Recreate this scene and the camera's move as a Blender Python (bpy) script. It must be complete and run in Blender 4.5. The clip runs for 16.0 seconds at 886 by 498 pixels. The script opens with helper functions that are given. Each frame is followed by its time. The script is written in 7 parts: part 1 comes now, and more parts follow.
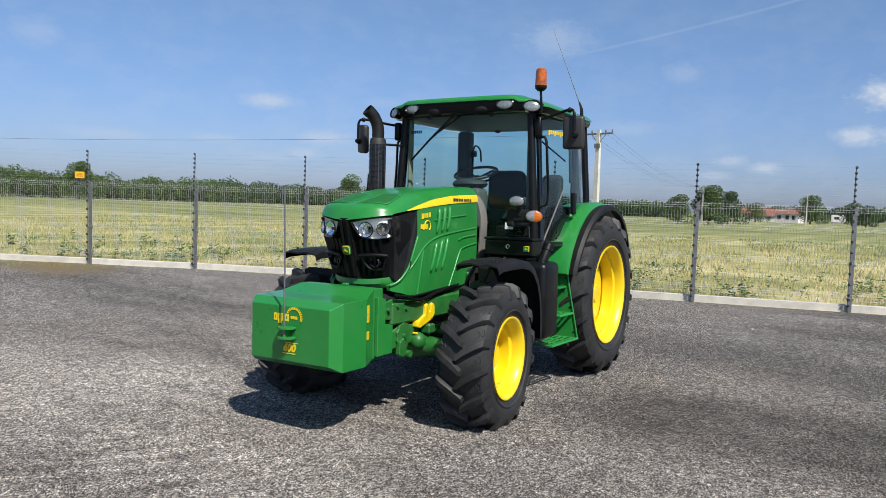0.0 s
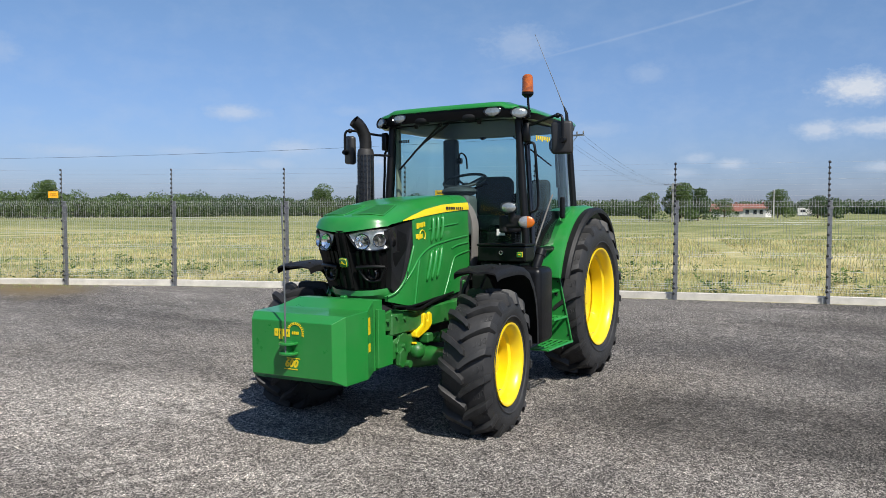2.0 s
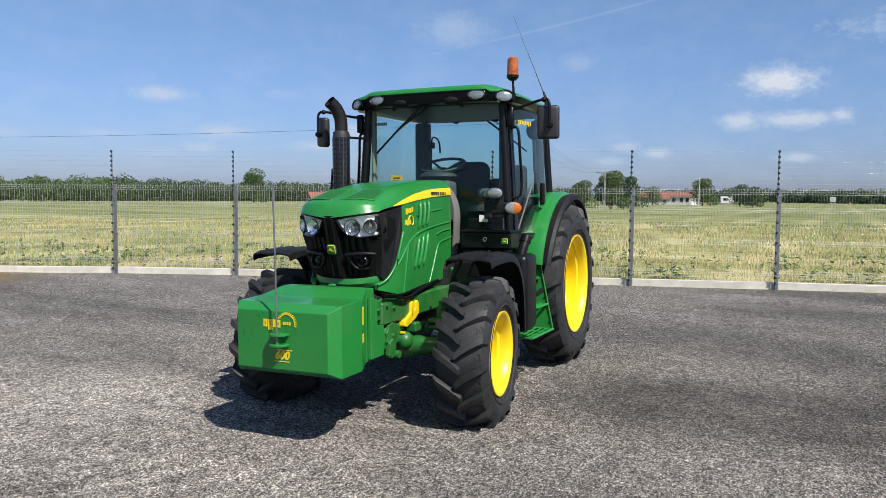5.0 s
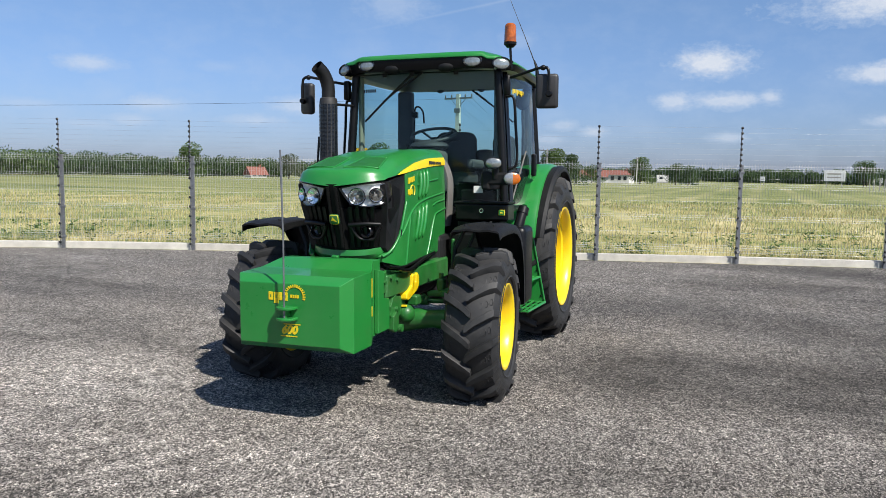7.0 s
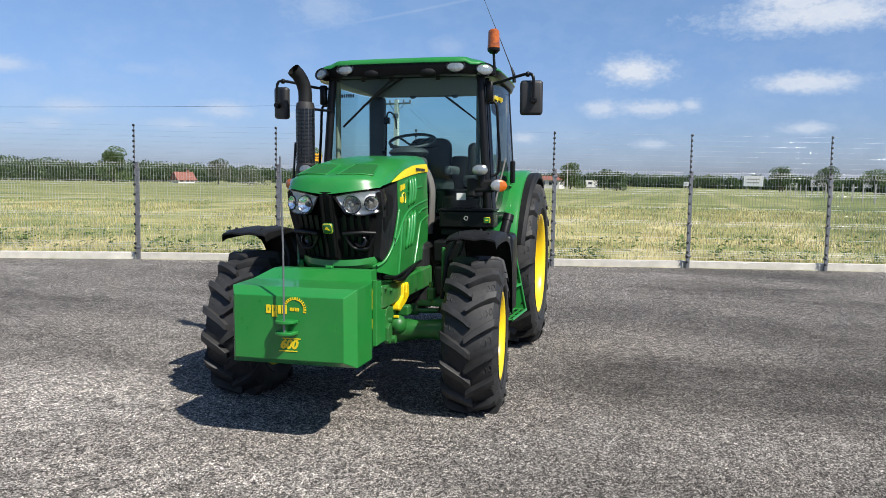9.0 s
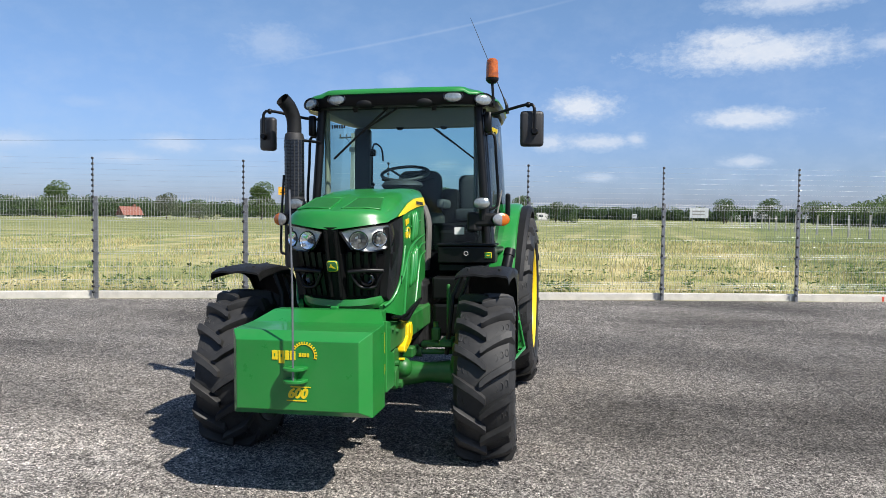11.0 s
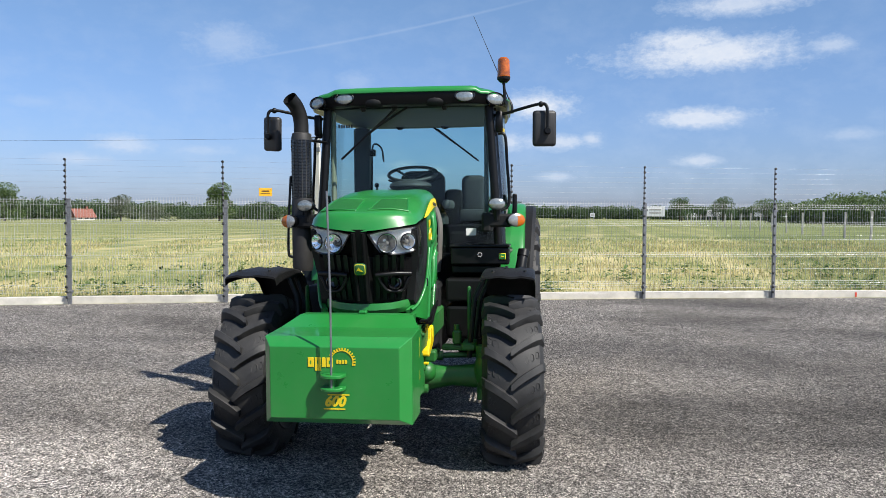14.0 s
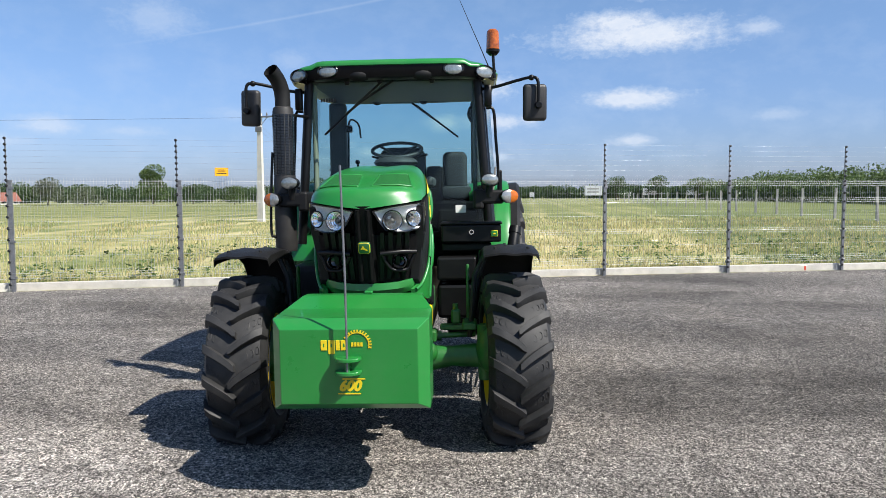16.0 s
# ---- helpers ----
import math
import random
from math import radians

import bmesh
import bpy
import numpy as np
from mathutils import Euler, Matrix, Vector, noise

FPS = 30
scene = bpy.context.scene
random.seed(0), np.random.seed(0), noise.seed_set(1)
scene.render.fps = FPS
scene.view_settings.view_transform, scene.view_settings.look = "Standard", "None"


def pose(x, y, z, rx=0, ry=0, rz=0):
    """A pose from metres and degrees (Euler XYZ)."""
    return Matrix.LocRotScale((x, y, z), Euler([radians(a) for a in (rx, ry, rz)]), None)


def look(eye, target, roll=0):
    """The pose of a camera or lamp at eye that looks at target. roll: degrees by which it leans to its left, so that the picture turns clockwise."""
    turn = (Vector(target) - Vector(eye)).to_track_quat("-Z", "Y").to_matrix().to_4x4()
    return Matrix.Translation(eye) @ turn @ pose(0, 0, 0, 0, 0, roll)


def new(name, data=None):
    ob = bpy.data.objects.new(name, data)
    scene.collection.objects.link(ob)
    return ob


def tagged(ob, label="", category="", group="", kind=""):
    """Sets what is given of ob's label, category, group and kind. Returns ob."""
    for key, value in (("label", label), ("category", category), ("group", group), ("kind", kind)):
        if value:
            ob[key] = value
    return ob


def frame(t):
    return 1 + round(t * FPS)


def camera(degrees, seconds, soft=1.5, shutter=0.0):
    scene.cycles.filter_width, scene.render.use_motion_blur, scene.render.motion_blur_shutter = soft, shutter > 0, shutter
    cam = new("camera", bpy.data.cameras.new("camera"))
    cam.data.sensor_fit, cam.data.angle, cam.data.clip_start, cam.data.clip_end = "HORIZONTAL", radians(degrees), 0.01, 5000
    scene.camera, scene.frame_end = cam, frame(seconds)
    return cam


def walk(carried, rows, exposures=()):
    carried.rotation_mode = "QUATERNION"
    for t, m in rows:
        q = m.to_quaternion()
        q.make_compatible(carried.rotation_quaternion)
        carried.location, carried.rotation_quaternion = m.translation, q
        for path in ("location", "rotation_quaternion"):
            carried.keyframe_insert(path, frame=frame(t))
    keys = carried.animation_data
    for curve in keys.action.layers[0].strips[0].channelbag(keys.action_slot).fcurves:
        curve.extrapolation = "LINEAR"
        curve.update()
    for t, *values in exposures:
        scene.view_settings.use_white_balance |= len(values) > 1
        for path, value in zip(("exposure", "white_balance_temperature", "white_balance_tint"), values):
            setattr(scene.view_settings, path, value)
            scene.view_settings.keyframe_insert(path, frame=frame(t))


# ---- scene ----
cam = camera(61.1, 16.0, 0.8)
PATH = [
    (0, (0.136, 0.051, 1.691), (-0.976, 1.709, 1.571), 2.1),
    (0.5, (0.188, 0.109, 1.688), (-0.937, 1.758, 1.574), 1.3),
    (1, (0.199, 0.1, 1.695), (-0.921, 1.753, 1.586), 0.7),
    (1.5, (0.11, 0.036, 1.699), (-0.983, 1.708, 1.594), 0.3),
    (2, (-0.011, -0.056, 1.712), (-1.065, 1.641, 1.609), 0.1),
    (2.5, (-0.1, -0.143, 1.705), (-1.117, 1.577, 1.603), 0.0),
    (3, (-0.153, -0.184, 1.709), (-1.143, 1.55, 1.604), 0.1),
    (3.5, (-0.23, -0.165, 1.712), (-1.197, 1.582, 1.605), 0.1),
    (4, (-0.345, -0.101, 1.708), (-1.293, 1.656, 1.596), 0.3),
    (4.2, (-0.368, -0.078, 1.711), (-1.312, 1.682, 1.597), 0.3),
    (6.5, (-0.891, -0.219, 1.65), (-1.658, 1.618, 1.455), 1.1),
    (7, (-1.021, -0.165, 1.636), (-1.769, 1.679, 1.438), 1.0),
    (7.5, (-1.154, -0.09, 1.649), (-1.893, 1.759, 1.456), 1.0),
    (8, (-1.261, -0.045, 1.63), (-1.974, 1.813, 1.439), 1.0),
    (8.5, (-1.37, -0.096, 1.633), (-2.027, 1.784, 1.443), 1.0),
    (9, (-1.492, -0.208, 1.643), (-2.071, 1.698, 1.462), 1.0),
    (9.2, (-1.533, -0.232, 1.651), (-2.079, 1.684, 1.478), 1.0),
    (11.3, (-2.018, -0.018, 1.639), (-2.475, 1.927, 1.551), 0.7),
    (11.5, (-2.054, -0.039, 1.638), (-2.513, 1.906, 1.545), 0.6),
    (12, (-2.151, -0.106, 1.644), (-2.599, 1.84, 1.533), 0.7),
    (12.5, (-2.216, -0.169, 1.656), (-2.643, 1.781, 1.538), 0.8),
    (13, (-2.273, -0.201, 1.651), (-2.671, 1.756, 1.542), 0.9),
    (13.5, (-2.337, -0.183, 1.645), (-2.71, 1.78, 1.547), 0.7),
    (14, (-2.417, -0.03, 1.645), (-2.768, 1.937, 1.555), 0.3),
    (14.5, (-2.459, 0.08, 1.643), (-2.781, 2.052, 1.55), -0.3),
    (15, (-2.522, 0.124, 1.628), (-2.802, 2.101, 1.524), -0.7),
    (15.5, (-2.664, 0.11, 1.618), (-2.897, 2.093, 1.498), -0.6),
    (16, (-2.849, 0.068, 1.613), (-3.041, 2.053, 1.472), -0.2),
]
walk(cam, [(t, look(eye, target, roll)) for t, eye, target, roll in PATH],
     exposures=((0, 0.46), (4.2, 0.50), (7, 0.56), (9.2, 0.60), (12, 0.69), (14, 0.70), (16, 0.76)))

# ---- world, sun and light ----
SUN_AZ, SUN_EL = 119.0, 49.5      # azimuth clockwise from +y, and height, in degrees
world = bpy.data.worlds.new("sky")
scene.world = world
world.use_nodes = True


def build_sky():
    nt = world.node_tree
    nt.nodes.clear()
    N, L = nt.nodes.new, nt.links.new
    out, bg = N("ShaderNodeOutputWorld"), N("ShaderNodeBackground")
    bg.inputs["Strength"].default_value = 0.073
    sky = N("ShaderNodeTexSky")
    sky.sky_type = "NISHITA"
    sky.sun_disc = False
    sky.sun_elevation, sky.sun_rotation = radians(SUN_EL), radians(SUN_AZ)
    sky.air_density, sky.dust_density, sky.ozone_density = 1.0, 0.7, 2.4
    co = N("ShaderNodeTexCoord")
    sep = N("ShaderNodeSeparateXYZ")
    L(co.outputs["Generated"], sep.inputs[0])

    def op(kind, a, b=None, c=None, clamp=False):
        n = N("ShaderNodeMath")
        n.operation, n.use_clamp = kind, clamp
        for i, v in enumerate((a, b, c)):
            if v is None:
                continue
            if isinstance(v, (int, float)):
                n.inputs[i].default_value = v
            else:
                L(v, n.inputs[i])
        return n.outputs[0]

    az = op("MULTIPLY", op("ARCTAN2", sep.outputs[0], sep.outputs[1]), 57.2958)
    el = op("MULTIPLY", op("ARCSINE", sep.outputs[2]), 57.2958)
    com = N("ShaderNodeCombineXYZ")
    L(az, com.inputs[0])
    L(op("MULTIPLY", el, 1.6), com.inputs[1])
    n1, n2, n3 = N("ShaderNodeTexNoise"), N("ShaderNodeTexNoise"), N("ShaderNodeTexNoise")
    for n, s in ((n1, 0.30), (n2, 0.95), (n3, 2.6)):
        n.inputs["Scale"].default_value, n.inputs["Detail"].default_value = s, 7.0
        n.inputs["Roughness"].default_value = 0.62
        L(com.outputs[0], n.inputs["Vector"])
    wob = op("ADD", op("MULTIPLY", op("SUBTRACT", n1.outputs[0], 0.5), 0.9), op("MULTIPLY", op("SUBTRACT", n2.outputs[0], 0.5), 1.2))
    wob = op("ADD", wob, op("MULTIPLY", op("SUBTRACT", n3.outputs[0], 0.5), 0.6))
    # cumulus clouds of the day: azimuth, height, half width, half height, density
    clouds = ((-47.2, 7.1, 2.2, 0.62, 0.6), (-26.2, 12.3, 3.0, 1.4, 0.4), (-3.0, 8.1, 3.0, 1.1, 0.95), (-1.9, 5.5, 3.2, 0.65, 0.75), (-5.2, 5.5, 1.8, 0.75, 0.75), (1.0, 5.7, 0.9, 0.55, 0.7),
              (8.6, 7.0, 4.3, 0.8, 0.85), (9.1, 11.4, 7.4, 1.35, 0.9), (7.6, 12.3, 3.6, 1.0, 0.9), (17.0, 11.4, 1.8, 0.7, 0.6), (10.8, 14.6, 4.6, 0.8, 0.75), (18.3, 5.5, 2.0, 0.5, 0.4),
              (8.5, 4.0, 1.9, 0.5, 0.7), (-1.6, 2.9, 1.4, 0.42, 0.6), (-10.9, 3.3, 1.2, 0.5, 0.65), (-13.3, 3.8, 1.2, 0.45, 0.5), (-14.4, 2.7, 1.5, 0.4, 0.45), (-33.1, 4.8, 2.2, 0.75, 0.6), (-28.0, 4.6, 2.4, 0.45, 0.4), (-36.0, 3.7, 2.4, 0.5, 0.5), (-43.0, 4.6, 2.6, 0.7, 0.55),
              (-44.6, 3.4, 1.6, 0.5, 0.45), (-47.5, 3.0, 3.0, 0.4, 0.35), (-51.0, 4.2, 2.6, 0.4, 0.35), (-58.0, 4.0, 3.5, 0.55, 0.4), (-66.5, 3.6, 2.4, 0.6, 0.45), (-62.4, 10.3, 1.6, 1.0, 0.3), (-16.7, 9.9, 1.5, 0.8, 0.3), (-20.5, 6.0, 2.4, 0.6, 0.3), (-38.5, 7.4, 2.0, 0.4, 0.22))
    mask = None
    for a, e, w, h, d in clouds:
        dx = op("DIVIDE", op("SUBTRACT", az, a), w)
        dy = op("DIVIDE", op("SUBTRACT", el, e), h)
        r = op("SQRT", op("ADD", op("MULTIPLY", dx, dx), op("MULTIPLY", dy, dy)))
        m = op("MULTIPLY", op("SUBTRACT", 1.20, op("ADD", r, wob)), 1.1, None, True)
        m = op("MULTIPLY", op("SMOOTH_MIN", m, 1.0, 0.2), d, None, True)
        mask = m if mask is None else op("MAXIMUM", mask, m)
    # a thin jet trail and a veil of cirrus
    trail = op("ABSOLUTE", op("SUBTRACT", el, op("ADD", 13.27, op("MULTIPLY", op("ADD", az, 15.0), 0.213))))
    t1 = op("SUBTRACT", 1.0, op("DIVIDE", trail, op("ADD", 0.08, op("MULTIPLY", n2.outputs[0], 0.13))), None, True)
    lo = op("MULTIPLY", op("ADD", az, 29.0), 0.25, None, True)
    hi = op("MULTIPLY", op("SUBTRACT", 0.0, az), 0.12, None, True)
    t1 = op("MULTIPLY", op("MULTIPLY", t1, op("MULTIPLY", lo, hi)), 0.19)
    veil = op("MULTIPLY", op("SUBTRACT", n1.outputs[0], 0.44, None, True), 0.9)
    veil = op("MULTIPLY", veil, op("SUBTRACT", 1.0, op("DIVIDE", el, 24.0, None, True)))
    mask = op("MAXIMUM", mask, op("ADD", t1, veil))
    mask = op("MULTIPLY", mask, op("MULTIPLY", op("SUBTRACT", el, 0.2), 0.6, None, True))
    tone = N("ShaderNodeMix")
    tone.data_type = "RGBA"
    tone.inputs[6].default_value, tone.inputs[7].default_value = (5.0, 6.0, 7.6, 1), (7.7, 7.9, 8.3, 1)
    L(op("MULTIPLY", op("ADD", n2.outputs[0], op("SUBTRACT", mask, 0.75)), 1.1, None, True), tone.inputs[0])
    mix = N("ShaderNodeMix")
    mix.data_type = "RGBA"
    L(mask, mix.inputs[0])
    tint = N("ShaderNodeMix")
    tint.data_type, tint.blend_type = "RGBA", "MULTIPLY"
    tint.inputs[0].default_value = 1.0
    shade = N("ShaderNodeMix")
    shade.data_type = "RGBA"
    shade.inputs[6].default_value, shade.inputs[7].default_value = (0.60, 0.70, 1.12, 1), (0.94, 1.06, 1.20, 1)
    L(op("DIVIDE", el, 16.0, None, True), shade.inputs[0])
    L(shade.outputs[2], tint.inputs[7])
    L(sky.outputs[0], tint.inputs[6])
    L(tint.outputs[2], mix.inputs[6])
    L(tone.outputs[2], mix.inputs[7])
    L(mix.outputs[2], bg.inputs[0])
    L(bg.outputs[0], out.inputs[0])


build_sky()
lamp = bpy.data.lights.new("sun", "SUN")
lamp.energy, lamp.angle, lamp.color = 5.0, radians(0.53), (1.0, 0.955, 0.88)
sun = new("sun", lamp)
ca, sa, ce, se = math.cos(radians(SUN_AZ)), math.sin(radians(SUN_AZ)), math.cos(radians(SUN_EL)), math.sin(radians(SUN_EL))
sun.matrix_world = look((sa * ce * 60, ca * ce * 60, se * 60), (0, 0, 0))


# ---- materials ----
def material(name, base, rough=0.5, metal=0.0, vary=0.0, scale=8.0, bump=0.0, bump_scale=60.0, coat=0.0, second=None, dust=None, dust_amount=0.0, spec=0.5, coords="Object", per_object=0.0):
    """A principled material: base colour varied by noise at two scales, fine relief, and settled dust."""
    m = bpy.data.materials.new(name)
    m.use_nodes = True
    nt = m.node_tree
    N, L = nt.nodes.new, nt.links.new
    p = nt.nodes["Principled BSDF"]
    p.inputs["Roughness"].default_value, p.inputs["Metallic"].default_value = rough, metal
    p.inputs["Coat Weight"].default_value, p.inputs["Coat Roughness"].default_value = coat, 0.06
    p.inputs["Specular IOR Level"].default_value = spec
    p.inputs["Base Color"].default_value = (*base, 1)
    co = N("ShaderNodeTexCoord")
    col = None
    if vary or second:
        n = N("ShaderNodeTexNoise")
        n.inputs["Scale"].default_value, n.inputs["Detail"].default_value = scale, 8.0
        n.inputs["Roughness"].default_value = 0.65
        L(co.outputs[coords], n.inputs["Vector"])
        r = N("ShaderNodeValToRGB")
        lo = second if second else tuple(c * (1 - vary) for c in base)
        hi = base if second else tuple(min(1, c * (1 + vary)) for c in base)
        r.color_ramp.elements[0].color, r.color_ramp.elements[0].position = (*lo, 1), 0.33
        r.color_ramp.elements[1].color, r.color_ramp.elements[1].position = (*hi, 1), 0.67
        L(n.outputs[0], r.inputs[0])
        col = r.outputs[0]
    if dust:
        n = N("ShaderNodeTexNoise")
        n.inputs["Scale"].default_value, n.inputs["Detail"].default_value = 3.0, 10.0
        n.inputs["Roughness"].default_value = 0.75
        L(co.outputs["Object"], n.inputs["Vector"])
        k = N("ShaderNodeMapRange")
        k.inputs[1].default_value, k.inputs[2].default_value, k.inputs[4].default_value = 0.42, 0.75, dust_amount
        L(n.outputs[0], k.inputs[0])
        mx = N("ShaderNodeMix")
        mx.data_type = "RGBA"
        L(k.outputs[0], mx.inputs[0])
        mx.inputs[6].default_value, mx.inputs[7].default_value = (*base, 1), (*dust, 1)
        if col:
            L(col, mx.inputs[6])
        col = mx.outputs[2]
        rr = N("ShaderNodeMapRange")
        rr.inputs[1].default_value, rr.inputs[2].default_value = 0.3, 0.75
        rr.inputs[3].default_value, rr.inputs[4].default_value = rough * 0.85, min(1.0, rough * 1.35)
        L(n.outputs[0], rr.inputs[0])
        L(rr.outputs[0], p.inputs["Roughness"])
    if per_object:
        oi = N("ShaderNodeObjectInfo")
        hs = N("ShaderNodeHueSaturation")
        mr = N("ShaderNodeMapRange")
        mr.inputs[3].default_value, mr.inputs[4].default_value = 1 - per_object, 1 + per_object
        L(oi.outputs["Random"], mr.inputs[0])
        L(mr.outputs[0], hs.inputs["Value"])
        if col:
            L(col, hs.inputs["Color"])
        else:
            hs.inputs["Color"].default_value = (*base, 1)
        col = hs.outputs[0]
    if col:
        L(col, p.inputs["Base Color"])
    if bump:
        b, n = N("ShaderNodeBump"), N("ShaderNodeTexNoise")
        n.inputs["Scale"].default_value, n.inputs["Detail"].default_value = bump_scale, 4.0
        L(co.outputs["Object"], n.inputs["Vector"])
        b.inputs["Strength"].default_value, b.inputs["Distance"].default_value = bump, 0.004
        L(n.outputs[0], b.inputs["Height"])
        L(b.outputs[0], p.inputs["Normal"])
    return m


def glass_material(name, tint, rough=0.0, gloss=0.85, least=0.045):
    m = bpy.data.materials.new(name)
    m.use_nodes = True
    nt = m.node_tree
    nt.nodes.clear()
    N, L = nt.nodes.new, nt.links.new
    out, mix, tr, gl, fr = N("ShaderNodeOutputMaterial"), N("ShaderNodeMixShader"), N("ShaderNodeBsdfTransparent"), N("ShaderNodeBsdfGlossy"), N("ShaderNodeLayerWeight")
    tr.inputs[0].default_value = (*tint, 1)
    gl.inputs["Roughness"].default_value = rough
    fr.inputs[0].default_value = 0.5
    pw, ma = N("ShaderNodeMath"), N("ShaderNodeMath")
    pw.operation, pw.inputs[1].default_value = "POWER", 4.0
    ma.operation, ma.inputs[1].default_value, ma.inputs[2].default_value = "MULTIPLY_ADD", gloss, least
    L(fr.outputs["Facing"], pw.inputs[0])
    L(pw.outputs[0], ma.inputs[0])
    L(ma.outputs[0], mix.inputs[0])
    L(tr.outputs[0], mix.inputs[1])
    L(gl.outputs[0], mix.inputs[2])
    L(mix.outputs[0], out.inputs[0])
    return m


GREEN = material("green_paint", (0.013, 0.178, 0.030), 0.30, 0.0, 0.06, 2.5, 0.02, 25, 0.30, dust=(0.20, 0.25, 0.15), dust_amount=0.10)
MESH_GREEN = material("green_mesh_panel", (0.009, 0.105, 0.014), 0.5, 0.0, 0.1, 9, 0.5, 420)
CAST_GREEN = material("green_cast_metal", (0.011, 0.115, 0.018), 0.45, 0.0, 0.22, 7, 0.25, 60, 0.1, dust=(0.16, 0.17, 0.12), dust_amount=0.25)
YELLOW = material("yellow_paint", (0.74, 0.52, 0.003), 0.33, 0.0, 0.05, 4, 0.02, 30, 0.3, dust=(0.55, 0.44, 0.12), dust_amount=0.12)
STICKER_YELLOW = material("yellow_film", (0.68, 0.50, 0.01), 0.45, 0, 0.04, 9)
BLACK = material("black_plastic", (0.0036, 0.0036, 0.004), 0.36, 0, 0.25, 9, 0.12, 220, dust=(0.05, 0.048, 0.045), dust_amount=0.035, spec=0.28)
BLACK_MATT = material("matt_black_plastic", (0.0055, 0.0055, 0.006), 0.52, 0, 0.25, 6, 0.25, 260, dust=(0.06, 0.058, 0.055), dust_amount=0.08, spec=0.30)
GRILLE_BLACK = material("dull_black_grille", (0.0045, 0.0045, 0.0048), 0.55, 0, 0.25, 9, 0.2, 220, spec=0.14)
BLACK_GLOSS = material("gloss_black_trim", (0.006, 0.006, 0.007), 0.16, 0, 0.2, 5, 0, 60, 0.4)
DARK_IRON = material("dark_engine_metal", (0.009, 0.0095, 0.010), 0.6, 0.2, 0.4, 9, 0.3, 70)
RUBBER = material("tyre_rubber", (0.0145, 0.0145, 0.015), 0.55, 0, 0.3, 5, 0.3, 160, dust=(0.068, 0.067, 0.066), dust_amount=0.4, spec=0.4)
CHROME = material("chrome", (0.86, 0.87, 0.88), 0.12, 0.85, 0.25, 60)
SILVER = material("silver_lamp_housing", (0.74, 0.74, 0.73), 0.38, 0.15, 0.08, 6)
GUARD_STEEL = material("heat_stained_guard", (0.020, 0.019, 0.0185), 0.55, 0, 0.3, 8, 0.2, 120)
LENS = glass_material("lamp_lens", (0.97, 0.98, 0.98), 0.02, 0.25, 0.02)
DARK_TRIM = material("dark_grey_cab_plastic", (0.045, 0.046, 0.048), 0.6, 0, 0.15, 7, 0.15, 200)
VISOR = material("gloss_black_roof_visor", (0.004, 0.004, 0.0045), 0.28, 0, 0.2, 5, 0.05, 120, spec=0.16)
INSIDE_BLACK = material("black_cab_floor_mat", (0.004, 0.004, 0.0042), 0.85, 0, 0.2, 9, 0.2, 200, spec=0.15)
REFLECTOR = material("faceted_reflector", (0.95, 0.95, 0.94), 0.12, 1.0, 0.04, 30)
BEACON = material("amber_beacon_lens", (0.34, 0.080, 0.005), 0.12, 0, 0.45, 26, 0.5, 90, 0.6)
CLEAR_LAMP = material("clear_lamp_glass", (0.38, 0.38, 0.36), 0.16, 0.6, 0.25, 60, 0.35, 90, 0.5)
AMBER = material("amber_lens", (0.44, 0.105, 0.004), 0.12, 0, 0.12, 30, 0.3, 220, 0.6)
WHITE_LENS = material("white_lamp_glass", (0.34, 0.36, 0.34), 0.12, 0.65, 0.25, 60, 0.4, 70, 0.35)
CAB_GLASS = glass_material("tinted_cab_glass", (0.68, 0.835, 0.83), 0.0, 0.85, 0.03)
MIRROR_BACK = material("mirror_shell_plastic", (0.022, 0.0215, 0.022), 0.5, 0, 0.15, 6, 0.2, 300)
SEAT_CLOTH = material("dark_seat_cloth", (0.035, 0.036, 0.038), 0.9, 0, 0.3, 20, 0.4, 300)
BEIGE = material("beige_cab_lining", (0.34, 0.30, 0.22), 0.75, 0, 0.1, 7, 0.2, 200)
GREY_TRIM = material("grey_cab_plastic", (0.12, 0.115, 0.105), 0.6, 0, 0.15, 7, 0.15, 200)
WHITE_FILM = material("white_sticker", (0.75, 0.75, 0.73), 0.5, 0, 0.05, 20)
GALV = material("galvanised_steel", (0.25, 0.255, 0.265), 0.45, 0.7, 0.25, 14, 0.1, 90, second=(0.17, 0.175, 0.185))
WIRE = material("galvanised_wire", (0.44, 0.45, 0.45), 0.6, 0.15, 0.15, 5)
STEEL_WIRE = material("bright_steel_wire", (0.60, 0.61, 0.62), 0.30, 1.0)
CONCRETE = material("pale_concrete", (0.50, 0.475, 0.425), 0.9, 0, 0.16, 4, 0.6, 60, dust=(0.36, 0.33, 0.28), dust_amount=0.4, per_object=0.07)
POLE_CONCRETE = material("pole_concrete", (0.50, 0.49, 0.45), 0.9, 0, 0.12, 2, 0.3, 30)
INSULATOR = material("black_insulator", (0.01, 0.01, 0.011), 0.4)
SIGN_ORANGE = material("orange_yellow_sign", (0.90, 0.42, 0.01), 0.5, 0, 0.05, 6)
SIGN_BLACK = material("black_print", (0.02, 0.02, 0.02), 0.6)
RED_PAINT = material("red_marking_paint", (0.5, 0.06, 0.03), 0.7, 0, 0.2, 30)
ROOF_TILE = material("red_roof_tile", (0.20, 0.080, 0.058), 0.85, 0, 0.3, 3)
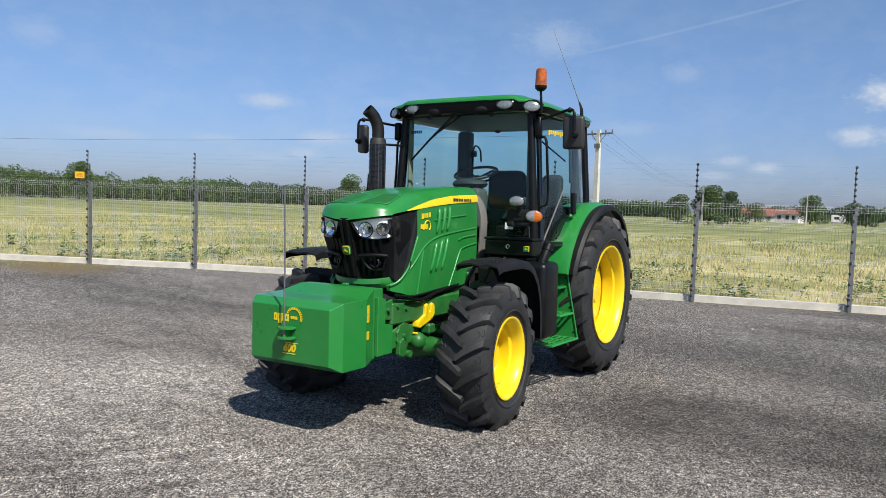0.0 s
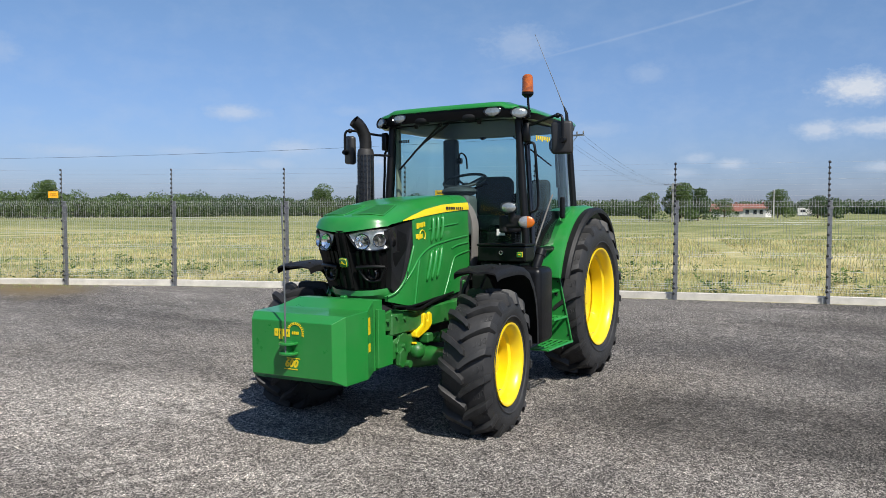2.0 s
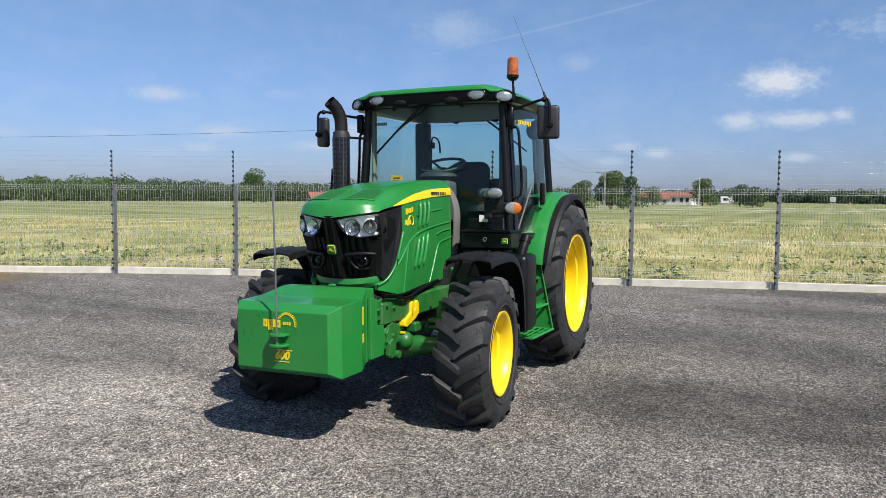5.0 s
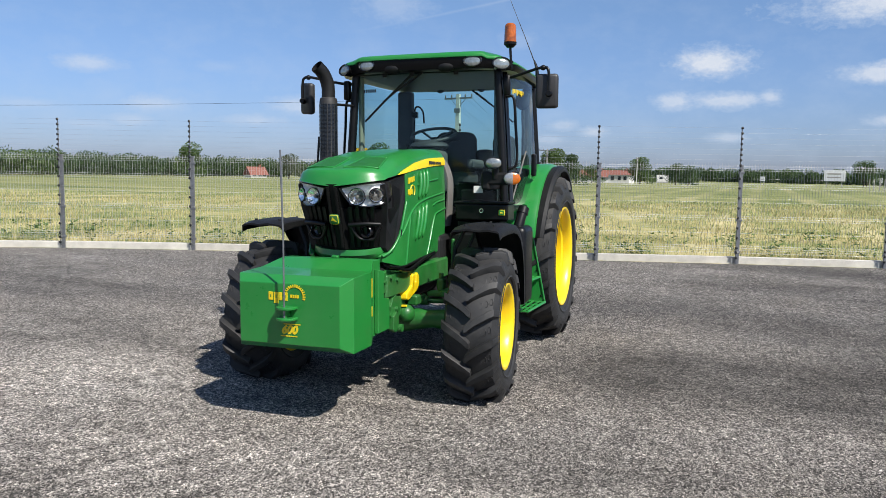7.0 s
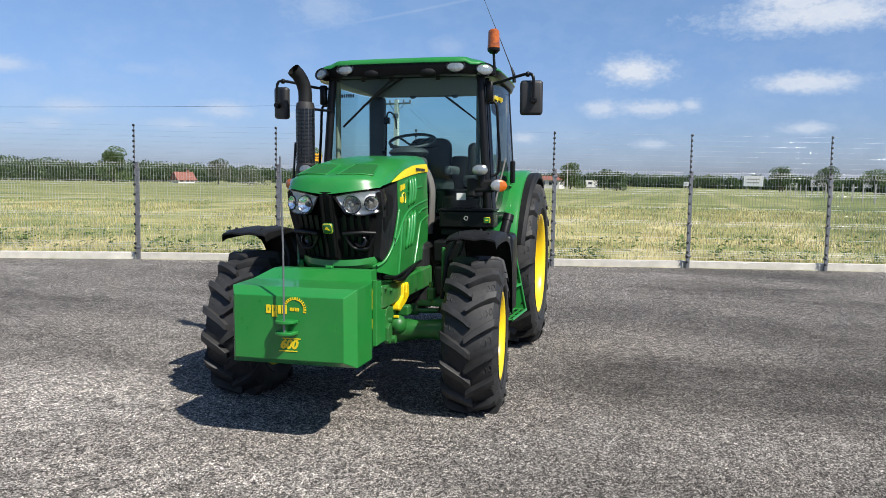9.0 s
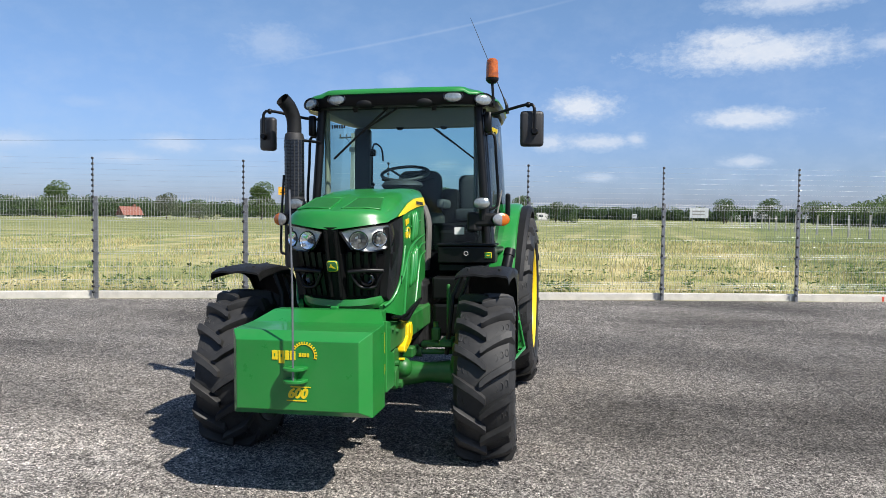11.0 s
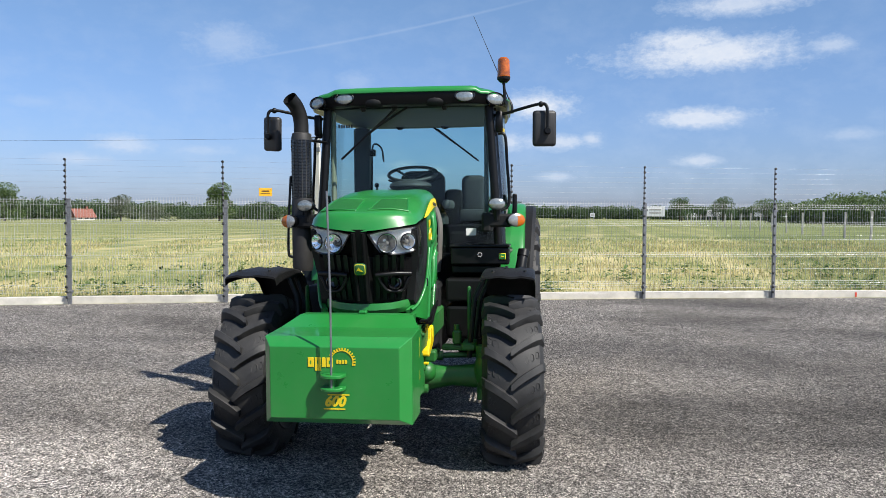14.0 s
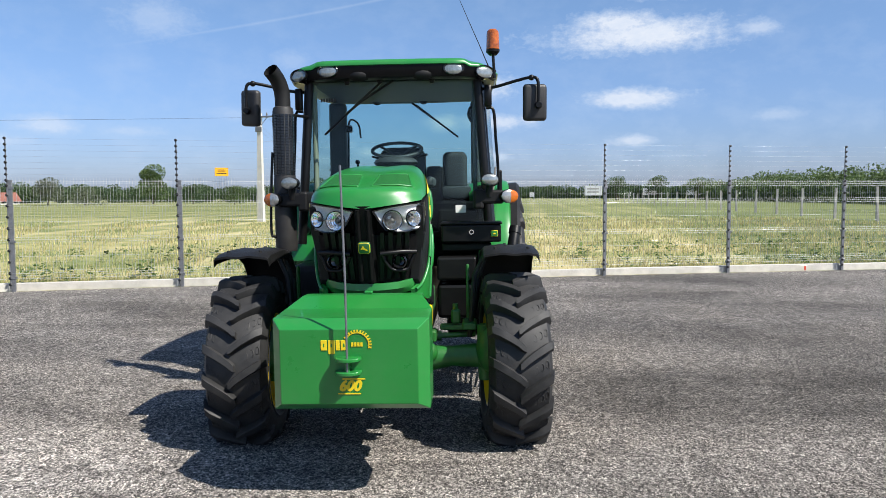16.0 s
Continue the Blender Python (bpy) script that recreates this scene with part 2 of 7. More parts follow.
PLASTER = material("white_plaster", (0.62, 0.60, 0.57), 0.9, 0, 0.08, 1.5)
PALE_STEEL = material("pale_billboard_panel", (0.6, 0.61, 0.62), 0.6, 0, 0.06, 1)
WEATHERED = material("grey_weathered_post", (0.30, 0.29, 0.27), 0.9, 0, 0.25, 3)
BARK = material("tree_bark", (0.09, 0.07, 0.05), 0.95, 0, 0.3, 6, 0.5, 20)
DARK_GLASS = material("dark_window", (0.03, 0.035, 0.04), 0.12)


def foliage(name, a, b, gloss=0.55):
    m = bpy.data.materials.new(name)
    m.use_nodes = True
    nt = m.node_tree
    N, L = nt.nodes.new, nt.links.new
    p = nt.nodes["Principled BSDF"]
    g = N("ShaderNodeNewGeometry")
    r = N("ShaderNodeValToRGB")
    r.color_ramp.elements[0].color, r.color_ramp.elements[1].color = (*a, 1), (*b, 1)
    L(g.outputs["Random Per Island"], r.inputs[0])
    n = N("ShaderNodeTexNoise")
    co = N("ShaderNodeTexCoord")
    L(co.outputs["Object"], n.inputs["Vector"])
    n.inputs["Scale"].default_value = 0.35
    h = N("ShaderNodeHueSaturation")
    k = N("ShaderNodeMapRange")
    k.inputs[1].default_value, k.inputs[2].default_value, k.inputs[3].default_value, k.inputs[4].default_value = 0.3, 0.7, 0.80, 1.22
    L(n.outputs[0], k.inputs[0])
    L(k.outputs[0], h.inputs["Value"])
    L(r.outputs[0], h.inputs["Color"])
    L(h.outputs[0], p.inputs["Base Color"])
    p.inputs["Roughness"].default_value = gloss
    p.inputs["Specular IOR Level"].default_value = 0.12
    tr, mx = N("ShaderNodeBsdfTranslucent"), N("ShaderNodeMixShader")
    mx.inputs[0].default_value = 0.35
    L(h.outputs[0], tr.inputs[0])
    L(p.outputs[0], mx.inputs[1])
    L(tr.outputs[0], mx.inputs[2])
    L(mx.outputs[0], nt.nodes["Material Output"].inputs[0])
    return m


LEAF = foliage("green_leaves", (0.058, 0.100, 0.034), (0.135, 0.185, 0.070))
LEAF_DARK = foliage("dark_leaves", (0.044, 0.078, 0.034), (0.102, 0.148, 0.064))
LEAF_PALE = foliage("silvery_leaves", (0.08, 0.105, 0.06), (0.17, 0.19, 0.12))
STRAW = foliage("straw_stubble", (0.40, 0.34, 0.15), (0.66, 0.57, 0.29), 0.8)
GRASS = foliage("field_grass", (0.17, 0.215, 0.08), (0.42, 0.44, 0.20), 0.8)
WEED = foliage("broad_weeds", (0.050, 0.095, 0.022), (0.13, 0.185, 0.055), 0.6)


def gravel_material(name, loose=False):
    """The yard's stone: a packed sheet with its own relief, or single loose stones."""
    m = bpy.data.materials.new(name)
    m.use_nodes = True
    nt = m.node_tree
    N, L = nt.nodes.new, nt.links.new
    p = nt.nodes["Principled BSDF"]
    p.inputs["Roughness"].default_value = 0.85
    p.inputs["Specular IOR Level"].default_value = 0.25
    co = N("ShaderNodeTexCoord")

    def noise_at(s, d, rough=0.6, src=None):
        n = N("ShaderNodeTexNoise")
        n.inputs["Scale"].default_value, n.inputs["Detail"].default_value, n.inputs["Roughness"].default_value = s, d, rough
        L(src or co.outputs["Object"], n.inputs["Vector"])
        return n.outputs[0]

    def ramp(src, stops):
        r = N("ShaderNodeValToRGB")
        while len(r.color_ramp.elements) < len(stops):
            r.color_ramp.elements.new(0.5)
        for e, (pos, c) in zip(r.color_ramp.elements, stops):
            e.position, e.color = pos, (c, c, c, 1) if not isinstance(c, tuple) else (*c, 1)
        L(src, r.inputs[0])
        return r.outputs[0]

    grain = N("ShaderNodeMapping")
    grain.inputs["Scale"].default_value, grain.inputs["Rotation"].default_value = (1.0, 0.72, 1.0), (0, 0, radians(14))
    L(co.outputs["Object"], grain.inputs["Vector"])
    v = N("ShaderNodeTexVoronoi")
    v.inputs["Scale"].default_value = 92
    L(grain.outputs[0], v.inputs["Vector"])
    v2 = N("ShaderNodeTexVoronoi")
    v2.inputs["Scale"].default_value = 190
    L(grain.outputs[0], v2.inputs["Vector"])
    one, two = N("ShaderNodeSeparateColor"), N("ShaderNodeSeparateColor")
    L(v.outputs["Color"], one.inputs[0])
    L(v2.outputs["Color"], two.inputs[0])
    geo = N("ShaderNodeNewGeometry")
    stone = ramp(geo.outputs["Random Per Island"] if loose else one.outputs[0], ((0.0, (0.032, 0.031, 0.0295)), (0.3, (0.090, 0.0865, 0.082)), (0.6, (0.218, 0.208, 0.198)), (0.85, (0.36, 0.345, 0.327)), (1.0, (0.48, 0.46, 0.436))))
    fine = ramp(two.outputs[0], ((0.0, 0.42), (0.5, 0.98), (1.0, 1.62)))
    # compacted darker drives and paler loose stone, metres across
    stretch = N("ShaderNodeMapping")
    stretch.inputs["Scale"].default_value, stretch.inputs["Rotation"].default_value = (0.35, 1.0, 1.0), (0, 0, radians(-12))
    L(co.outputs["Object"], stretch.inputs["Vector"])
    big = ramp(noise_at(0.55, 6, 0.55, stretch.outputs[0]), ((0.33, 0.54), (0.46, 0.87), (0.58, 1.08), (0.75, 1.24)))

    def patch(x, y, a, b, lo):
        """A worn patch of its own shape: centre, half axes, and its tone against the rest."""
        mp = N("ShaderNodeMapping")
        mp.vector_type = "TEXTURE"
        mp.inputs["Location"].default_value, mp.inputs["Scale"].default_value = (x, y, 0), (a, b, 1)
        L(co.outputs["Object"], mp.inputs["Vector"])
        ln = N("ShaderNodeVectorMath")
        ln.operation = "LENGTH"
        L(mp.outputs[0], ln.inputs[0])
        ad = N("ShaderNodeMath")
        ad.operation = "MULTIPLY_ADD"
        ad.inputs[1].default_value = 1.3
        L(noise_at(0.9, 7, 0.65), ad.inputs[0])
        L(ln.outputs["Value"], ad.inputs[2])
        return remap(ad.outputs[0], lo)

    def remap(src, lo):
        k = N("ShaderNodeMapRange")
        k.interpolation_type = "SMOOTHSTEP"
        k.inputs[1].default_value, k.inputs[2].default_value, k.inputs[3].default_value, k.inputs[4].default_value = 0.7, 1.9, lo, 1.0
        L(src, k.inputs[0])
        return k.outputs[0]
    mid = ramp(noise_at(3.5, 6, 0.65), ((0.3, 0.82), (0.7, 1.16)))

    def times(a, b):
        x = N("ShaderNodeMix")
        x.data_type, x.blend_type = "RGBA", "MULTIPLY"
        x.inputs[0].default_value = 1.0
        L(a, x.inputs[6])
        L(b, x.inputs[7])
        return x.outputs[2]

    worn = times(times(patch(-1.7, 9.8, 4.2, 1.4, 0.6), patch(-1.6, 6.3, 1.6, 1.2, 0.5)), times(patch(0.5, 7.6, 1.5, 2.2, 0.6), patch(-5.6, 3.9, 3.0, 2.4, 1.62)))
    # long wheel tracks and rutted arcs where wheels have turned
    tracks = N("ShaderNodeMapping")
    tracks.inputs["Rotation"].default_value, tracks.inputs["Scale"].default_value = (0, 0, radians(-18)), (0.12, 1.0, 1.0)
    L(co.outputs["Object"], tracks.inputs["Vector"])
    worn = times(worn, ramp(noise_at(1.5, 7, 0.7, tracks.outputs[0]), ((0.32, 0.72), (0.46, 1.0), (0.62, 1.06), (0.75, 1.16))))
    turn_at = N("ShaderNodeMapping")
    turn_at.vector_type = "TEXTURE"
    turn_at.inputs["Location"].default_value = (-6.9, 4.6, 0)
    L(co.outputs["Object"], turn_at.inputs["Vector"])
    rings = N("ShaderNodeTexWave")
    rings.wave_type, rings.rings_direction = "RINGS", "Z"
    rings.inputs["Scale"].default_value, rings.inputs["Distortion"].default_value, rings.inputs["Detail"].default_value, rings.inputs["Detail Scale"].default_value = 1.25, 3.0, 4.0, 0.8
    L(turn_at.outputs[0], rings.inputs["Vector"])
    rut = ramp(rings.outputs["Fac"], ((0.0, 0.74), (0.5, 1.0), (1.0, 1.14)))
    where = N("ShaderNodeMix")
    where.data_type = "RGBA"
    where.inputs[7].default_value = (1, 1, 1, 1)
    L(patch(-4.1, 2.7, 1.5, 1.2, 0.0), where.inputs[0])
    L(rut, where.inputs[6])
    worn = times(worn, where.outputs[2])
    earth = N("ShaderNodeMix")
    earth.data_type = "RGBA"
    L(patch(-15.4, 8.5, 2.0, 1.3, 0.0), earth.inputs[0])
    earth.inputs[6].default_value = (0.19, 0.145, 0.075, 1)
    # handfuls of coarser and finer stone, a few centimetres across
    v3 = N("ShaderNodeTexVoronoi")
    v3.inputs["Scale"].default_value = 46
    L(grain.outputs[0], v3.inputs["Vector"])
    three = N("ShaderNodeSeparateColor")
    L(v3.outputs["Color"], three.inputs[0])
    clump = times(ramp(noise_at(15, 6, 0.75), ((0.36, 0.74), (0.52, 1.0), (0.66, 1.28))), ramp(three.outputs[0], ((0.0, 0.74), (0.5, 1.0), (1.0, 1.28))))
    L(times(times(times(stone, fine), times(big, times(mid, clump))), worn), earth.inputs[7])
    hue = N("ShaderNodeMix")
    hue.data_type = "RGBA"
    L(noise_at(0.8, 5, 0.6), hue.inputs[0])
    hue.inputs[6].default_value, hue.inputs[7].default_value = (1.02, 0.955, 0.875, 1), (0.99, 0.972, 0.955, 1)
    L(times(earth.outputs[2], hue.outputs[2]), p.inputs["Base Color"])
    if loose:
        return m
    h = N("ShaderNodeMath")
    h.operation = "ADD"
    inv = N("ShaderNodeMath")
    inv.operation = "MULTIPLY"
    inv.inputs[1].default_value = -1.0
    L(v.outputs["Distance"], inv.inputs[0])
    L(inv.outputs[0], h.inputs[0])
    L(noise_at(210, 3), h.inputs[1])
    b = N("ShaderNodeBump")
    b.inputs["Strength"].default_value, b.inputs["Distance"].default_value = 1.0, 0.014
    L(h.outputs[0], b.inputs["Height"])
    L(b.outputs[0], p.inputs["Normal"])
    return m


def field_material():
    m = bpy.data.materials.new("stubble_field")
    m.use_nodes = True
    nt = m.node_tree
    N, L = nt.nodes.new, nt.links.new
    p = nt.nodes["Principled BSDF"]
    p.inputs["Roughness"].default_value = 0.95
    p.inputs["Specular IOR Level"].default_value = 0.1
    co = N("ShaderNodeTexCoord")
    mp = N("ShaderNodeMapping")
    mp.inputs["Rotation"].default_value, mp.inputs["Scale"].default_value = (0, 0, radians(-25)), (0.18, 1.0, 1.0)
    L(co.outputs["Object"], mp.inputs["Vector"])

    def noise_at(src, s, d):
        n = N("ShaderNodeTexNoise")
        n.inputs["Scale"].default_value, n.inputs["Detail"].default_value, n.inputs["Roughness"].default_value = s, d, 0.7
        L(src, n.inputs["Vector"])
        return n.outputs[0]

    a, c = noise_at(mp.outputs[0], 0.16, 9), noise_at(co.outputs["Object"], 2.2, 8)
    s = N("ShaderNodeMath")
    s.operation = "MULTIPLY_ADD"
    s.inputs[1].default_value, s.inputs[2].default_value = 0.35, 0.0
    L(c, s.inputs[0])
    t = N("ShaderNodeMath")
    t.operation = "MULTIPLY_ADD"
    t.inputs[1].default_value = 0.65
    L(a, t.inputs[0])
    L(s.outputs[0], t.inputs[2])
    r = N("ShaderNodeValToRGB")
    stops = ((0.38, (0.090, 0.122, 0.042)), (0.47, (0.185, 0.205, 0.078)), (0.53, (0.30, 0.282, 0.122)), (0.61, (0.46, 0.395, 0.20)))
    while len(r.color_ramp.elements) < 4:
        r.color_ramp.elements.new(0.5)
    for e, (pos, col) in zip(r.color_ramp.elements, stops):
        e.position, e.color = pos, (*col, 1)
    L(t.outputs[0], r.inputs[0])
    # pale swathes of cut straw, lying in long rows
    across = N("ShaderNodeMapping")
    across.inputs["Rotation"].default_value = (0, 0, radians(1.0))
    L(co.outputs["Object"], across.inputs["Vector"])
    rows = N("ShaderNodeTexWave")
    rows.bands_direction = "X"
    rows.inputs["Scale"].default_value, rows.inputs["Distortion"].default_value, rows.inputs["Detail"].default_value, rows.inputs["Detail Scale"].default_value = 0.075, 1.6, 6.0, 3.0
    L(across.outputs[0], rows.inputs["Vector"])
    band = N("ShaderNodeMapRange")
    band.interpolation_type = "SMOOTHSTEP"
    band.inputs[1].default_value, band.inputs[2].default_value, band.inputs[4].default_value = 0.62, 0.95, 0.75
    L(rows.outputs["Fac"], band.inputs[0])
    patchy = N("ShaderNodeMapRange")
    patchy.inputs[1].default_value, patchy.inputs[2].default_value = 0.38, 0.60
    L(noise_at(co.outputs["Object"], 0.06, 4), patchy.inputs[0])
    amount = N("ShaderNodeMath")
    amount.operation = "MULTIPLY"
    L(band.outputs[0], amount.inputs[0])
    L(patchy.outputs[0], amount.inputs[1])
    straw = N("ShaderNodeMix")
    straw.data_type = "RGBA"
    straw.inputs[7].default_value = (0.56, 0.47, 0.26, 1)
    L(amount.outputs[0], straw.inputs[0])
    L(r.outputs[0], straw.inputs[6])
    sep = N("ShaderNodeSeparateXYZ")
    L(co.outputs["Object"], sep.inputs[0])

    def fade(src, a, z, most):
        k = N("ShaderNodeMapRange")
        k.interpolation_type = "SMOOTHSTEP"
        k.inputs[1].default_value, k.inputs[2].default_value, k.inputs[4].default_value = a, z, most
        L(src, k.inputs[0])
        return k.outputs[0]

    def calc(kind, u, w):
        n = N("ShaderNodeMath")
        n.operation = kind
        for k, q in enumerate((u, w)):
            if isinstance(q, (int, float)):
                n.inputs[k].default_value = q
            else:
                L(q, n.inputs[k])
        return n.outputs[0]

    turf = N("ShaderNodeMix")
    turf.data_type = "RGBA"
    turf.inputs[6].default_value, turf.inputs[7].default_value = (0.068, 0.095, 0.034, 1), (0.185, 0.205, 0.085, 1)
    L(fade(calc("ADD", calc("MULTIPLY", a, 0.6), calc("MULTIPLY", c, 0.4)), 0.42, 0.58, 1.0), turf.inputs[0])
    away = fade(calc("ADD", calc("SUBTRACT", sep.outputs[1], calc("MULTIPLY", sep.outputs[0], 0.3)), calc("MULTIPLY", a, 30.0)), 40.0, 100.0, 0.65)
    edge = fade(calc("ADD", calc("SUBTRACT", sep.outputs[0], calc("MULTIPLY", sep.outputs[1], 0.134)), calc("MULTIPLY", c, 3.0)), 0.3, 3.0, 0.94)
    green = N("ShaderNodeMix")
    green.data_type = "RGBA"
    L(calc("MAXIMUM", away, edge), green.inputs[0])
    L(straw.outputs[2], green.inputs[6])
    L(turf.outputs[2], green.inputs[7])
    L(green.outputs[2], p.inputs["Base Color"])
    b = N("ShaderNodeBump")
    b.inputs["Strength"].default_value, b.inputs["Distance"].default_value = 0.6, 0.1
    L(c, b.inputs["Height"])
    L(b.outputs[0], p.inputs["Normal"])
    return m


GRAVEL, STONE = gravel_material("grey_gravel"), gravel_material("loose_grey_stone", True)
FIELD = field_material()


# ---- mesh helpers ----
def part(name, bm, mat, parent=None, label="", smooth=False, angle=35.0):
    """Links a bmesh as one mesh object, under a thing or a part."""
    bmesh.ops.recalc_face_normals(bm, faces=bm.faces)
    me = bpy.data.meshes.new(name)
    if smooth:
        lim = math.cos(radians(angle))
        for f in bm.faces:
            f.smooth = True
        for e in bm.edges:
            if len(e.link_faces) == 2:
                e.smooth = e.link_faces[0].normal.dot(e.link_faces[1].normal) > lim
    bm.to_mesh(me)
    bm.free()
    for one in mat if isinstance(mat, (list, tuple)) else (mat,):
        me.materials.append(one)
    ob = new(name, me)
    if parent is not None:
        ob.parent = parent
    if label:
        ob["label"] = label
    return ob


def share(name, mesh, parent, m, label=""):
    ob = new(name, mesh)
    if parent is not None:
        ob.parent = parent
    ob.matrix_basis = m
    if label:
        ob["label"] = label
    return ob


def thing(name, m, label, category, group="", kind=""):
    ob = new(name)
    ob.empty_display_size = 0.2
    ob.matrix_basis = m
    return tagged(ob, label, category, group, kind)


def bm_box(bm, lo, hi, bevel=0.0, seg=2, m=None):
    c = [(a + b) / 2 for a, b in zip(lo, hi)]
    s = [abs(b - a) for a, b in zip(lo, hi)]
    mat = Matrix.Translation(c) @ Matrix.Diagonal((*s, 1))
    if m is not None:
        mat = m @ mat
    r = bmesh.ops.create_cube(bm, size=1, matrix=mat)
    if bevel:
        es = list({e for v in r["verts"] for e in v.link_edges})
        bmesh.ops.bevel(bm, geom=es, offset=bevel, segments=seg, affect="EDGES", profile=0.5)
    return bm


def box(lo, hi, bevel=0.0, seg=2, m=None):
    return bm_box(bmesh.new(), lo, hi, bevel, seg, m)


def bm_rod(bm, a, b, r, seg=12, r2=None, caps=True):
    a, b = Vector(a), Vector(b)
    d = b - a
    m = Matrix.Translation((a + b) / 2) @ d.to_track_quat("Z", "Y").to_matrix().to_4x4()
    bmesh.ops.create_cone(bm, cap_ends=caps, segments=seg, radius1=r, radius2=r if r2 is None else r2, depth=d.length, matrix=m)
    return bm


def rod(a, b, r, seg=12, r2=None):
    return bm_rod(bmesh.new(), a, b, r, seg, r2)


def bm_tube(bm, pts, r, seg=10, closed=False, radii=None, caps=True):
    """A round tube along points, or with a radius for each point."""
    pts = [Vector(p) for p in pts]
    n = len(pts)
    rings, up = [], None
    for i, p in enumerate(pts):
        a, b = pts[i - 1] if (i or closed) else p, pts[(i + 1) % n] if (i < n - 1 or closed) else p
        d = (b - a).normalized()
        if up is None:
            up = d.orthogonal().normalized()
        up = (up - d * up.dot(d)).normalized()
        side = d.cross(up)
        rr = radii[i] if radii else r
        rings.append([bm.verts.new(p + (up * math.cos(t) + side * math.sin(t)) * rr) for t in (2 * math.pi * k / seg for k in range(seg))])
    for i in range(n if closed else n - 1):
        A, B = rings[i], rings[(i + 1) % n]
        for k in range(seg):
            bm.faces.new((A[k], A[(k + 1) % seg], B[(k + 1) % seg], B[k]))
    if caps and not closed:
        bm.faces.new(rings[0][::-1])
        bm.faces.new(rings[-1])
    return bm


def tube(pts, r, seg=10, closed=False, radii=None):
    return bm_tube(bmesh.new(), pts, r, seg, closed, radii)


def curve_points(pts, n=6):
    """Points of a smooth curve through pts."""
    p = [Vector(q) for q in pts]
    p = [2 * p[0] - p[1]] + p + [2 * p[-1] - p[-2]]
    res = []
    for i in range(1, len(p) - 2):
        for k in range(n):
            t = k / n
            a, b, c, d = p[i - 1:i + 3]
            res.append(0.5 * (2 * b + (c - a) * t + (2 * a - 5 * b + 4 * c - d) * t * t + (3 * b - a - 3 * c + d) * t ** 3))
    return res + [p[-2]]


def bm_lathe(bm, profile, seg=48, axis="X", centre=(0, 0, 0), closed=False):
    """profile: (along the axis, radius)."""
    rings = []
    for a, r in profile:
        ring = []
        for k in range(seg):
            t = 2 * math.pi * k / seg
            c, s = r * math.cos(t), r * math.sin(t)
            v = {"X": (a, c, s), "Y": (s, a, c), "Z": (c, s, a)}[axis]
            ring.append(bm.verts.new(Vector(v) + Vector(centre)))
        rings.append(ring)
    m = len(rings)
    for i in range(m if closed else m - 1):
        A, B = rings[i], rings[(i + 1) % m]
        for k in range(seg):
            bm.faces.new((A[k], A[(k + 1) % seg], B[(k + 1) % seg], B[k]))
    return bm


def lathe(profile, seg=48, axis="X", centre=(0, 0, 0), closed=False):
    bm = bm_lathe(bmesh.new(), profile, seg, axis, centre, closed)
    bmesh.ops.remove_doubles(bm, verts=bm.verts, dist=1e-5)
    return bm


def bm_loft(bm, sections, closed=False, caps=False):
    rows = [[bm.verts.new(p) for p in s] for s in sections]
    n = len(rows[0])
    for A, B in zip(rows, rows[1:]):
        for k in range(n if closed else n - 1):
            bm.faces.new((A[k], A[(k + 1) % n], B[(k + 1) % n], B[k]))
    if caps:
        bm.faces.new(rows[0][::-1])
        bm.faces.new(rows[-1])
    return bm


def thicken(bm, offset):
    """Turns an open sheet into a shell with depth."""
    faces = list(bm.faces)
    r = bmesh.ops.duplicate(bm, geom=faces)
    for v in [g for g in r["geom"] if isinstance(g, bmesh.types.BMVert)]:
        v.co += Vector(offset)
    pairs = {}
    for k, v in r["vert_map"].items():
        pairs[k] = v
    edges = [e for e in bm.edges if len(e.link_faces) == 1 and e.link_faces[0] in faces]
    for e in edges:
        a, b = e.verts
        bm.faces.new((a, b, pairs[b], pairs[a]))
    return bm


def slab(poly, depth, f=None, bevel=0.0, seg=1):
    """A polygon of 3D points with a depth vector."""
    bm = bmesh.new()
    a = [bm.verts.new(p) for p in poly]
    b = [bm.verts.new(Vector(p) + Vector(depth)) for p in poly]
    bm.faces.new(a)
    bm.faces.new(b[::-1])
    n = len(poly)
    for k in range(n):
        bm.faces.new((a[k], b[k], b[(k + 1) % n], a[(k + 1) % n]))
    if bevel:
        bmesh.ops.recalc_face_normals(bm, faces=bm.faces)
        bmesh.ops.bevel(bm, geom=list(bm.edges), offset=bevel, segments=seg, affect="EDGES", profile=0.5)
    return bm


def bm_ball(bm, c, r, u=14, v=8):
    bmesh.ops.create_uvsphere(bm, u_segments=u, v_segments=v, radius=1, matrix=Matrix.Translation(c) @ Matrix.Diagonal((*((r, r, r) if isinstance(r, (int, float)) else r), 1)))
    return bm


def lettering(name, text, size, m, mat, parent, shear=0.0, label="", bold=0.0):
    """Raised letters in the built-in font, as a mesh under the thing."""
    cu = bpy.data.curves.new(name, "FONT")
    cu.body, cu.size, cu.extrude, cu.shear, cu.offset = text, size, 0.0012, shear, bold
    cu.align_x, cu.align_y = "CENTER", "CENTER"
    cu.resolution_u = 3
    tmp = bpy.data.objects.new(name, cu)
    scene.collection.objects.link(tmp)
    dg = bpy.context.evaluated_depsgraph_get()
    me = bpy.data.meshes.new_from_object(tmp.evaluated_get(dg))
    bpy.data.objects.remove(tmp)
    bpy.data.curves.remove(cu)
    me.materials.clear()
    me.materials.append(mat)
    return share(name, me, parent, m, label)


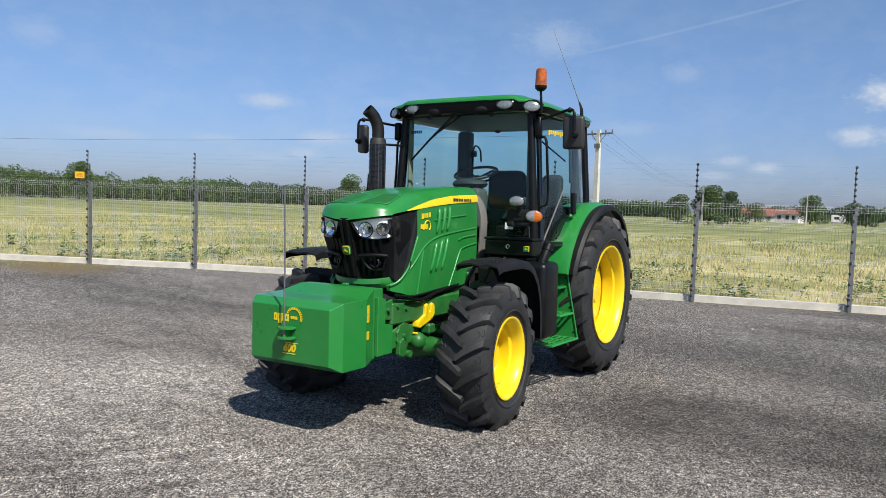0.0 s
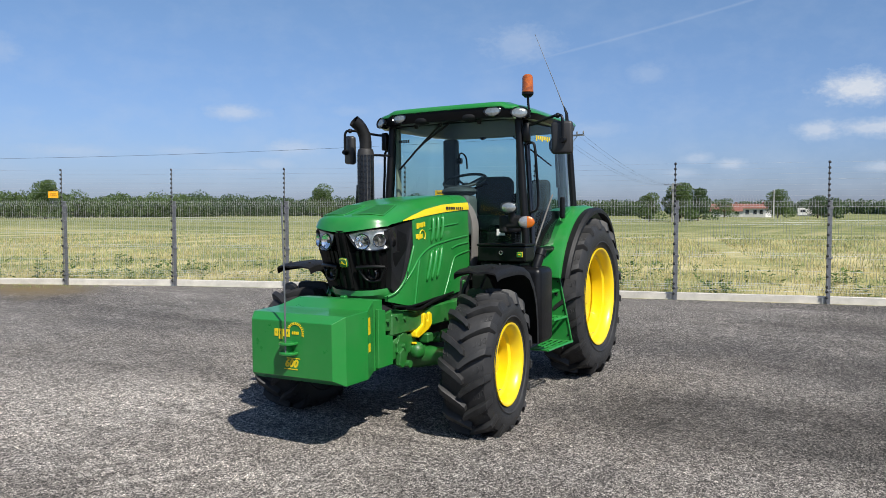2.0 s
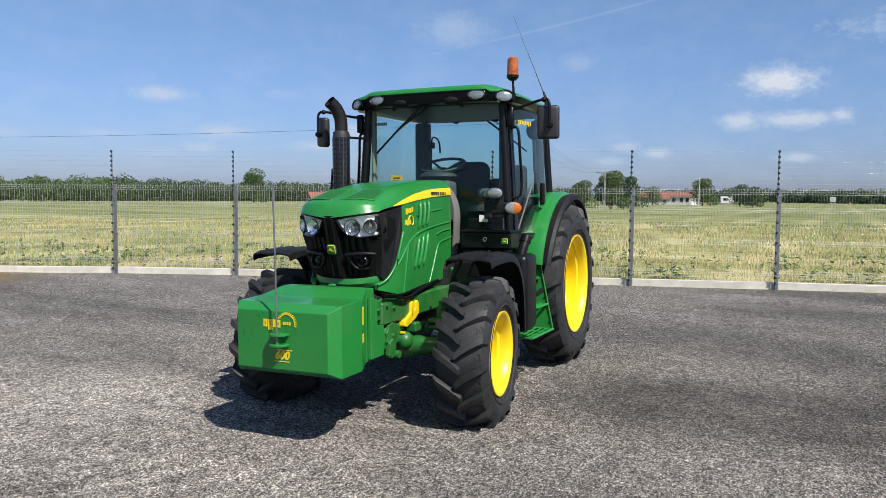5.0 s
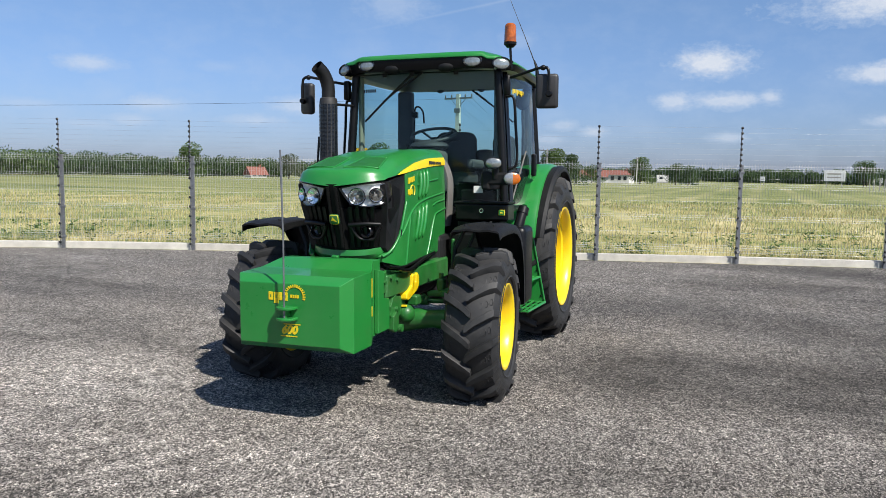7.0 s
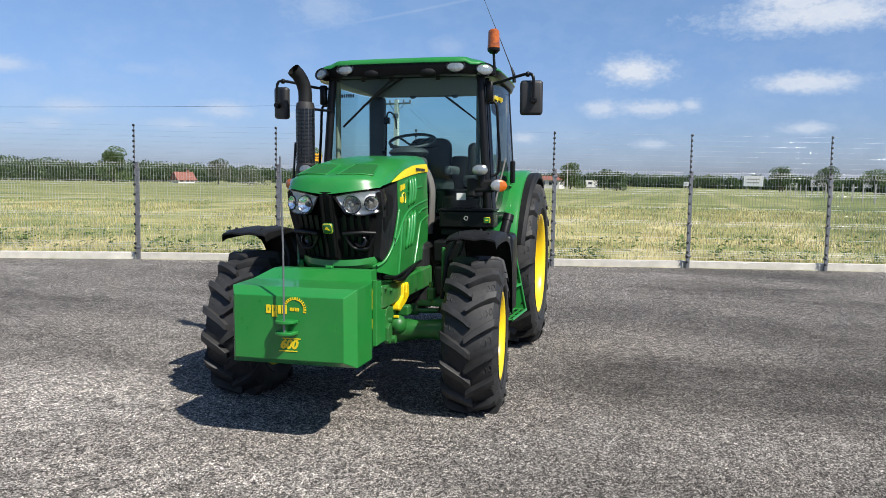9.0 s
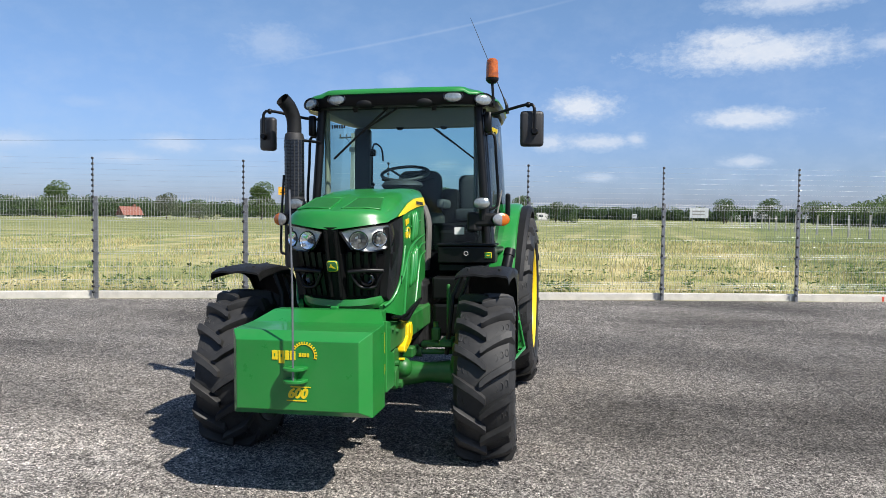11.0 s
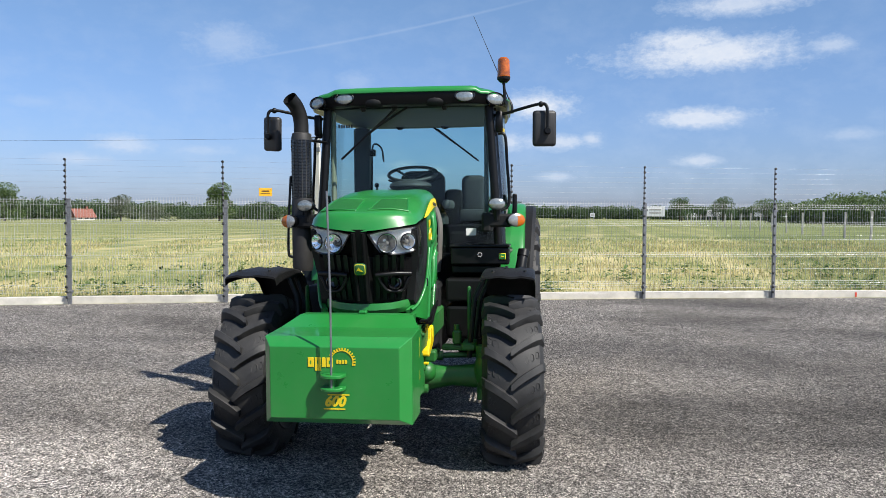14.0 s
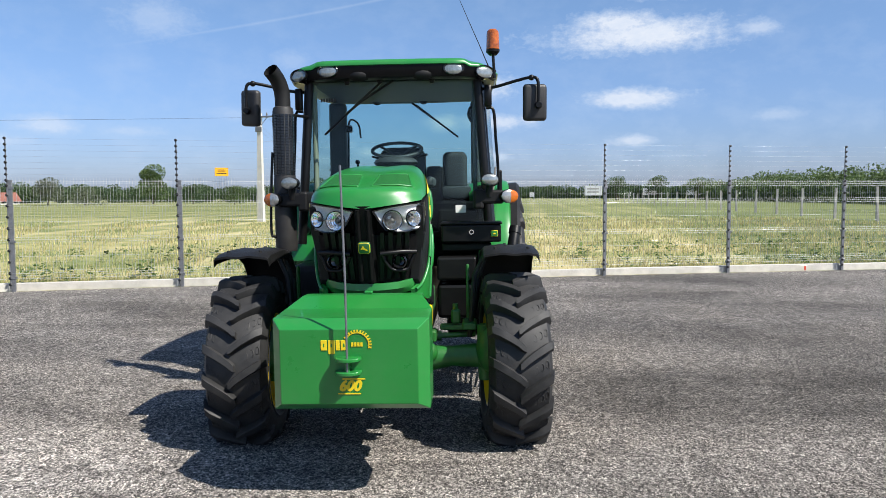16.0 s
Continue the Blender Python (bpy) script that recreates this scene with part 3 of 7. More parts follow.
# ---- ground, kerb and fence ----
POSTS = ((-22.0, 5.6), (-19.8, 6.95), (-17.6, 8.15), (-15.35, 9.33), (-13.2, 10.42), (-10.88, 11.36), (-8.45, 12.2), (-6.03, 12.97), (-3.58, 13.67), (-1.17, 14.45), (1.28, 15.12), (3.66, 15.75),
         (6.1, 16.42), (8.55, 17.1), (11.0, 17.8))
FENCE_Z, YARD_Z = 0.10, -0.04


def build_ground():
    line = [Vector((x, y)) for x, y in POSTS]
    first, last = (line[0] - line[1]).normalized(), (line[-1] - line[-2]).normalized()
    line = [line[0] + first * d for d in (2500, 400, 80, 20, 6)] + line + [line[-1] + last * d for d in (6, 20, 80, 400, 2500)]
    normal = Vector((-0.297, 0.955))
    rows = (-2500, -400, -80, -30, -16, -13, -11, -9, -7.5, -6, -5, -4, -3, -2, -1.2, -0.6, 0.0, 0.12, 0.6, 2, 5, 10, 20, 40, 80, 160, 400, 1000, 3500)
    bm = bmesh.new()
    grid = []
    for d in rows:
        t = min(1, max(0, (d + 5.0) / 4.2))
        z = YARD_Z + (FENCE_Z - YARD_Z) * t * t * (3 - 2 * t)
        grid.append([bm.verts.new((p.x + normal.x * d, p.y + normal.y * d, z)) for p in line])
    for d, A, B in zip(rows, grid, grid[1:]):
        for k in range(len(line) - 1):
            f = bm.faces.new((A[k], A[k + 1], B[k + 1], B[k]))
            f.material_index = 1 if d >= 0 else 0
    ob = part("ground", bm, (GRAVEL, FIELD))
    tagged(ob, "grey gravel yard meeting a dry stubble field", "ground", kind="structure")


build_ground()


def scatter_stones():
    """Loose stones lying on the gravel, over the stretch of the yard before the tractor."""
    rng = np.random.default_rng(21)
    n = 400000
    r, az = np.exp(rng.uniform(math.log(2.8), math.log(13.0), n)), np.radians(rng.uniform(-72, 30, n))
    x, y = -1.3 + r * np.sin(az), r * np.cos(az)
    s = (0.0030 + 0.0050 * rng.random(n) ** 1.8) * np.clip(0.85 + 0.02 * r, 0, 1.1)
    keep = (y > 1.0) & (y < 11.4 + 0.3 * (x + 10))
    x, y, s = x[keep], y[keep], s[keep]
    n = len(x)
    base = np.array([(1, 0, 0), (0, 1, 0), (-1, 0, 0), (0, -1, 0), (0, 0, 1)], float)
    pts = base[None] * (0.7 + 0.6 * rng.random((n, 5, 1))) + rng.normal(0, 0.2, (n, 5, 3))
    pts *= s[:, None, None] * np.stack([rng.uniform(0.85, 1.4, n), rng.uniform(0.75, 1.2, n), rng.uniform(0.6, 1.05, n)], 1)[:, None, :]
    a = rng.uniform(0, 6.283, n)
    c, d = np.cos(a)[:, None], np.sin(a)[:, None]
    px, py = pts[..., 0] * c - pts[..., 1] * d, pts[..., 0] * d + pts[..., 1] * c
    t = np.clip((-0.297 * (x + 8.45) + 0.955 * (y - 12.2) + 5.0) / 4.2, 0, 1)
    z = YARD_Z + (FENCE_Z - YARD_Z) * t * t * (3 - 2 * t)
    v = np.stack([px + x[:, None], py + y[:, None], pts[..., 2] + z[:, None]], 2).reshape(-1, 3)
    f = np.array([(0, 1, 4), (1, 2, 4), (2, 3, 4), (3, 0, 4)])
    f = (f[None] + 5 * np.arange(n)[:, None, None]).reshape(-1)
    me = bpy.data.meshes.new("loose_stones")
    me.vertices.add(len(v))
    me.vertices.foreach_set("co", v.reshape(-1))
    me.loops.add(len(f))
    me.loops.foreach_set("vertex_index", f)
    me.polygons.add(len(f) // 3)
    me.polygons.foreach_set("loop_start", np.arange(0, len(f), 3))
    me.update()
    me.materials.append(STONE)
    tagged(new("loose_stones", me), "loose grey stones lying over the gravel yard", "gravel", kind="stuff")


scatter_stones()


def build_kerb():
    kerb = thing("kerb", pose(0, 0, 0), "pale concrete kerb strip along the foot of the fence", "kerb", kind="structure")
    for a, b in zip(POSTS, POSTS[1:]):
        a, b = Vector((*a, 0)), Vector((*b, 0))
        d = b - a
        bm = box((0.004, 0.035, 0.0), (d.length - 0.004, 0.16, FENCE_Z + random.uniform(0.12, 0.135)), 0.008, 1)
        ob = part("kerb_stone", bm, CONCRETE, kerb)
        ob.matrix_basis = Matrix.Translation(a) @ pose(0, 0, 0, 0, 0, math.degrees(math.atan2(d.y, d.x)))
        if a.x > 1 and a.x < 2:
            part("paint_mark", box((1.66, 0.030, FENCE_Z + 0.01), (1.70, 0.034, FENCE_Z + 0.10)), RED_PAINT, ob, "small red paint mark")


build_kerb()


def panel_mesh(width):
    """A welded mesh panel: upright wires, paired cross wires, and folds."""
    verts, faces = [], []

    def prism(pts, r, n=3):
        base = len(verts)
        for i, p in enumerate(pts):
            q = pts[min(i + 1, len(pts) - 1)] - pts[max(i - 1, 0)]
            q.normalize()
            u = q.orthogonal().normalized() if abs(q.z) > 0.5 else Vector((0, 0, 1))
            w = q.cross(u)
            verts.extend(tuple(p + (u * math.cos(2 * math.pi * k / n) + w * math.sin(2 * math.pi * k / n)) * r) for k in range(n))
        for i in range(len(pts) - 1):
            for k in range(n):
                a, b = base + i * n + k, base + i * n + (k + 1) % n
                faces.append((a, b, b + n, a + n))

    fold = ((0.0, 0), (0.08, 0), (0.12, -0.03), (0.16, 0), (0.62, 0), (0.66, -0.03), (0.70, 0), (1.20, 0), (1.24, -0.03), (1.28, 0), (1.52, 0), (1.56, -0.03), (1.60, 0), (1.635, -0.004), (1.66, -0.03))
    count = int(width / 0.05)
    for i in range(count + 1):
        x = i * width / count
        prism([Vector((x, y, z)) for z, y in fold], 0.0024)
    for z in (0.03, 0.08, 0.12, 0.16, 0.39, 0.62, 0.66, 0.70, 0.95, 1.20, 1.24, 1.28, 1.52, 1.56, 1.60):
        y = -0.03 if z in (0.12, 0.66, 1.24, 1.56) else 0
        prism([Vector((0, y, z)), Vector((width, y, z))], 0.0019)
    me = bpy.data.meshes.new("wire_mesh")
    me.from_pydata(verts, [], faces)
    me.materials.append(WIRE)
    return me


def build_fence():
    fence = thing("fence", pose(0, 0, 0), "galvanised wire mesh fence topped with electric wires and black insulators", "fence", kind="structure")
    # one fence post with its slimmer top rod, and one insulator, shared by all
    bm = box((-0.03, -0.02, -0.15), (0.03, 0.02, 1.78), 0.004, 1)
    bm_box(bm, (-0.033, -0.023, 1.775), (0.033, 0.023, 1.795), 0.003, 1)
    for z in (0.22, 0.80, 1.66):
        bm_box(bm, (-0.05, -0.028, z - 0.02), (0.05, 0.028, z + 0.02), 0.004, 1)
    post = part("post", bm, GALV)
    post_me = post.data
    bpy.data.objects.remove(post)
    rodm = part("rod", bm_rod(rod((-0.035, -0.035, 0.05), (-0.035, -0.035, 2.46), 0.010, 8), (-0.035, -0.035, 1.5), (0.0, -0.02, 1.5), 0.006, 6), GALV)
    rod_me = rodm.data
    bpy.data.objects.remove(rodm)
    ins = lathe(((-0.030, 0.004), (-0.030, 0.012), (-0.012, 0.016), (-0.006, 0.025), (0.004, 0.025), (0.010, 0.014), (0.030, 0.011), (0.030, 0.003)), 10, "Z")
    ins = part("insulator", ins, INSULATOR)
    ins_me = ins.data
    bpy.data.objects.remove(ins)
    heights = [2.45 - 0.095 * i for i in range(8)] + [1.70, 1.55, 1.38, 1.20, 1.02, 0.84, 0.66, 0.48, 0.30, 0.22, 0.12]
    mesh_cache = {}
    tops = []
    for i, (x, y) in enumerate(POSTS):
        a, b = POSTS[max(i - 1, 0)], POSTS[min(i + 1, len(POSTS) - 1)]
        turn = math.degrees(math.atan2(b[1] - a[1], b[0] - a[0]))
        lean = random.uniform(-0.5, 0.5)
        m = pose(x, y, FENCE_Z, random.uniform(-0.4, 0.4), lean, turn)
        share("post", post_me, fence, m)
        share("top_rod", rod_me, fence, m)
        for z in heights:
            share("insulator", ins_me, fence, m @ pose(-0.035, -0.06, z, 70))
        tops.append(m)
        if i + 1 < len(POSTS):
            d = Vector((POSTS[i + 1][0] - x, POSTS[i + 1][1] - y))
            w = round(d.length - 0.07, 2)
            if w not in mesh_cache:
                mesh_cache[w] = panel_mesh(w)
            share("mesh_panel", mesh_cache[w], fence, pose(x, y, FENCE_Z + 0.17, 0, 0, math.degrees(math.atan2(d.y, d.x))) @ pose(0.035, 0.02, 0))
    for z in heights:
        bm = bmesh.new()
        pts = []
        for i, m in enumerate(tops):
            p = m @ Vector((-0.035, -0.075, z))
            if pts:
                mid = (pts[-1] + p) / 2
                pts.append(mid - Vector((0, 0, 0.006)))
            pts.append(p)
        bm_tube(bm, pts, 0.0007, 6)
        part("electric_wire", bm, STEEL_WIRE, fence, "", True, 90)


build_fence()


def warning_sign(x, y, turn):
    s = thing("warning_sign", pose(x, y, FENCE_Z, 0, 0, turn), "orange-yellow warning plate fixed above the fence mesh", "sign", "warning signs")
    part("plate", box((-0.11, -0.045, 1.86), (0.11, -0.041, 2.0), 0.0015, 1), SIGN_ORANGE, s)
    for k, (w, z) in enumerate(((0.13, 1.945), (0.16, 1.905), (0.12, 1.965))):
        part("print_bar", box((-w / 2, -0.0475, z - (0.006 if k < 2 else 0.003)), (w / 2, -0.0455, z + (0.006 if k < 2 else 0.003))), SIGN_BLACK, s)
    for q in (-0.09, 0.09):
        part("bolt", lathe(((-0.05, 0.006), (-0.046, 0.006), (-0.046, 0.001)), 8, "Y", (q, 0, 1.985)), GALV, s)
    bm = bmesh.new()
    for q in (-0.08, -0.04, 0.0, 0.04, 0.08):
        bm_rod(bm, (q, -0.036, 1.60), (q, -0.036, 1.87), 0.002, 5)
    for z in (1.62, 1.68, 1.74):
        bm_rod(bm, (-0.1, -0.036, z), (0.1, -0.036, z), 0.002, 5)
    part("wire_bracket", bm, GALV, s)


warning_sign(-7.80, 12.41, 17.8)
warning_sign(-15.55, 9.22, 27.5)


# ---- the tractor ----
TRACTOR = pose(-3.770, 5.1, 0.0, 0, -0.7, 3.2)
tractor = thing("tractor", TRACTOR, "green row-crop tractor with yellow wheel rims and glazed cab on gravel", "tractor")


def tyre_mesh(R, w, rim, lugs, lug_h, flat):
    """The tyre, pressed flat at a depth below its hub. Carcass of revolution, with raised chevron lugs and raised sidewall rings."""
    h = w / 2
    c = R - lug_h
    prof = [(-h * 0.72, rim - 0.012), (-h * 0.86, rim + 0.02), (-h * 0.98, rim + (c - rim) * 0.35), (-h, rim + (c - rim) * 0.58), (-h * 0.94, c - 0.06), (-h * 0.84, c - 0.022),
            (-h * 0.5, c - 0.006), (0, c), (h * 0.5, c - 0.006), (h * 0.84, c - 0.022), (h * 0.94, c - 0.06), (h, rim + (c - rim) * 0.58), (h * 0.98, rim + (c - rim) * 0.35), (h * 0.86, rim + 0.02), (h * 0.72, rim - 0.012)]
    bm = bm_lathe(bmesh.new(), prof, 72, "X")
    for s in (-1, 1):
        bm_lathe(bm, [(s * (h * 0.955), rim + (c - rim) * 0.22), (s * (h * 0.99 + 0.004), rim + (c - rim) * 0.27), (s * (h * 0.985), rim + (c - rim) * 0.31)], 72, "X")
    step = 2 * math.pi / lugs
    k = (w / 0.40) * 0.562 / R
    for s in (-1, 1):
        for i in range(lugs):
            a0 = radians(2.4) + step * (i + (0.0 if s > 0 else 0.5))
            sections = []
            for q in (-0.10, -0.02, 0.12, 0.30, 0.52, 0.74, 0.93, 1.03):
                x = s * h * q
                ang = a0 - (0.10 * q + 0.14 * q ** 0.75 if q > 0 else 0.22 * q) * k
                base = c - 0.02 - (0.05 if q > 0.9 else 0)
                top = R - 0.010 * q * q - (0.016 if q > 0.9 else 0) - (0.07 if q > 1 else 0)
                wid = (0.0235 + 0.004 * max(0, q)) * (0.75 if q < -0.05 else 1.0)
                sect = []
                for dr, dw in ((base, wid * 1.45), (top - 0.004, wid * 1.06), (top, wid * 0.93), (top, -wid * 0.93), (top - 0.004, -wid * 1.06), (base, -wid * 1.45)):
                    t = ang + dw / R
                    sect.append((x, dr * math.cos(t), dr * math.sin(t)))
                sections.append(sect)
            bm_loft(bm, sections, True, True)
            # low oval rings cast into the carcass between the lugs
            for qx, da in ((0.42, 0.5), (0.60, 0.5), (0.77, 0.5)):
                mid = a0 - (0.10 * qx + 0.14 * qx ** 0.75) * k + step * da
                rr = c - 0.0055 - 0.040 * max(0.0, qx - 0.5) - 0.0025
                ring = []
                for n in range(12):
                    u = 2 * math.pi * n / 12
                    t = mid + 0.026 * math.sin(u) / R
                    ring.append((s * h * qx + 0.012 * math.cos(u), rr * math.cos(t), rr * math.sin(t)))
                bm_tube(bm, ring, 0.0038, 5, True)
    for v in bm.verts:
        d = -v.co.z - flat
        if v.co.z < -0.4 * R:
            v.co.x *= 1 + 0.07 * min(1.0, (-v.co.z - 0.4 * R) / (0.45 * R)) * min(1.0, max(0.0, (R - 0.02 - math.hypot(v.co.y, v.co.z)) / 0.05))
        if d > 0:
            v.co.z = -flat - 0.12 * d
    return bm


def build_wheel(name, x, y, z, R, w, rim_r, lugs, lug_h, turn):
    """The wheel: hub disc, with rim and tyre under it. +x of the wheel is its outer side."""
    s = 1 if x > 0 else -1
    h = w / 2
    hub = lathe(((-0.06, 0.0001), (-0.06, 0.10), (0.075 - 0.03, 0.10), (0.075 - 0.015, 0.085), (0.06, 0.0001)), 24, "X")
    for k in range(8):
        t = 2 * math.pi * k / 8
        c = Vector((0.0, 0.145 * math.cos(t), 0.145 * math.sin(t)))
        bm_rod(hub, c + Vector((-0.05, 0, 0)), c + Vector((0.012, 0, 0)), 0.014, 6)
    wheel = part(name, hub, YELLOW, tractor, "yellow wheel with a black lugged tyre", True)
    wheel.matrix_basis = pose(x, y, z, 0, 0, turn) @ Matrix.Diagonal((s, 1, 1, 1))
    o = h * 0.88
    prof = ((o, rim_r - 0.012), (o + 0.012, rim_r + 0.004), (o + 0.010, rim_r + 0.014), (o - 0.004, rim_r + 0.012), (o - 0.012, rim_r - 0.006), (o - 0.035, rim_r - 0.020), (o - 0.09, rim_r - 0.028),
            (o - 0.105, rim_r - 0.055), (o - 0.20, rim_r - 0.062), (o - 0.215, rim_r - 0.035), (-o + 0.03, rim_r - 0.02), (-o, rim_r + 0.012), (-o - 0.01, rim_r), (-o + 0.025, rim_r - 0.036),
            (o - 0.222, rim_r - 0.055), (o - 0.215, rim_r - 0.075), (o - 0.10, rim_r - 0.070), (o - 0.085, rim_r - 0.040), (o - 0.03, rim_r - 0.034))
    part("rim", lathe(prof, 72, "X", closed=True), YELLOW, wheel, "", True, 50)
    d = -0.02 if R < 0.7 else -0.03
    disc = ((d - 0.02, rim_r - 0.062), (d + 0.0, rim_r - 0.10), (d + 0.03, rim_r * 0.62), (d + 0.01, 0.19), (d - 0.02, 0.17), (d - 0.02, 0.06), (d - 0.035, 0.06), (d - 0.035, 0.17), (d - 0.005, 0.20), (d + 0.015, rim_r * 0.62), (d - 0.015, rim_r - 0.10), (d - 0.035, rim_r - 0.062))
    part("wheel_disc", lathe(disc, 64, "X", closed=True), YELLOW, wheel, "", True, 40)
    part("tyre", tyre_mesh(R, w, rim_r, lugs, lug_h, z + 0.052), RUBBER, wheel, "black rubber tyre with chevron lugs", True, 32)
    bm = bmesh.new()
    bm_rod(bm, (o - 0.13, 0.0, -(rim_r - 0.075)), (o - 0.07, 0.0, -(rim_r - 0.11)), 0.006, 6)
    part("valve", bm, CHROME, wheel)
    return wheel


FRONT = (0.917, 0.088, 0.474)
REAR = (0.915, 2.48, 0.782)
for s in (1, -1):
    build_wheel("front_wheel", s * FRONT[0], FRONT[1], FRONT[2], 0.60, 0.40, 0.318, 17, 0.046, 4.0)
    build_wheel("rear_wheel", s * REAR[0], REAR[1], REAR[2], 0.84, 0.44, 0.505, 18, 0.050, 0)


# -- bonnet --
def lerp_table(table, v):
    for (a, *p), (b, *q) in zip(table, table[1:]):
        if v <= b:
            t = max(0.0, min(1.0, (v - a) / (b - a)))
            t = t * t * (3 - 2 * t) if len(table) < 3 else t
            return [c + (d - c) * t for c, d in zip(p, q)]
    return list(table[-1][1:])


# along the bonnet: y, half width at the shoulder, shoulder height, crown height, width of the flat crown
HOOD = ((-0.64, 0.340, 1.586, 1.598, 0.24), (-0.62, 0.345, 1.594, 1.640, 0.26), (-0.60, 0.348, 1.600, 1.660, 0.27), (-0.54, 0.353, 1.606, 1.677, 0.28), (-0.42, 0.357, 1.614, 1.702, 0.30), (-0.20, 0.354, 1.642, 1.757, 0.31), (0.10, 0.339, 1.672, 1.806, 0.30),
        (0.45, 0.312, 1.697, 1.836, 0.28), (0.80, 0.285, 1.714, 1.852, 0.26), (1.06, 0.265, 1.722, 1.857, 0.24))


def hood_at(y):
    return lerp_table(HOOD, y)


def nose_y(x, z):
    """The face of the nose, bowed to the sides and raked back towards the bottom."""
    return -0.632 + 0.13 * (abs(x) / 0.352) ** 2.3 + 0.9 * max(0.0, abs(x) - 0.30) + (1.56 - z) * 0.28


def build_hood():
    bm = bmesh.new()
    secs = []
    xs = [-1, -0.97, -0.9, -0.8, -0.66, -0.45, -0.22, 0, 0.22, 0.45, 0.66, 0.8, 0.9, 0.97, 1]
    ys = [-0.64, -0.63, -0.62, -0.60, -0.58, -0.54, -0.48, -0.42, -0.32, -0.2, -0.05, 0.1, 0.28, 0.45, 0.6, 0.72, 0.84, 0.95, 1.04]
    for y in ys:
        w, zs, zc, fl = hood_at(y)
        row = []
        for q in xs:
            x = w * q
            e = max(0.0, (abs(x) - fl * 0.55) / (w - fl * 0.55))
            z = zc - (zc - zs) * (1 - math.sqrt(max(0.0, 1 - min(1.0, e) ** 2.4)))
            z += -0.006 * math.cos(min(1.0, abs(x) / 0.11) * math.pi) * (1 if y > -0.5 else 0) * 0.6 - 0.006 * (1 - abs(x) / w)
            # the front edge follows the bow of the nose
            yy = y + (max(0.0, nose_y(x, 1.56) + 0.632) * max(0.0, 1 - (y + 0.64) / 0.5))
            row.append((x, yy, z))
        secs.append(row)
    lip = [(x, y - 0.012, 1.538 + 0.047 * (abs(x) / 0.34) ** 1.3) for x, y, z in secs[0]]
    under = [(x * 0.97, y + 0.05, z - 0.002) for x, y, z in lip]
    bm_loft(bm, [under, lip] + secs)
    ob = part("bonnet", bm, GREEN, tractor, "glossy green bonnet", True, 40)
    # the two inset panels of the bonnet top
    for s in (-1, 1):
        bm = bmesh.new()
        rows = []
        for y in (-0.535, -0.525, -0.47, -0.38, -0.29, -0.235, -0.225):
            w, zs, zc, fl = hood_at(y)
            row = []
            for k, q in enumerate((0.0, 0.03, 0.33, 0.66, 0.97, 1.0)):
                x0, x1 = 0.040 + 0.05 * (y + 0.535), 0.285 - 0.14 * (y + 0.535)
                x = x0 + (x1 - x0) * q
                e = max(0.0, (abs(x) - fl * 0.55) / (w - fl * 0.55))
                z = zc - (zc - zs) * (1 - math.sqrt(max(0.0, 1 - min(1.0, e) ** 2.4)))
                z += -0.0036 * math.cos(min(1.0, abs(x) / 0.11) * math.pi) - 0.006 * (1 - abs(x) / w)
                yy = y + (max(0.0, nose_y(x, 1.56) + 0.632) * max(0.0, 1 - (y + 0.64) / 0.5))
                edge = k in (0, 5) or y in (-0.535, -0.225)
                row.append((s * x, yy, z + (-0.003 if edge else 0.0045)))
            rows.append(row)
        bm_loft(bm, rows)
        pan = part("air_intake_panel", bm, MESH_GREEN, ob, "green panel with fine mesh", False)
        edge = rows[0] + [r[-1] for r in rows[1:]] + list(reversed(rows[-1][:-1])) + [r[0] for r in reversed(rows[1:-1])]
        part("panel_rim", tube([(x, y, z + 0.005) for x, y, z in edge], 0.0055, 6, True), GREEN, pan, "", True, 80)
    return ob


build_hood()


def side_x(y, z):
    """Half width of the bonnet's flank: slightly bowed, drawn in towards the nose."""
    base = 0.360 + 0.012 * math.sin(max(0.0, min(1.0, (1.7 - z) / 0.8)) * math.pi)
    if y < -0.15:
        base -= (0.12 + 0.85 * max(0.0, min(1.0, (1.42 - z) / 0.32))) * (abs(y + 0.15)) ** 2.0
    return base - 0.084 * max(0.0, y + 0.1)


def flank(poly, s, depth=0.03, lift=0.0):
    return slab([(s * (side_x(y, z) + lift), y, z) for y, z in poly], (-s * depth, 0, 0))


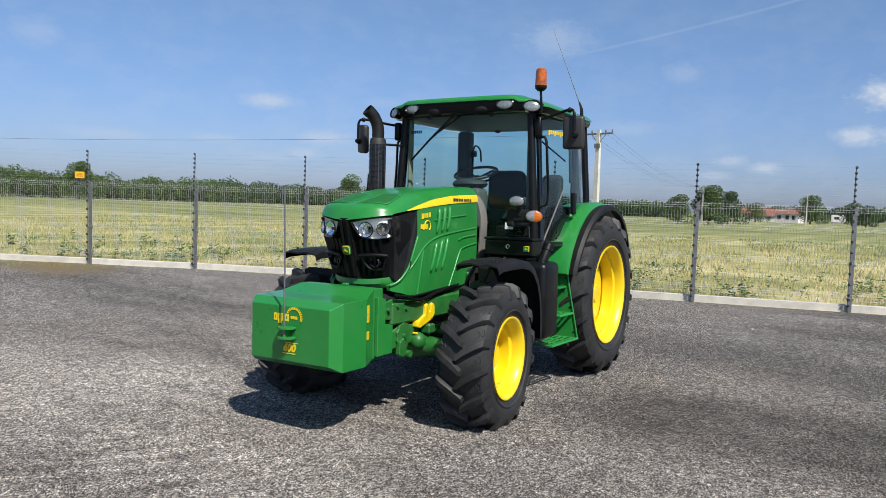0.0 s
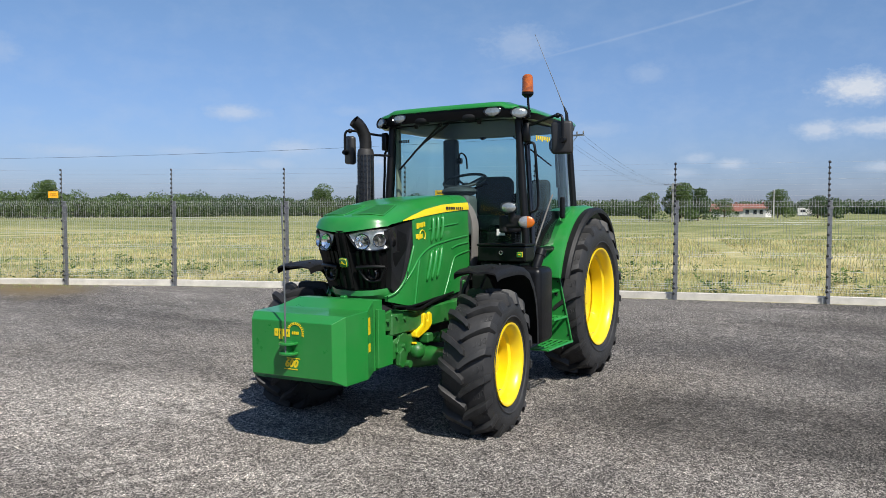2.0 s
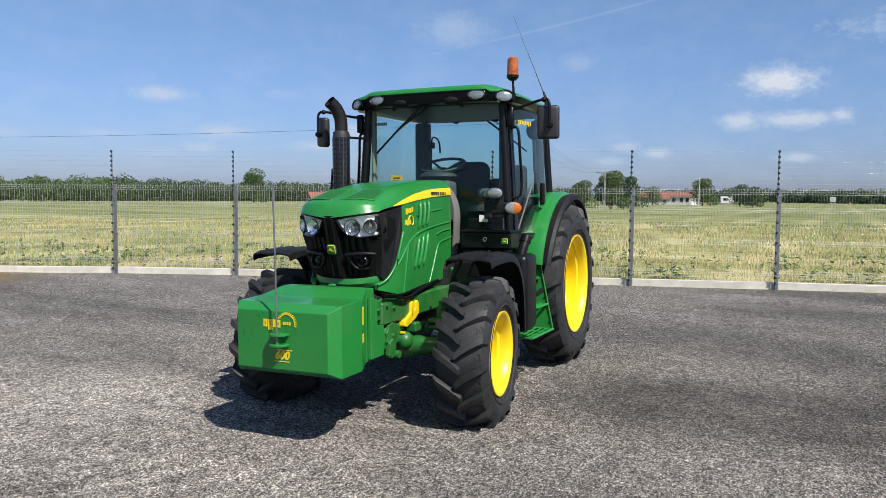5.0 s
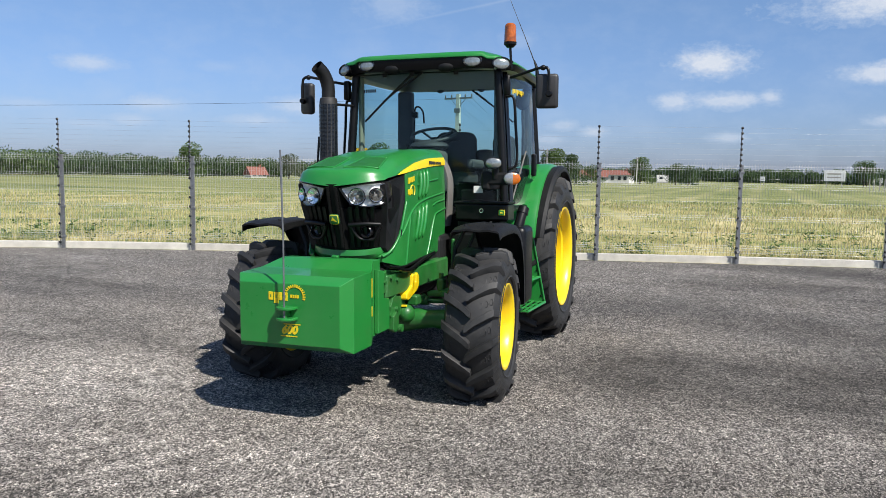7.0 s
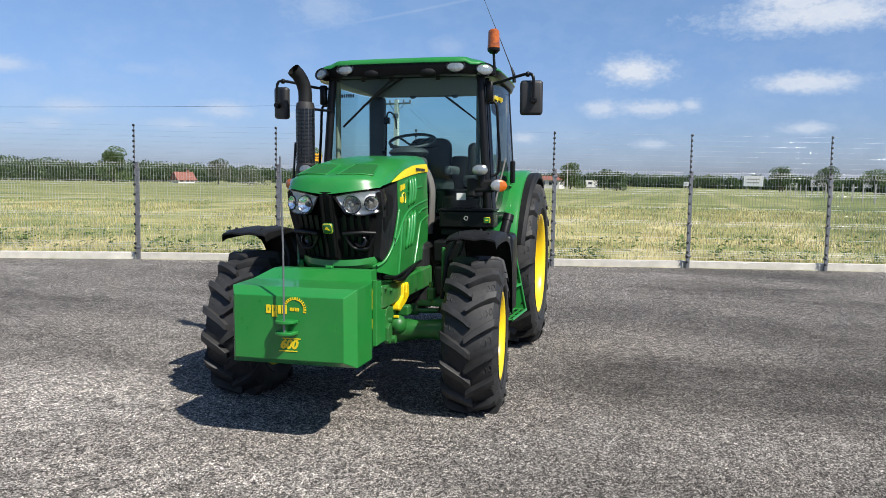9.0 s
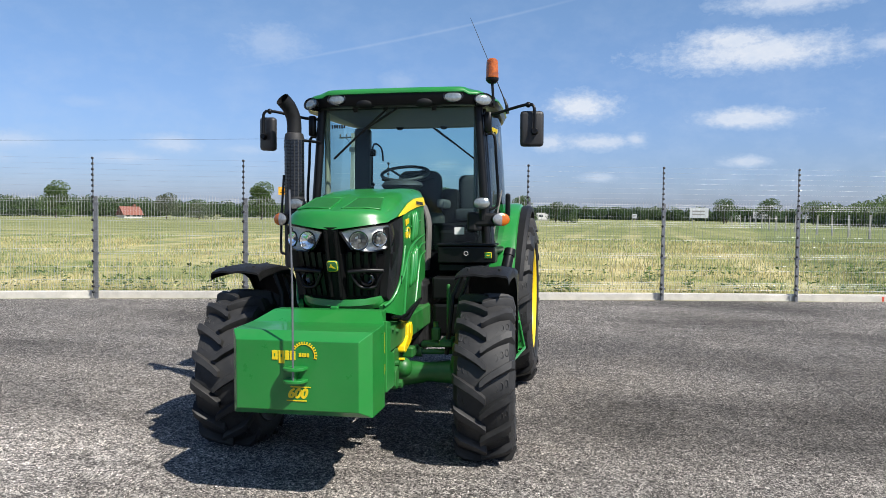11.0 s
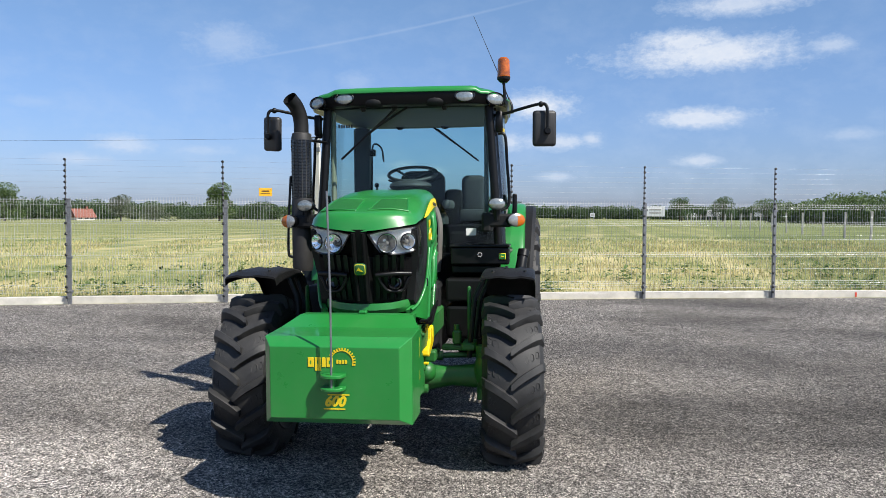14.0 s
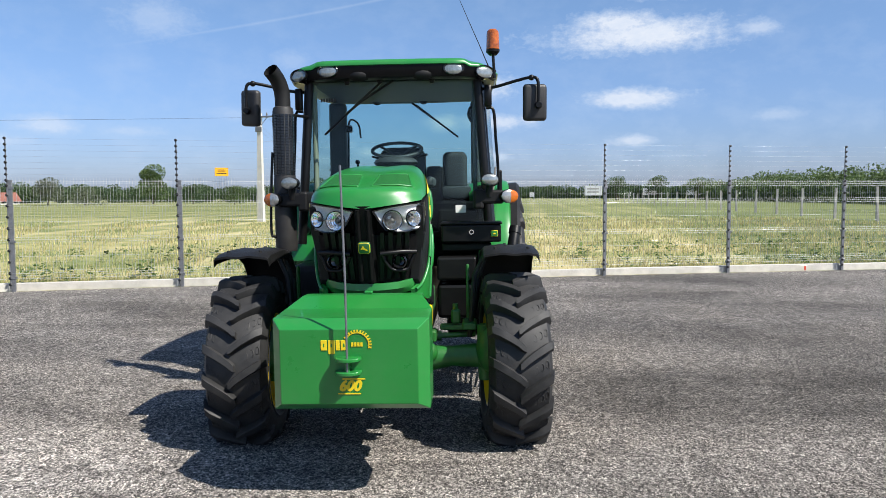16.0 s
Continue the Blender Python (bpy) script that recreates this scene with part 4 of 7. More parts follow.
def build_flanks():
    # green flank: shoulder line, rear edge, bottom, and the sweep that runs down to the bumper lip
    sweep = [(-0.43, 1.030), (-0.37, 1.055), (-0.315, 1.105), (-0.265, 1.18), (-0.225, 1.28), (-0.185, 1.37), (-0.16, 1.42)]
    top = [(-0.16, 1.626), (-0.05, 1.648), (0.1, 1.668), (0.45, 1.695), (0.7, 1.707), (1.025, 1.718)]
    back = [(1.03, 1.45), (1.035, 1.17), (1.02, 0.99)]
    bottom = [(0.85, 0.962), (0.55, 0.945), (0.2, 0.935), (-0.12, 0.925), (-0.28, 0.955), (-0.42, 0.99)]
    outline = sweep + top + back + bottom
    for s in (1, -1):
        bm = bmesh.new()
        # cut into a grid, so that the flank stays curved
        bm.faces.new([bm.verts.new((0, y, z)) for y, z in outline])
        for k in range(1, 19):
            for co, no in (((0, -0.45 + 0.08 * k, 0), (0, 1, 0)), ((0, 0, 0.92 + 0.045 * k), (0, 0, 1))):
                bmesh.ops.bisect_plane(bm, geom=bm.verts[:] + bm.edges[:] + bm.faces[:], plane_co=co, plane_no=no)
        for v in bm.verts:
            v.co.x = s * side_x(v.co.y, v.co.z)
        side = part("bonnet_side", thicken(bm, (-s * 0.03, 0, 0)), GREEN, tractor, "green side panel with louvres", True, 40)
        # creases standing proud of the flank
        for pts in ([(-0.34, 1.06), (-0.20, 1.20), (-0.05, 1.325), (0.16, 1.398), (0.50, 1.437), (0.86, 1.462), (0.99, 1.470)], [(0.60, 1.365), (0.74, 1.39), (1.00, 1.405)],
                    [(0.45, 0.95), (0.55, 1.11), (0.64, 1.25), (0.72, 1.295), (1.02, 1.328)], [(-0.13, 0.94), (-0.10, 1.15), (-0.06, 1.31)]):
            cp = curve_points([(s * (side_x(y, z) + 0.0), y, z) for y, z in pts], 6)
            bm = bmesh.new()
            bm_tube(bm, cp, 0.009, 8)
            part("crease", bm, GREEN, side, "", True, 80)
        part("sweep_trim", tube(curve_points([(s * (side_x(y, z) + 0.004), y, z) for y, z in sweep], 5), 0.011, 8), GREEN, side, "", True, 80)
        # louvres: black strips painted for the shadow gaps, with a rolled green lip
        for y0, z0, z1, lean in ((0.180, 1.452, 1.640, 0.045), (0.280, 1.462, 1.648, 0.045), (0.380, 1.472, 1.656, 0.045), (0.088, 1.13, 1.352, 0.080), (0.188, 1.135, 1.372, 0.085), (0.290, 1.14, 1.388, 0.090)):
            poly = [(y0 + 0.004, z0), (y0 + 0.024, z0 + 0.03), (y0 + 0.030 + lean, z1), (y0 + lean + 0.004, z1 - 0.01)]
            part("louvre_slot", flank(poly, s, 0.01, 0.003), BLACK_MATT, side, "black strip standing in for a louvre's shadow gap")
            lip = curve_points([(s * (side_x(y0, z0) + 0.004), y0 - 0.014, z0 - 0.02), (s * (side_x(y0, z0) + 0.013), y0 - 0.008 + lean * 0.4, (z0 + z1) / 2), (s * (side_x(y0, z1) + 0.004), y0 + lean - 0.004, z1 + 0.015)], 5)
            part("louvre_lip", tube(lip, 0.013, 10, radii=[0.004 + 0.012 * min(1.0, 3.5 * math.sin(math.pi * k / (len(lip) - 1))) for k in range(len(lip))]), GREEN, side, "", True, 80)
        part("cross_rib", tube(curve_points([(s * (side_x(y, z) + 0.001), y, z) for y, z in ((0.13, 1.545), (0.36, 1.565), (0.77, 1.59))], 4), 0.008, 6), GREEN, side, "", True, 80)
        # yellow stripe, tapered to the front, with the maker's name as a plain bar
        lo = [(-0.31, 1.617), (-0.15, 1.634), (0.1, 1.660), (0.45, 1.687), (0.75, 1.703), (1.035, 1.713)]
        bm = bmesh.new()
        rows = []
        for y, z in lo:
            t = (y + 0.31) / 1.345
            w, zs, zc, fl = hood_at(y)
            zt = z + 0.006 + 0.062 * min(1, t * 2.4) ** 0.8
            e = []
            for f in (0.0, 0.35, 0.7, 1.0):
                zz = z + (zt - z) * f
                k = max(0.0, min(1.0, (zz - zs) / (zc - zs)))
                xx = w * (0.55 * fl / w + (1 - 0.55 * fl / w) * (1 - (1 - (1 - k)) ** 2) ** (1 / 2.4) if zz > zs else 1) if zz > zs else max(w, side_x(y, zz))
                xx = min(xx, w + 0.012)
                e.append((s * (xx + 0.006), y, zz + 0.003))
            rows.append(e)
        bm_loft(bm, rows)
        part("yellow_stripe", bm, STICKER_YELLOW, side, "yellow stripe along the bonnet edge", True)
        for k, (a, b) in enumerate(((0.500, 0.548), (0.558, 0.602), (0.612, 0.654), (0.664, 0.704), (0.728, 0.764), (0.774, 0.808), (0.818, 0.850), (0.860, 0.890))):
            part("name_bar", slab([(s * (side_x(a, 1.73) + q), y, z) for y, z, q in ((a, 1.716, 0.008), (b - 0.012, 1.716, 0.008), (b - 0.010, 1.740, 0.004), (a + 0.002, 1.740, 0.004))], (s * 0.003, 0, 0)), SIGN_BLACK, side)
        # model plate and dealer mark as plain yellow bars
        for a, b, z0, z1 in ((-0.10, -0.065, 1.555, 1.60), (-0.055, -0.045, 1.565, 1.60), (-0.035, -0.025, 1.567, 1.602), (-0.015, 0.012, 1.566, 1.604), (0.03, 0.06, 1.572, 1.61),
                             (-0.115, -0.085, 1.475, 1.512), (-0.08, -0.055, 1.467, 1.512), (-0.05, -0.028, 1.475, 1.512), (-0.022, 0.0, 1.475, 1.512)):
            part("mark_bar", slab([(s * (side_x(y, z) + 0.001), y, z) for y, z in ((a, z0), (b, z0 + 0.003), (b, z1 + 0.003), (a, z1))], (s * 0.004, 0, 0)), STICKER_YELLOW, side)
        arc = [(s * (side_x(0, 1.5) + 0.004), 0.0 + 0.045 * math.cos(t), 1.50 + 0.045 * math.sin(t)) for t in [math.pi * (1.0 - 1.25 * k / 10) for k in range(11)]]
        part("mark_arc", tube(arc, 0.005, 5), STICKER_YELLOW, side)


build_flanks()


# -- nose: grille, headlights, fog lamps and badge --
def build_nose():
    bm = bmesh.new()
    secs = []
    zs = [1.553, 1.50, 1.42, 1.385, 1.375, 1.25, 1.16, 1.08]
    xs = [-0.352, -0.33, -0.28, -0.2, -0.12, -0.07, -0.05, 0, 0.05, 0.07, 0.12, 0.2, 0.28, 0.33, 0.352]
    for z in zs:
        sh = 1.0 - 0.16 * max(0.0, (1.42 - z) / 0.34) ** 1.4
        row = []
        for x in xs:
            xx = x * sh
            y = nose_y(xx / sh, z)
            if abs(x) < 0.055:
                y -= 0.018 + 0.02 * max(0, 1 - abs(x) / 0.05) * 0.5
            elif z > 1.38:
                y += 0.075
            elif abs(x) < 0.3:
                y += 0.03
            row.append((xx, y, z))
        back = [(x * 0.99, y + 0.25, z) for x, y, z in (row[-1], row[0])]
        secs.append(row + back)
    bm_loft(bm, secs, True, True)
    grille = part("grille", bm, GRILLE_BLACK, tractor, "black grille nose", True, 30)
    # black cheek behind the headlights
    for s in (1, -1):
        poly = [(-0.50, 1.55), (-0.40, 1.58), (-0.28, 1.605), (-0.157, 1.622), (-0.157, 1.42), (-0.185, 1.37), (-0.225, 1.28), (-0.265, 1.18), (-0.315, 1.105), (-0.37, 1.06), (-0.395, 1.09), (-0.42, 1.25), (-0.46, 1.40)]
        part("cheek_panel", flank(poly, s, 0.05, -0.004), BLACK_MATT, grille, "black plastic cheek panel")
    # upright slats
    for x in (-0.255, -0.205, -0.155, -0.105, 0.105, 0.155, 0.205, 0.255):
        sh = 0.92
        pts = [(x * (1 - 0.16 * max(0.0, (1.42 - z) / 0.34) ** 1.4), nose_y(x, z) + 0.022, z) for z in (1.39, 1.3, 1.2, 1.10)]
        bm = bmesh.new()
        bm_loft(bm, [[(px - 0.017, py + 0.03, pz), (px - 0.013, py - 0.012, pz), (px + 0.013, py - 0.012, pz), (px + 0.017, py + 0.03, pz)] for px, py, pz in pts], True, True)
        part("slat", bm, BLACK, grille)
    for x in (-0.03, 0.03):
        pts = [(x, nose_y(x, z) - 0.028, z) for z in (1.53, 1.4, 1.25, 1.10)]
        part("keel_rib", tube(pts, 0.012, 8), GRILLE_BLACK, grille, "", True)
    # fog lamp pods
    for s in (1, -1):
        bm = bmesh.new()
        brow = [(s * x, nose_y(x, 1.25) - 0.02, z) for x, z in ((0.09, 1.262), (0.15, 1.268), (0.22, 1.272), (0.30, 1.268))]
        bm_tube(bm, curve_points(brow, 4), 0.015, 8)
        sweep = [(s * x, nose_y(x, z) - 0.004, z) for x, z in ((0.095, 1.262), (0.115, 1.215), (0.15, 1.165), (0.20, 1.155), (0.25, 1.165), (0.275, 1.22), (0.30, 1.265))]
        bm_tube(bm, curve_points(sweep, 4), 0.012, 8)
        pod = part("fog_lamp", bm, BLACK, grille, "black fog lamp pod", True, 70)
        part("lamp_bowl", lathe(((0.03, 0.0005), (0.02, 0.028), (-0.004, 0.036), (-0.012, 0.040), (-0.006, 0.046), (0.03, 0.046)), 20, "Y", (s * 0.20, nose_y(0.2, 1.215) + 0.0, 1.212)), BLACK_GLOSS, pod, "", True)
    # headlights: black surround, silver housing, two reflectors and a clear lens
    shape = ((0.068, 1.520), (0.16, 1.541), (0.26, 1.556), (0.342, 1.566), (0.346, 1.50), (0.338, 1.44), (0.318, 1.414), (0.25, 1.402), (0.18, 1.402), (0.135, 1.416), (0.098, 1.468))
    cx, cz = 0.225, 1.48
    for s in (1, -1):
        def ring(f, dy):
            return [(s * (cx + (x - cx) * f), nose_y(cx + (x - cx) * f, z) + dy, cz + (z - cz) * f) for x, z in shape]
        hl = part("headlight", bm_loft(bmesh.new(), [ring(1.13, 0.02), ring(1.14, -0.012), ring(1.09, -0.022), ring(1.01, -0.018), ring(0.985, 0.01)], True), BLACK_GLOSS, grille, "headlight with two chrome reflectors behind clear glass", True, 40)
        bm = bmesh.new()
        bm_loft(bm, [ring(1.0, -0.004), ring(0.92, 0.010), ring(0.4, 0.034)], True)
        bm.faces.new([bm.verts.new(p) for p in ring(0.4, 0.034)])
        part("lamp_housing", bm, SILVER, hl, "silver lamp housing", True, 20)
        for x, z, r, turn in ((0.170, 1.466, 0.055, 14), (0.290, 1.476, 0.045, 34)):
            m = pose(s * x, nose_y(x, z) - 0.003, z, 0, 0, s * turn)
            ref = lathe(((0.028, 0.010), (0.026, r * 0.30), (0.021, r * 0.50), (0.013, r * 0.68), (0.002, r * 0.84), (-0.012, r), (-0.014, r + 0.003), (-0.004, r + 0.006), (0.030, r + 0.006)), 22, "Y")
            rim = lathe(((-0.0135, r + 0.001), (-0.0160, r + 0.004), (-0.0140, r + 0.007), (-0.006, r + 0.008)), 28, "Y")
            cap = bm_rod(bm_ball(bmesh.new(), (0, 0.016, 0), (0.014, 0.018, 0.014)), (0, 0.02, 0), (0, 0.05, 0), 0.009, 10)
            for name, b, mat in (("reflector", ref, REFLECTOR), ("reflector_ring", rim, BLACK_GLOSS), ("bulb_cap", cap, GREY_TRIM)):
                bmesh.ops.transform(b, matrix=m, verts=b.verts)
                part(name, b, mat, hl, "chrome reflector bowl" if name == "reflector" else "", name != "reflector", 60)
        bm = bmesh.new()
        bm.faces.new([bm.verts.new(p) for p in ring(1.0, -0.020)])
        part("lens", bm, LENS, hl, "clear headlight lens")
    # badge: green and yellow shield with a plain mark
    m = pose(0, nose_y(0, 1.302) - 0.046, 1.302, 15.6)
    b = lathe(((0.016, 0.0005), (0.016, 0.050), (0.004, 0.054), (-0.002, 0.052), (-0.004, 0.048), (-0.004, 0.0005)), 32, "Y")
    for v in b.verts:
        a = math.atan2(v.co.z, v.co.x)
        f = 0.72 / (abs(math.cos(a)) ** 5 + abs(math.sin(a)) ** 5) ** 0.2
        v.co.x, v.co.z = v.co.x * f, v.co.z * f
    face, rim = b.copy(), b.copy()
    bmesh.ops.transform(b, matrix=m, verts=b.verts)
    badge = part("badge", b, CAST_GREEN, grille, "small green badge with a yellow outline", True, 50)
    bmesh.ops.transform(rim, matrix=m @ Matrix.Translation((0, -0.0030, 0)) @ Matrix.Diagonal((0.93, 0.9, 0.93, 1)), verts=rim.verts)
    part("badge_rim", rim, STICKER_YELLOW, badge, "thin yellow outline", True, 50)
    bmesh.ops.transform(face, matrix=m @ Matrix.Translation((0, -0.0052, 0)) @ Matrix.Diagonal((0.86, 0.9, 0.86, 1)), verts=face.verts)
    part("badge_field", face, CAST_GREEN, badge, "", True, 50)
    part("badge_mark", slab([m @ Vector((x, -0.0112, z)) for x, z in ((-0.022, -0.008), (-0.008, -0.004), (0.010, -0.012), (0.024, -0.012), (0.012, -0.002), (0.002, 0.006), (-0.006, 0.018), (-0.012, 0.008))], (0, 0.003, 0)), STICKER_YELLOW, badge)
    # bumper lip under the grille
    pts = [(x, nose_y(x / 0.86, 1.06) - 0.004, 1.052 + 0.03 * (abs(x) / 0.3) ** 3) for x in (-0.30, -0.26, -0.18, -0.08, 0.08, 0.18, 0.26, 0.30)]
    bm = bmesh.new()
    bm_loft(bm, [[(x, y - 0.012, z + 0.022), (x, y - 0.016, z - 0.02), (x, y + 0.02, z - 0.055), (x, y + 0.12, z - 0.055), (x, y + 0.12, z + 0.022)] for x, y, z in pts], True, True)
    part("bumper_lip", bm, GREEN, tractor, "green lip under the grille", True, 40)


build_nose()


# -- exhaust --
def build_exhaust():
    x, y = -0.868, 0.985
    pipe = lathe(((1.18, 0.0005), (1.18, 0.080), (1.22, 0.088), (1.76, 0.088), (1.78, 0.084), (2.30, 0.084), (2.335, 0.077), (2.345, 0.060)), 28, "Z", (x, y, 0))
    ex = part("exhaust", pipe, GUARD_STEEL, tractor, "matt black upright exhaust with perforated guard and bent tip", True, 30)
    pts = curve_points([(x, y, 2.33), (x, y, 2.42), (x - 0.008, y - 0.012, 2.49), (x - 0.030, y - 0.050, 2.565), (x - 0.062, y - 0.108, 2.62)], 5)
    bm = bm_tube(bmesh.new(), pts, 0.062, 20, caps=False)
    bm_tube(bm, [p for p in reversed(pts)], 0.056, 20, caps=False)
    part("bent_tip", bm, BLACK_MATT, ex, "", True, 60)
    slot = None
    for k in range(40):
        z = 1.80 + 0.0122 * k
        for t in (-2.6, -2.2, -1.8, -1.4, -1.0, -0.6, -0.2):
            m = Matrix.Translation((x + 0.0845 * math.cos(t), y + 0.0845 * math.sin(t), z)) @ Matrix.Rotation(t, 4, "Z")
            if slot is None:
                slot = part("guard_slot", box((-0.001, -0.0135, -0.0040), (0.0022, 0.0135, 0.0040)), BLACK_GLOSS, ex)
                slot.matrix_basis = m
            else:
                share("guard_slot", slot.data, ex, m)
    part("stay", tube([(x + 0.07, y + 0.02, 2.28), (x + 0.16, y + 0.20, 2.28)], 0.012, 8), BLACK, ex)
    part("guard_bar", tube(curve_points([(x - 0.09, y - 0.02, 1.98), (x - 0.105, y - 0.03, 1.7), (x - 0.11, y - 0.05, 1.35), (x - 0.08, y - 0.05, 1.30), (x, y - 0.04, 1.29)], 5), 0.011, 8), BLACK, ex, "", True)


build_exhaust()


# -- cab --
def cab_ring(z):
    """Outline of the cab's left half at a height: (x, y) from the windscreen corner to the rear corner."""
    lo = ((0.785, 1.215), (0.81, 1.50), (0.885, 1.85), (0.88, 2.20), (0.80, 2.62))
    hi = ((0.703, 1.240), (0.755, 1.50), (0.81, 1.85), (0.80, 2.20), (0.72, 2.60))
    t = (z - 1.35) / 1.2
    return [(a + (c - a) * t, b + (d - b) * t) for (a, b), (c, d) in zip(lo, hi)]


def build_cab():
    # cab floor, bulkhead and sills
    bm = box((-0.70, 1.22, 1.02), (0.70, 2.55, 1.30), 0.03, 2)
    bm_box(bm, (-0.66, 2.35, 1.2), (0.66, 2.60, 1.62), 0.02, 1)
    bm_box(bm, (-0.66, 1.20, 1.25), (-0.36, 1.32, 1.60), 0.02, 1)
    bm_box(bm, (0.36, 1.22, 1.25), (0.70, 1.30, 1.50), 0.02, 1)
    # dark panel added across the footwell to keep the lower cab black
    bm_box(bm, (0.20, 1.60, 1.25), (0.76, 1.66, 1.56), 0.02, 1)
    cab = part("cab", bm, INSIDE_BLACK, tractor, "glazed black-framed cab with green roof", False)
    for s in (1, -1):
        for k, (name, r) in enumerate((("front_pillar", 0.038), (None, 0), (None, 0), (None, 0), ("rear_pillar", 0.036))):
            if name:
                pts = [(s * cab_ring(z)[k][0], cab_ring(z)[k][1], z) for z in (1.22, 1.6, 2.0, 2.4, 2.60)]
                part(name, tube(pts, r, 10), BLACK, cab, "", True, 60)
        pts = [(s * (cab_ring(z)[0][0] + 0.03), cab_ring(z)[0][1] + 0.10, z) for z in (1.22, 1.6, 2.0, 2.4, 2.56)]
        part("door_frame", tube(pts, 0.028, 8), BLACK_GLOSS, cab, "", True, 60)
        # side glass: door and rear quarter
        for name, a, b in (("door_glass", 0, 3), ("quarter_glass", 3, 4)):
            rows = []
            for z in (1.32, 1.62, 1.95, 2.28, 2.54):
                cr = cab_ring(z)[a:b + 1]
                rows.append([(s * x, y, z) for x, y in cr])
            part(name, bm_loft(bmesh.new(), rows), CAB_GLASS, cab, "tinted side glass", True, 80)
        low = [(s * (x + 0.004), y, 1.32) for x, y in cab_ring(1.32)]
        part("sill", tube(low, 0.03, 8), BLACK, cab, "", True, 60)
        # grab rail and door handle
        part("grab_rail", tube(curve_points([(s * 0.775, 1.30, 2.34), (s * 0.835, 1.30, 2.32), (s * 0.852, 1.31, 2.1), (s * 0.868, 1.31, 1.75), (s * 0.80, 1.29, 1.68)], 5), 0.013, 8), BLACK, cab, "", True)
        part("door_handle", box((s * 0.90 - 0.02, 1.86, 1.62), (s * 0.90 + 0.025, 1.93, 1.84), 0.015, 2), BLACK, cab)
        # lining of the pillars seen through the glass
        part("pillar_lining", box((s * 0.675 - 0.018, 1.27, 1.36), (s * 0.675 + 0.018, 1.34, 2.56), 0.012, 1), BEIGE if s < 0 else GREY_TRIM, cab)
        part("rear_column", box((s * 0.69 - (0.05 if s > 0 else 0.085), 2.44, 1.30), (s * 0.69 + (0.05 if s > 0 else 0.085), 2.56, 2.55), 0.03, 2), DARK_TRIM, cab)
    rows = []
    for z in (1.34, 1.7, 2.1, 2.4, 2.59):
        x0, y0 = cab_ring(z)[0]
        rows.append([(x0 * q, y0 - 0.055 * (1 - q * q), z) for q in (-1, -0.75, -0.4, 0, 0.4, 0.75, 1)])
    part("windscreen", bm_loft(bmesh.new(), rows), CAB_GLASS, cab, "tinted windscreen", True, 80)
    rows = []
    for z in (1.60, 2.0, 2.57):
        x0, y0 = cab_ring(z)[4]
        rows.append([(x0 * q, y0 + 0.03 * (1 - q * q), z) for q in (-1, -0.5, 0, 0.5, 1)])
    part("rear_window", bm_loft(bmesh.new(), rows), CAB_GLASS, cab, "tinted rear window", True, 80)
    part("window_bar", box((-0.70, 2.57, 1.56), (0.70, 2.63, 1.64), 0.015, 1), BLACK, cab)
    # wipers
    wip = part("wiper", tube([(0.013, 1.135, 2.555), (-0.25, 1.120, 2.391), (-0.37, 1.125, 2.30)], 0.010, 6), BLACK, cab)
    part("wiper_blade", tube([(-0.075, 1.128, 2.553), (-0.30, 1.115, 2.355), (-0.56, 1.14, 2.128)], 0.010, 6), BLACK, wip)
    rw = part("rear_wiper", tube([(0.041, 2.64, 2.56), (0.27, 2.635, 2.39)], 0.011, 6), BLACK, cab)
    part("wiper_blade", tube([(0.08, 2.63, 2.54), (0.51, 2.625, 2.205)], 0.010, 6), BLACK, rw)
    # headlining with two round catches over the rear window
    bm = box((-0.70, 1.22, 2.562), (0.70, 2.58, 2.574), 0.004, 1)
    for x in (-0.30, 0.17):
        bm_ball(bm, (x, 2.55, 2.565), (0.045, 0.02, 0.035))
    part("headlining", bm, DARK_TRIM, cab, "dark grey headlining")
    # dealer's film on the door glass and windscreen, as plain bars
    for k in range(8):
        y = 1.50 + 0.036 * k
        part("film_bar", box((0.772 + 0.0052 * k, y, 2.395 if k % 3 else 2.38), (0.777 + 0.0052 * k, y + 0.026, 2.43)), STICKER_YELLOW, cab)
    for k in range(6):
        part("film_bar", box((-0.60 + 0.022 * k, 1.192, 2.40), (-0.585 + 0.022 * k, 1.195, 2.43)), SIGN_BLACK, cab)
    # curved corner trim between bonnet and cab
    for q in (1, -1):
        rows = [[(q * (xo - 0.016), 1.075, z), (q * xo, 1.10, z), (q * xo, 1.10 + wd * 2.2, z)] for xo, wd, z in curve_points([(0.22, 0.025, 1.78), (0.272, 0.03, 1.70), (0.306, 0.036, 1.57), (0.304, 0.038, 1.40), (0.296, 0.036, 1.25), (0.288, 0.03, 1.16)], 4)]
        part("corner_trim", thicken(bm_loft(bmesh.new(), rows), (-q * 0.012, 0, 0)), GREY_TRIM, cab, "grey corner trim", True)
    # a white label on the lower glass
    part("label", box((0.51, 1.15, 1.468), (0.595, 1.154, 1.530)), WHITE_FILM, cab, "white label sticker")
    for k, (z, a, b) in enumerate(((1.40, 0.0, 0.05), (1.33, 0.0, 0.05), (1.26, 0.0, 0.05))):
        part("label", box((0.79, 1.30 + 0.0, z - 0.03), (0.794, 1.36, z + 0.03)), WHITE_FILM, cab, "white label sticker")
    return cab


CAB = build_cab()


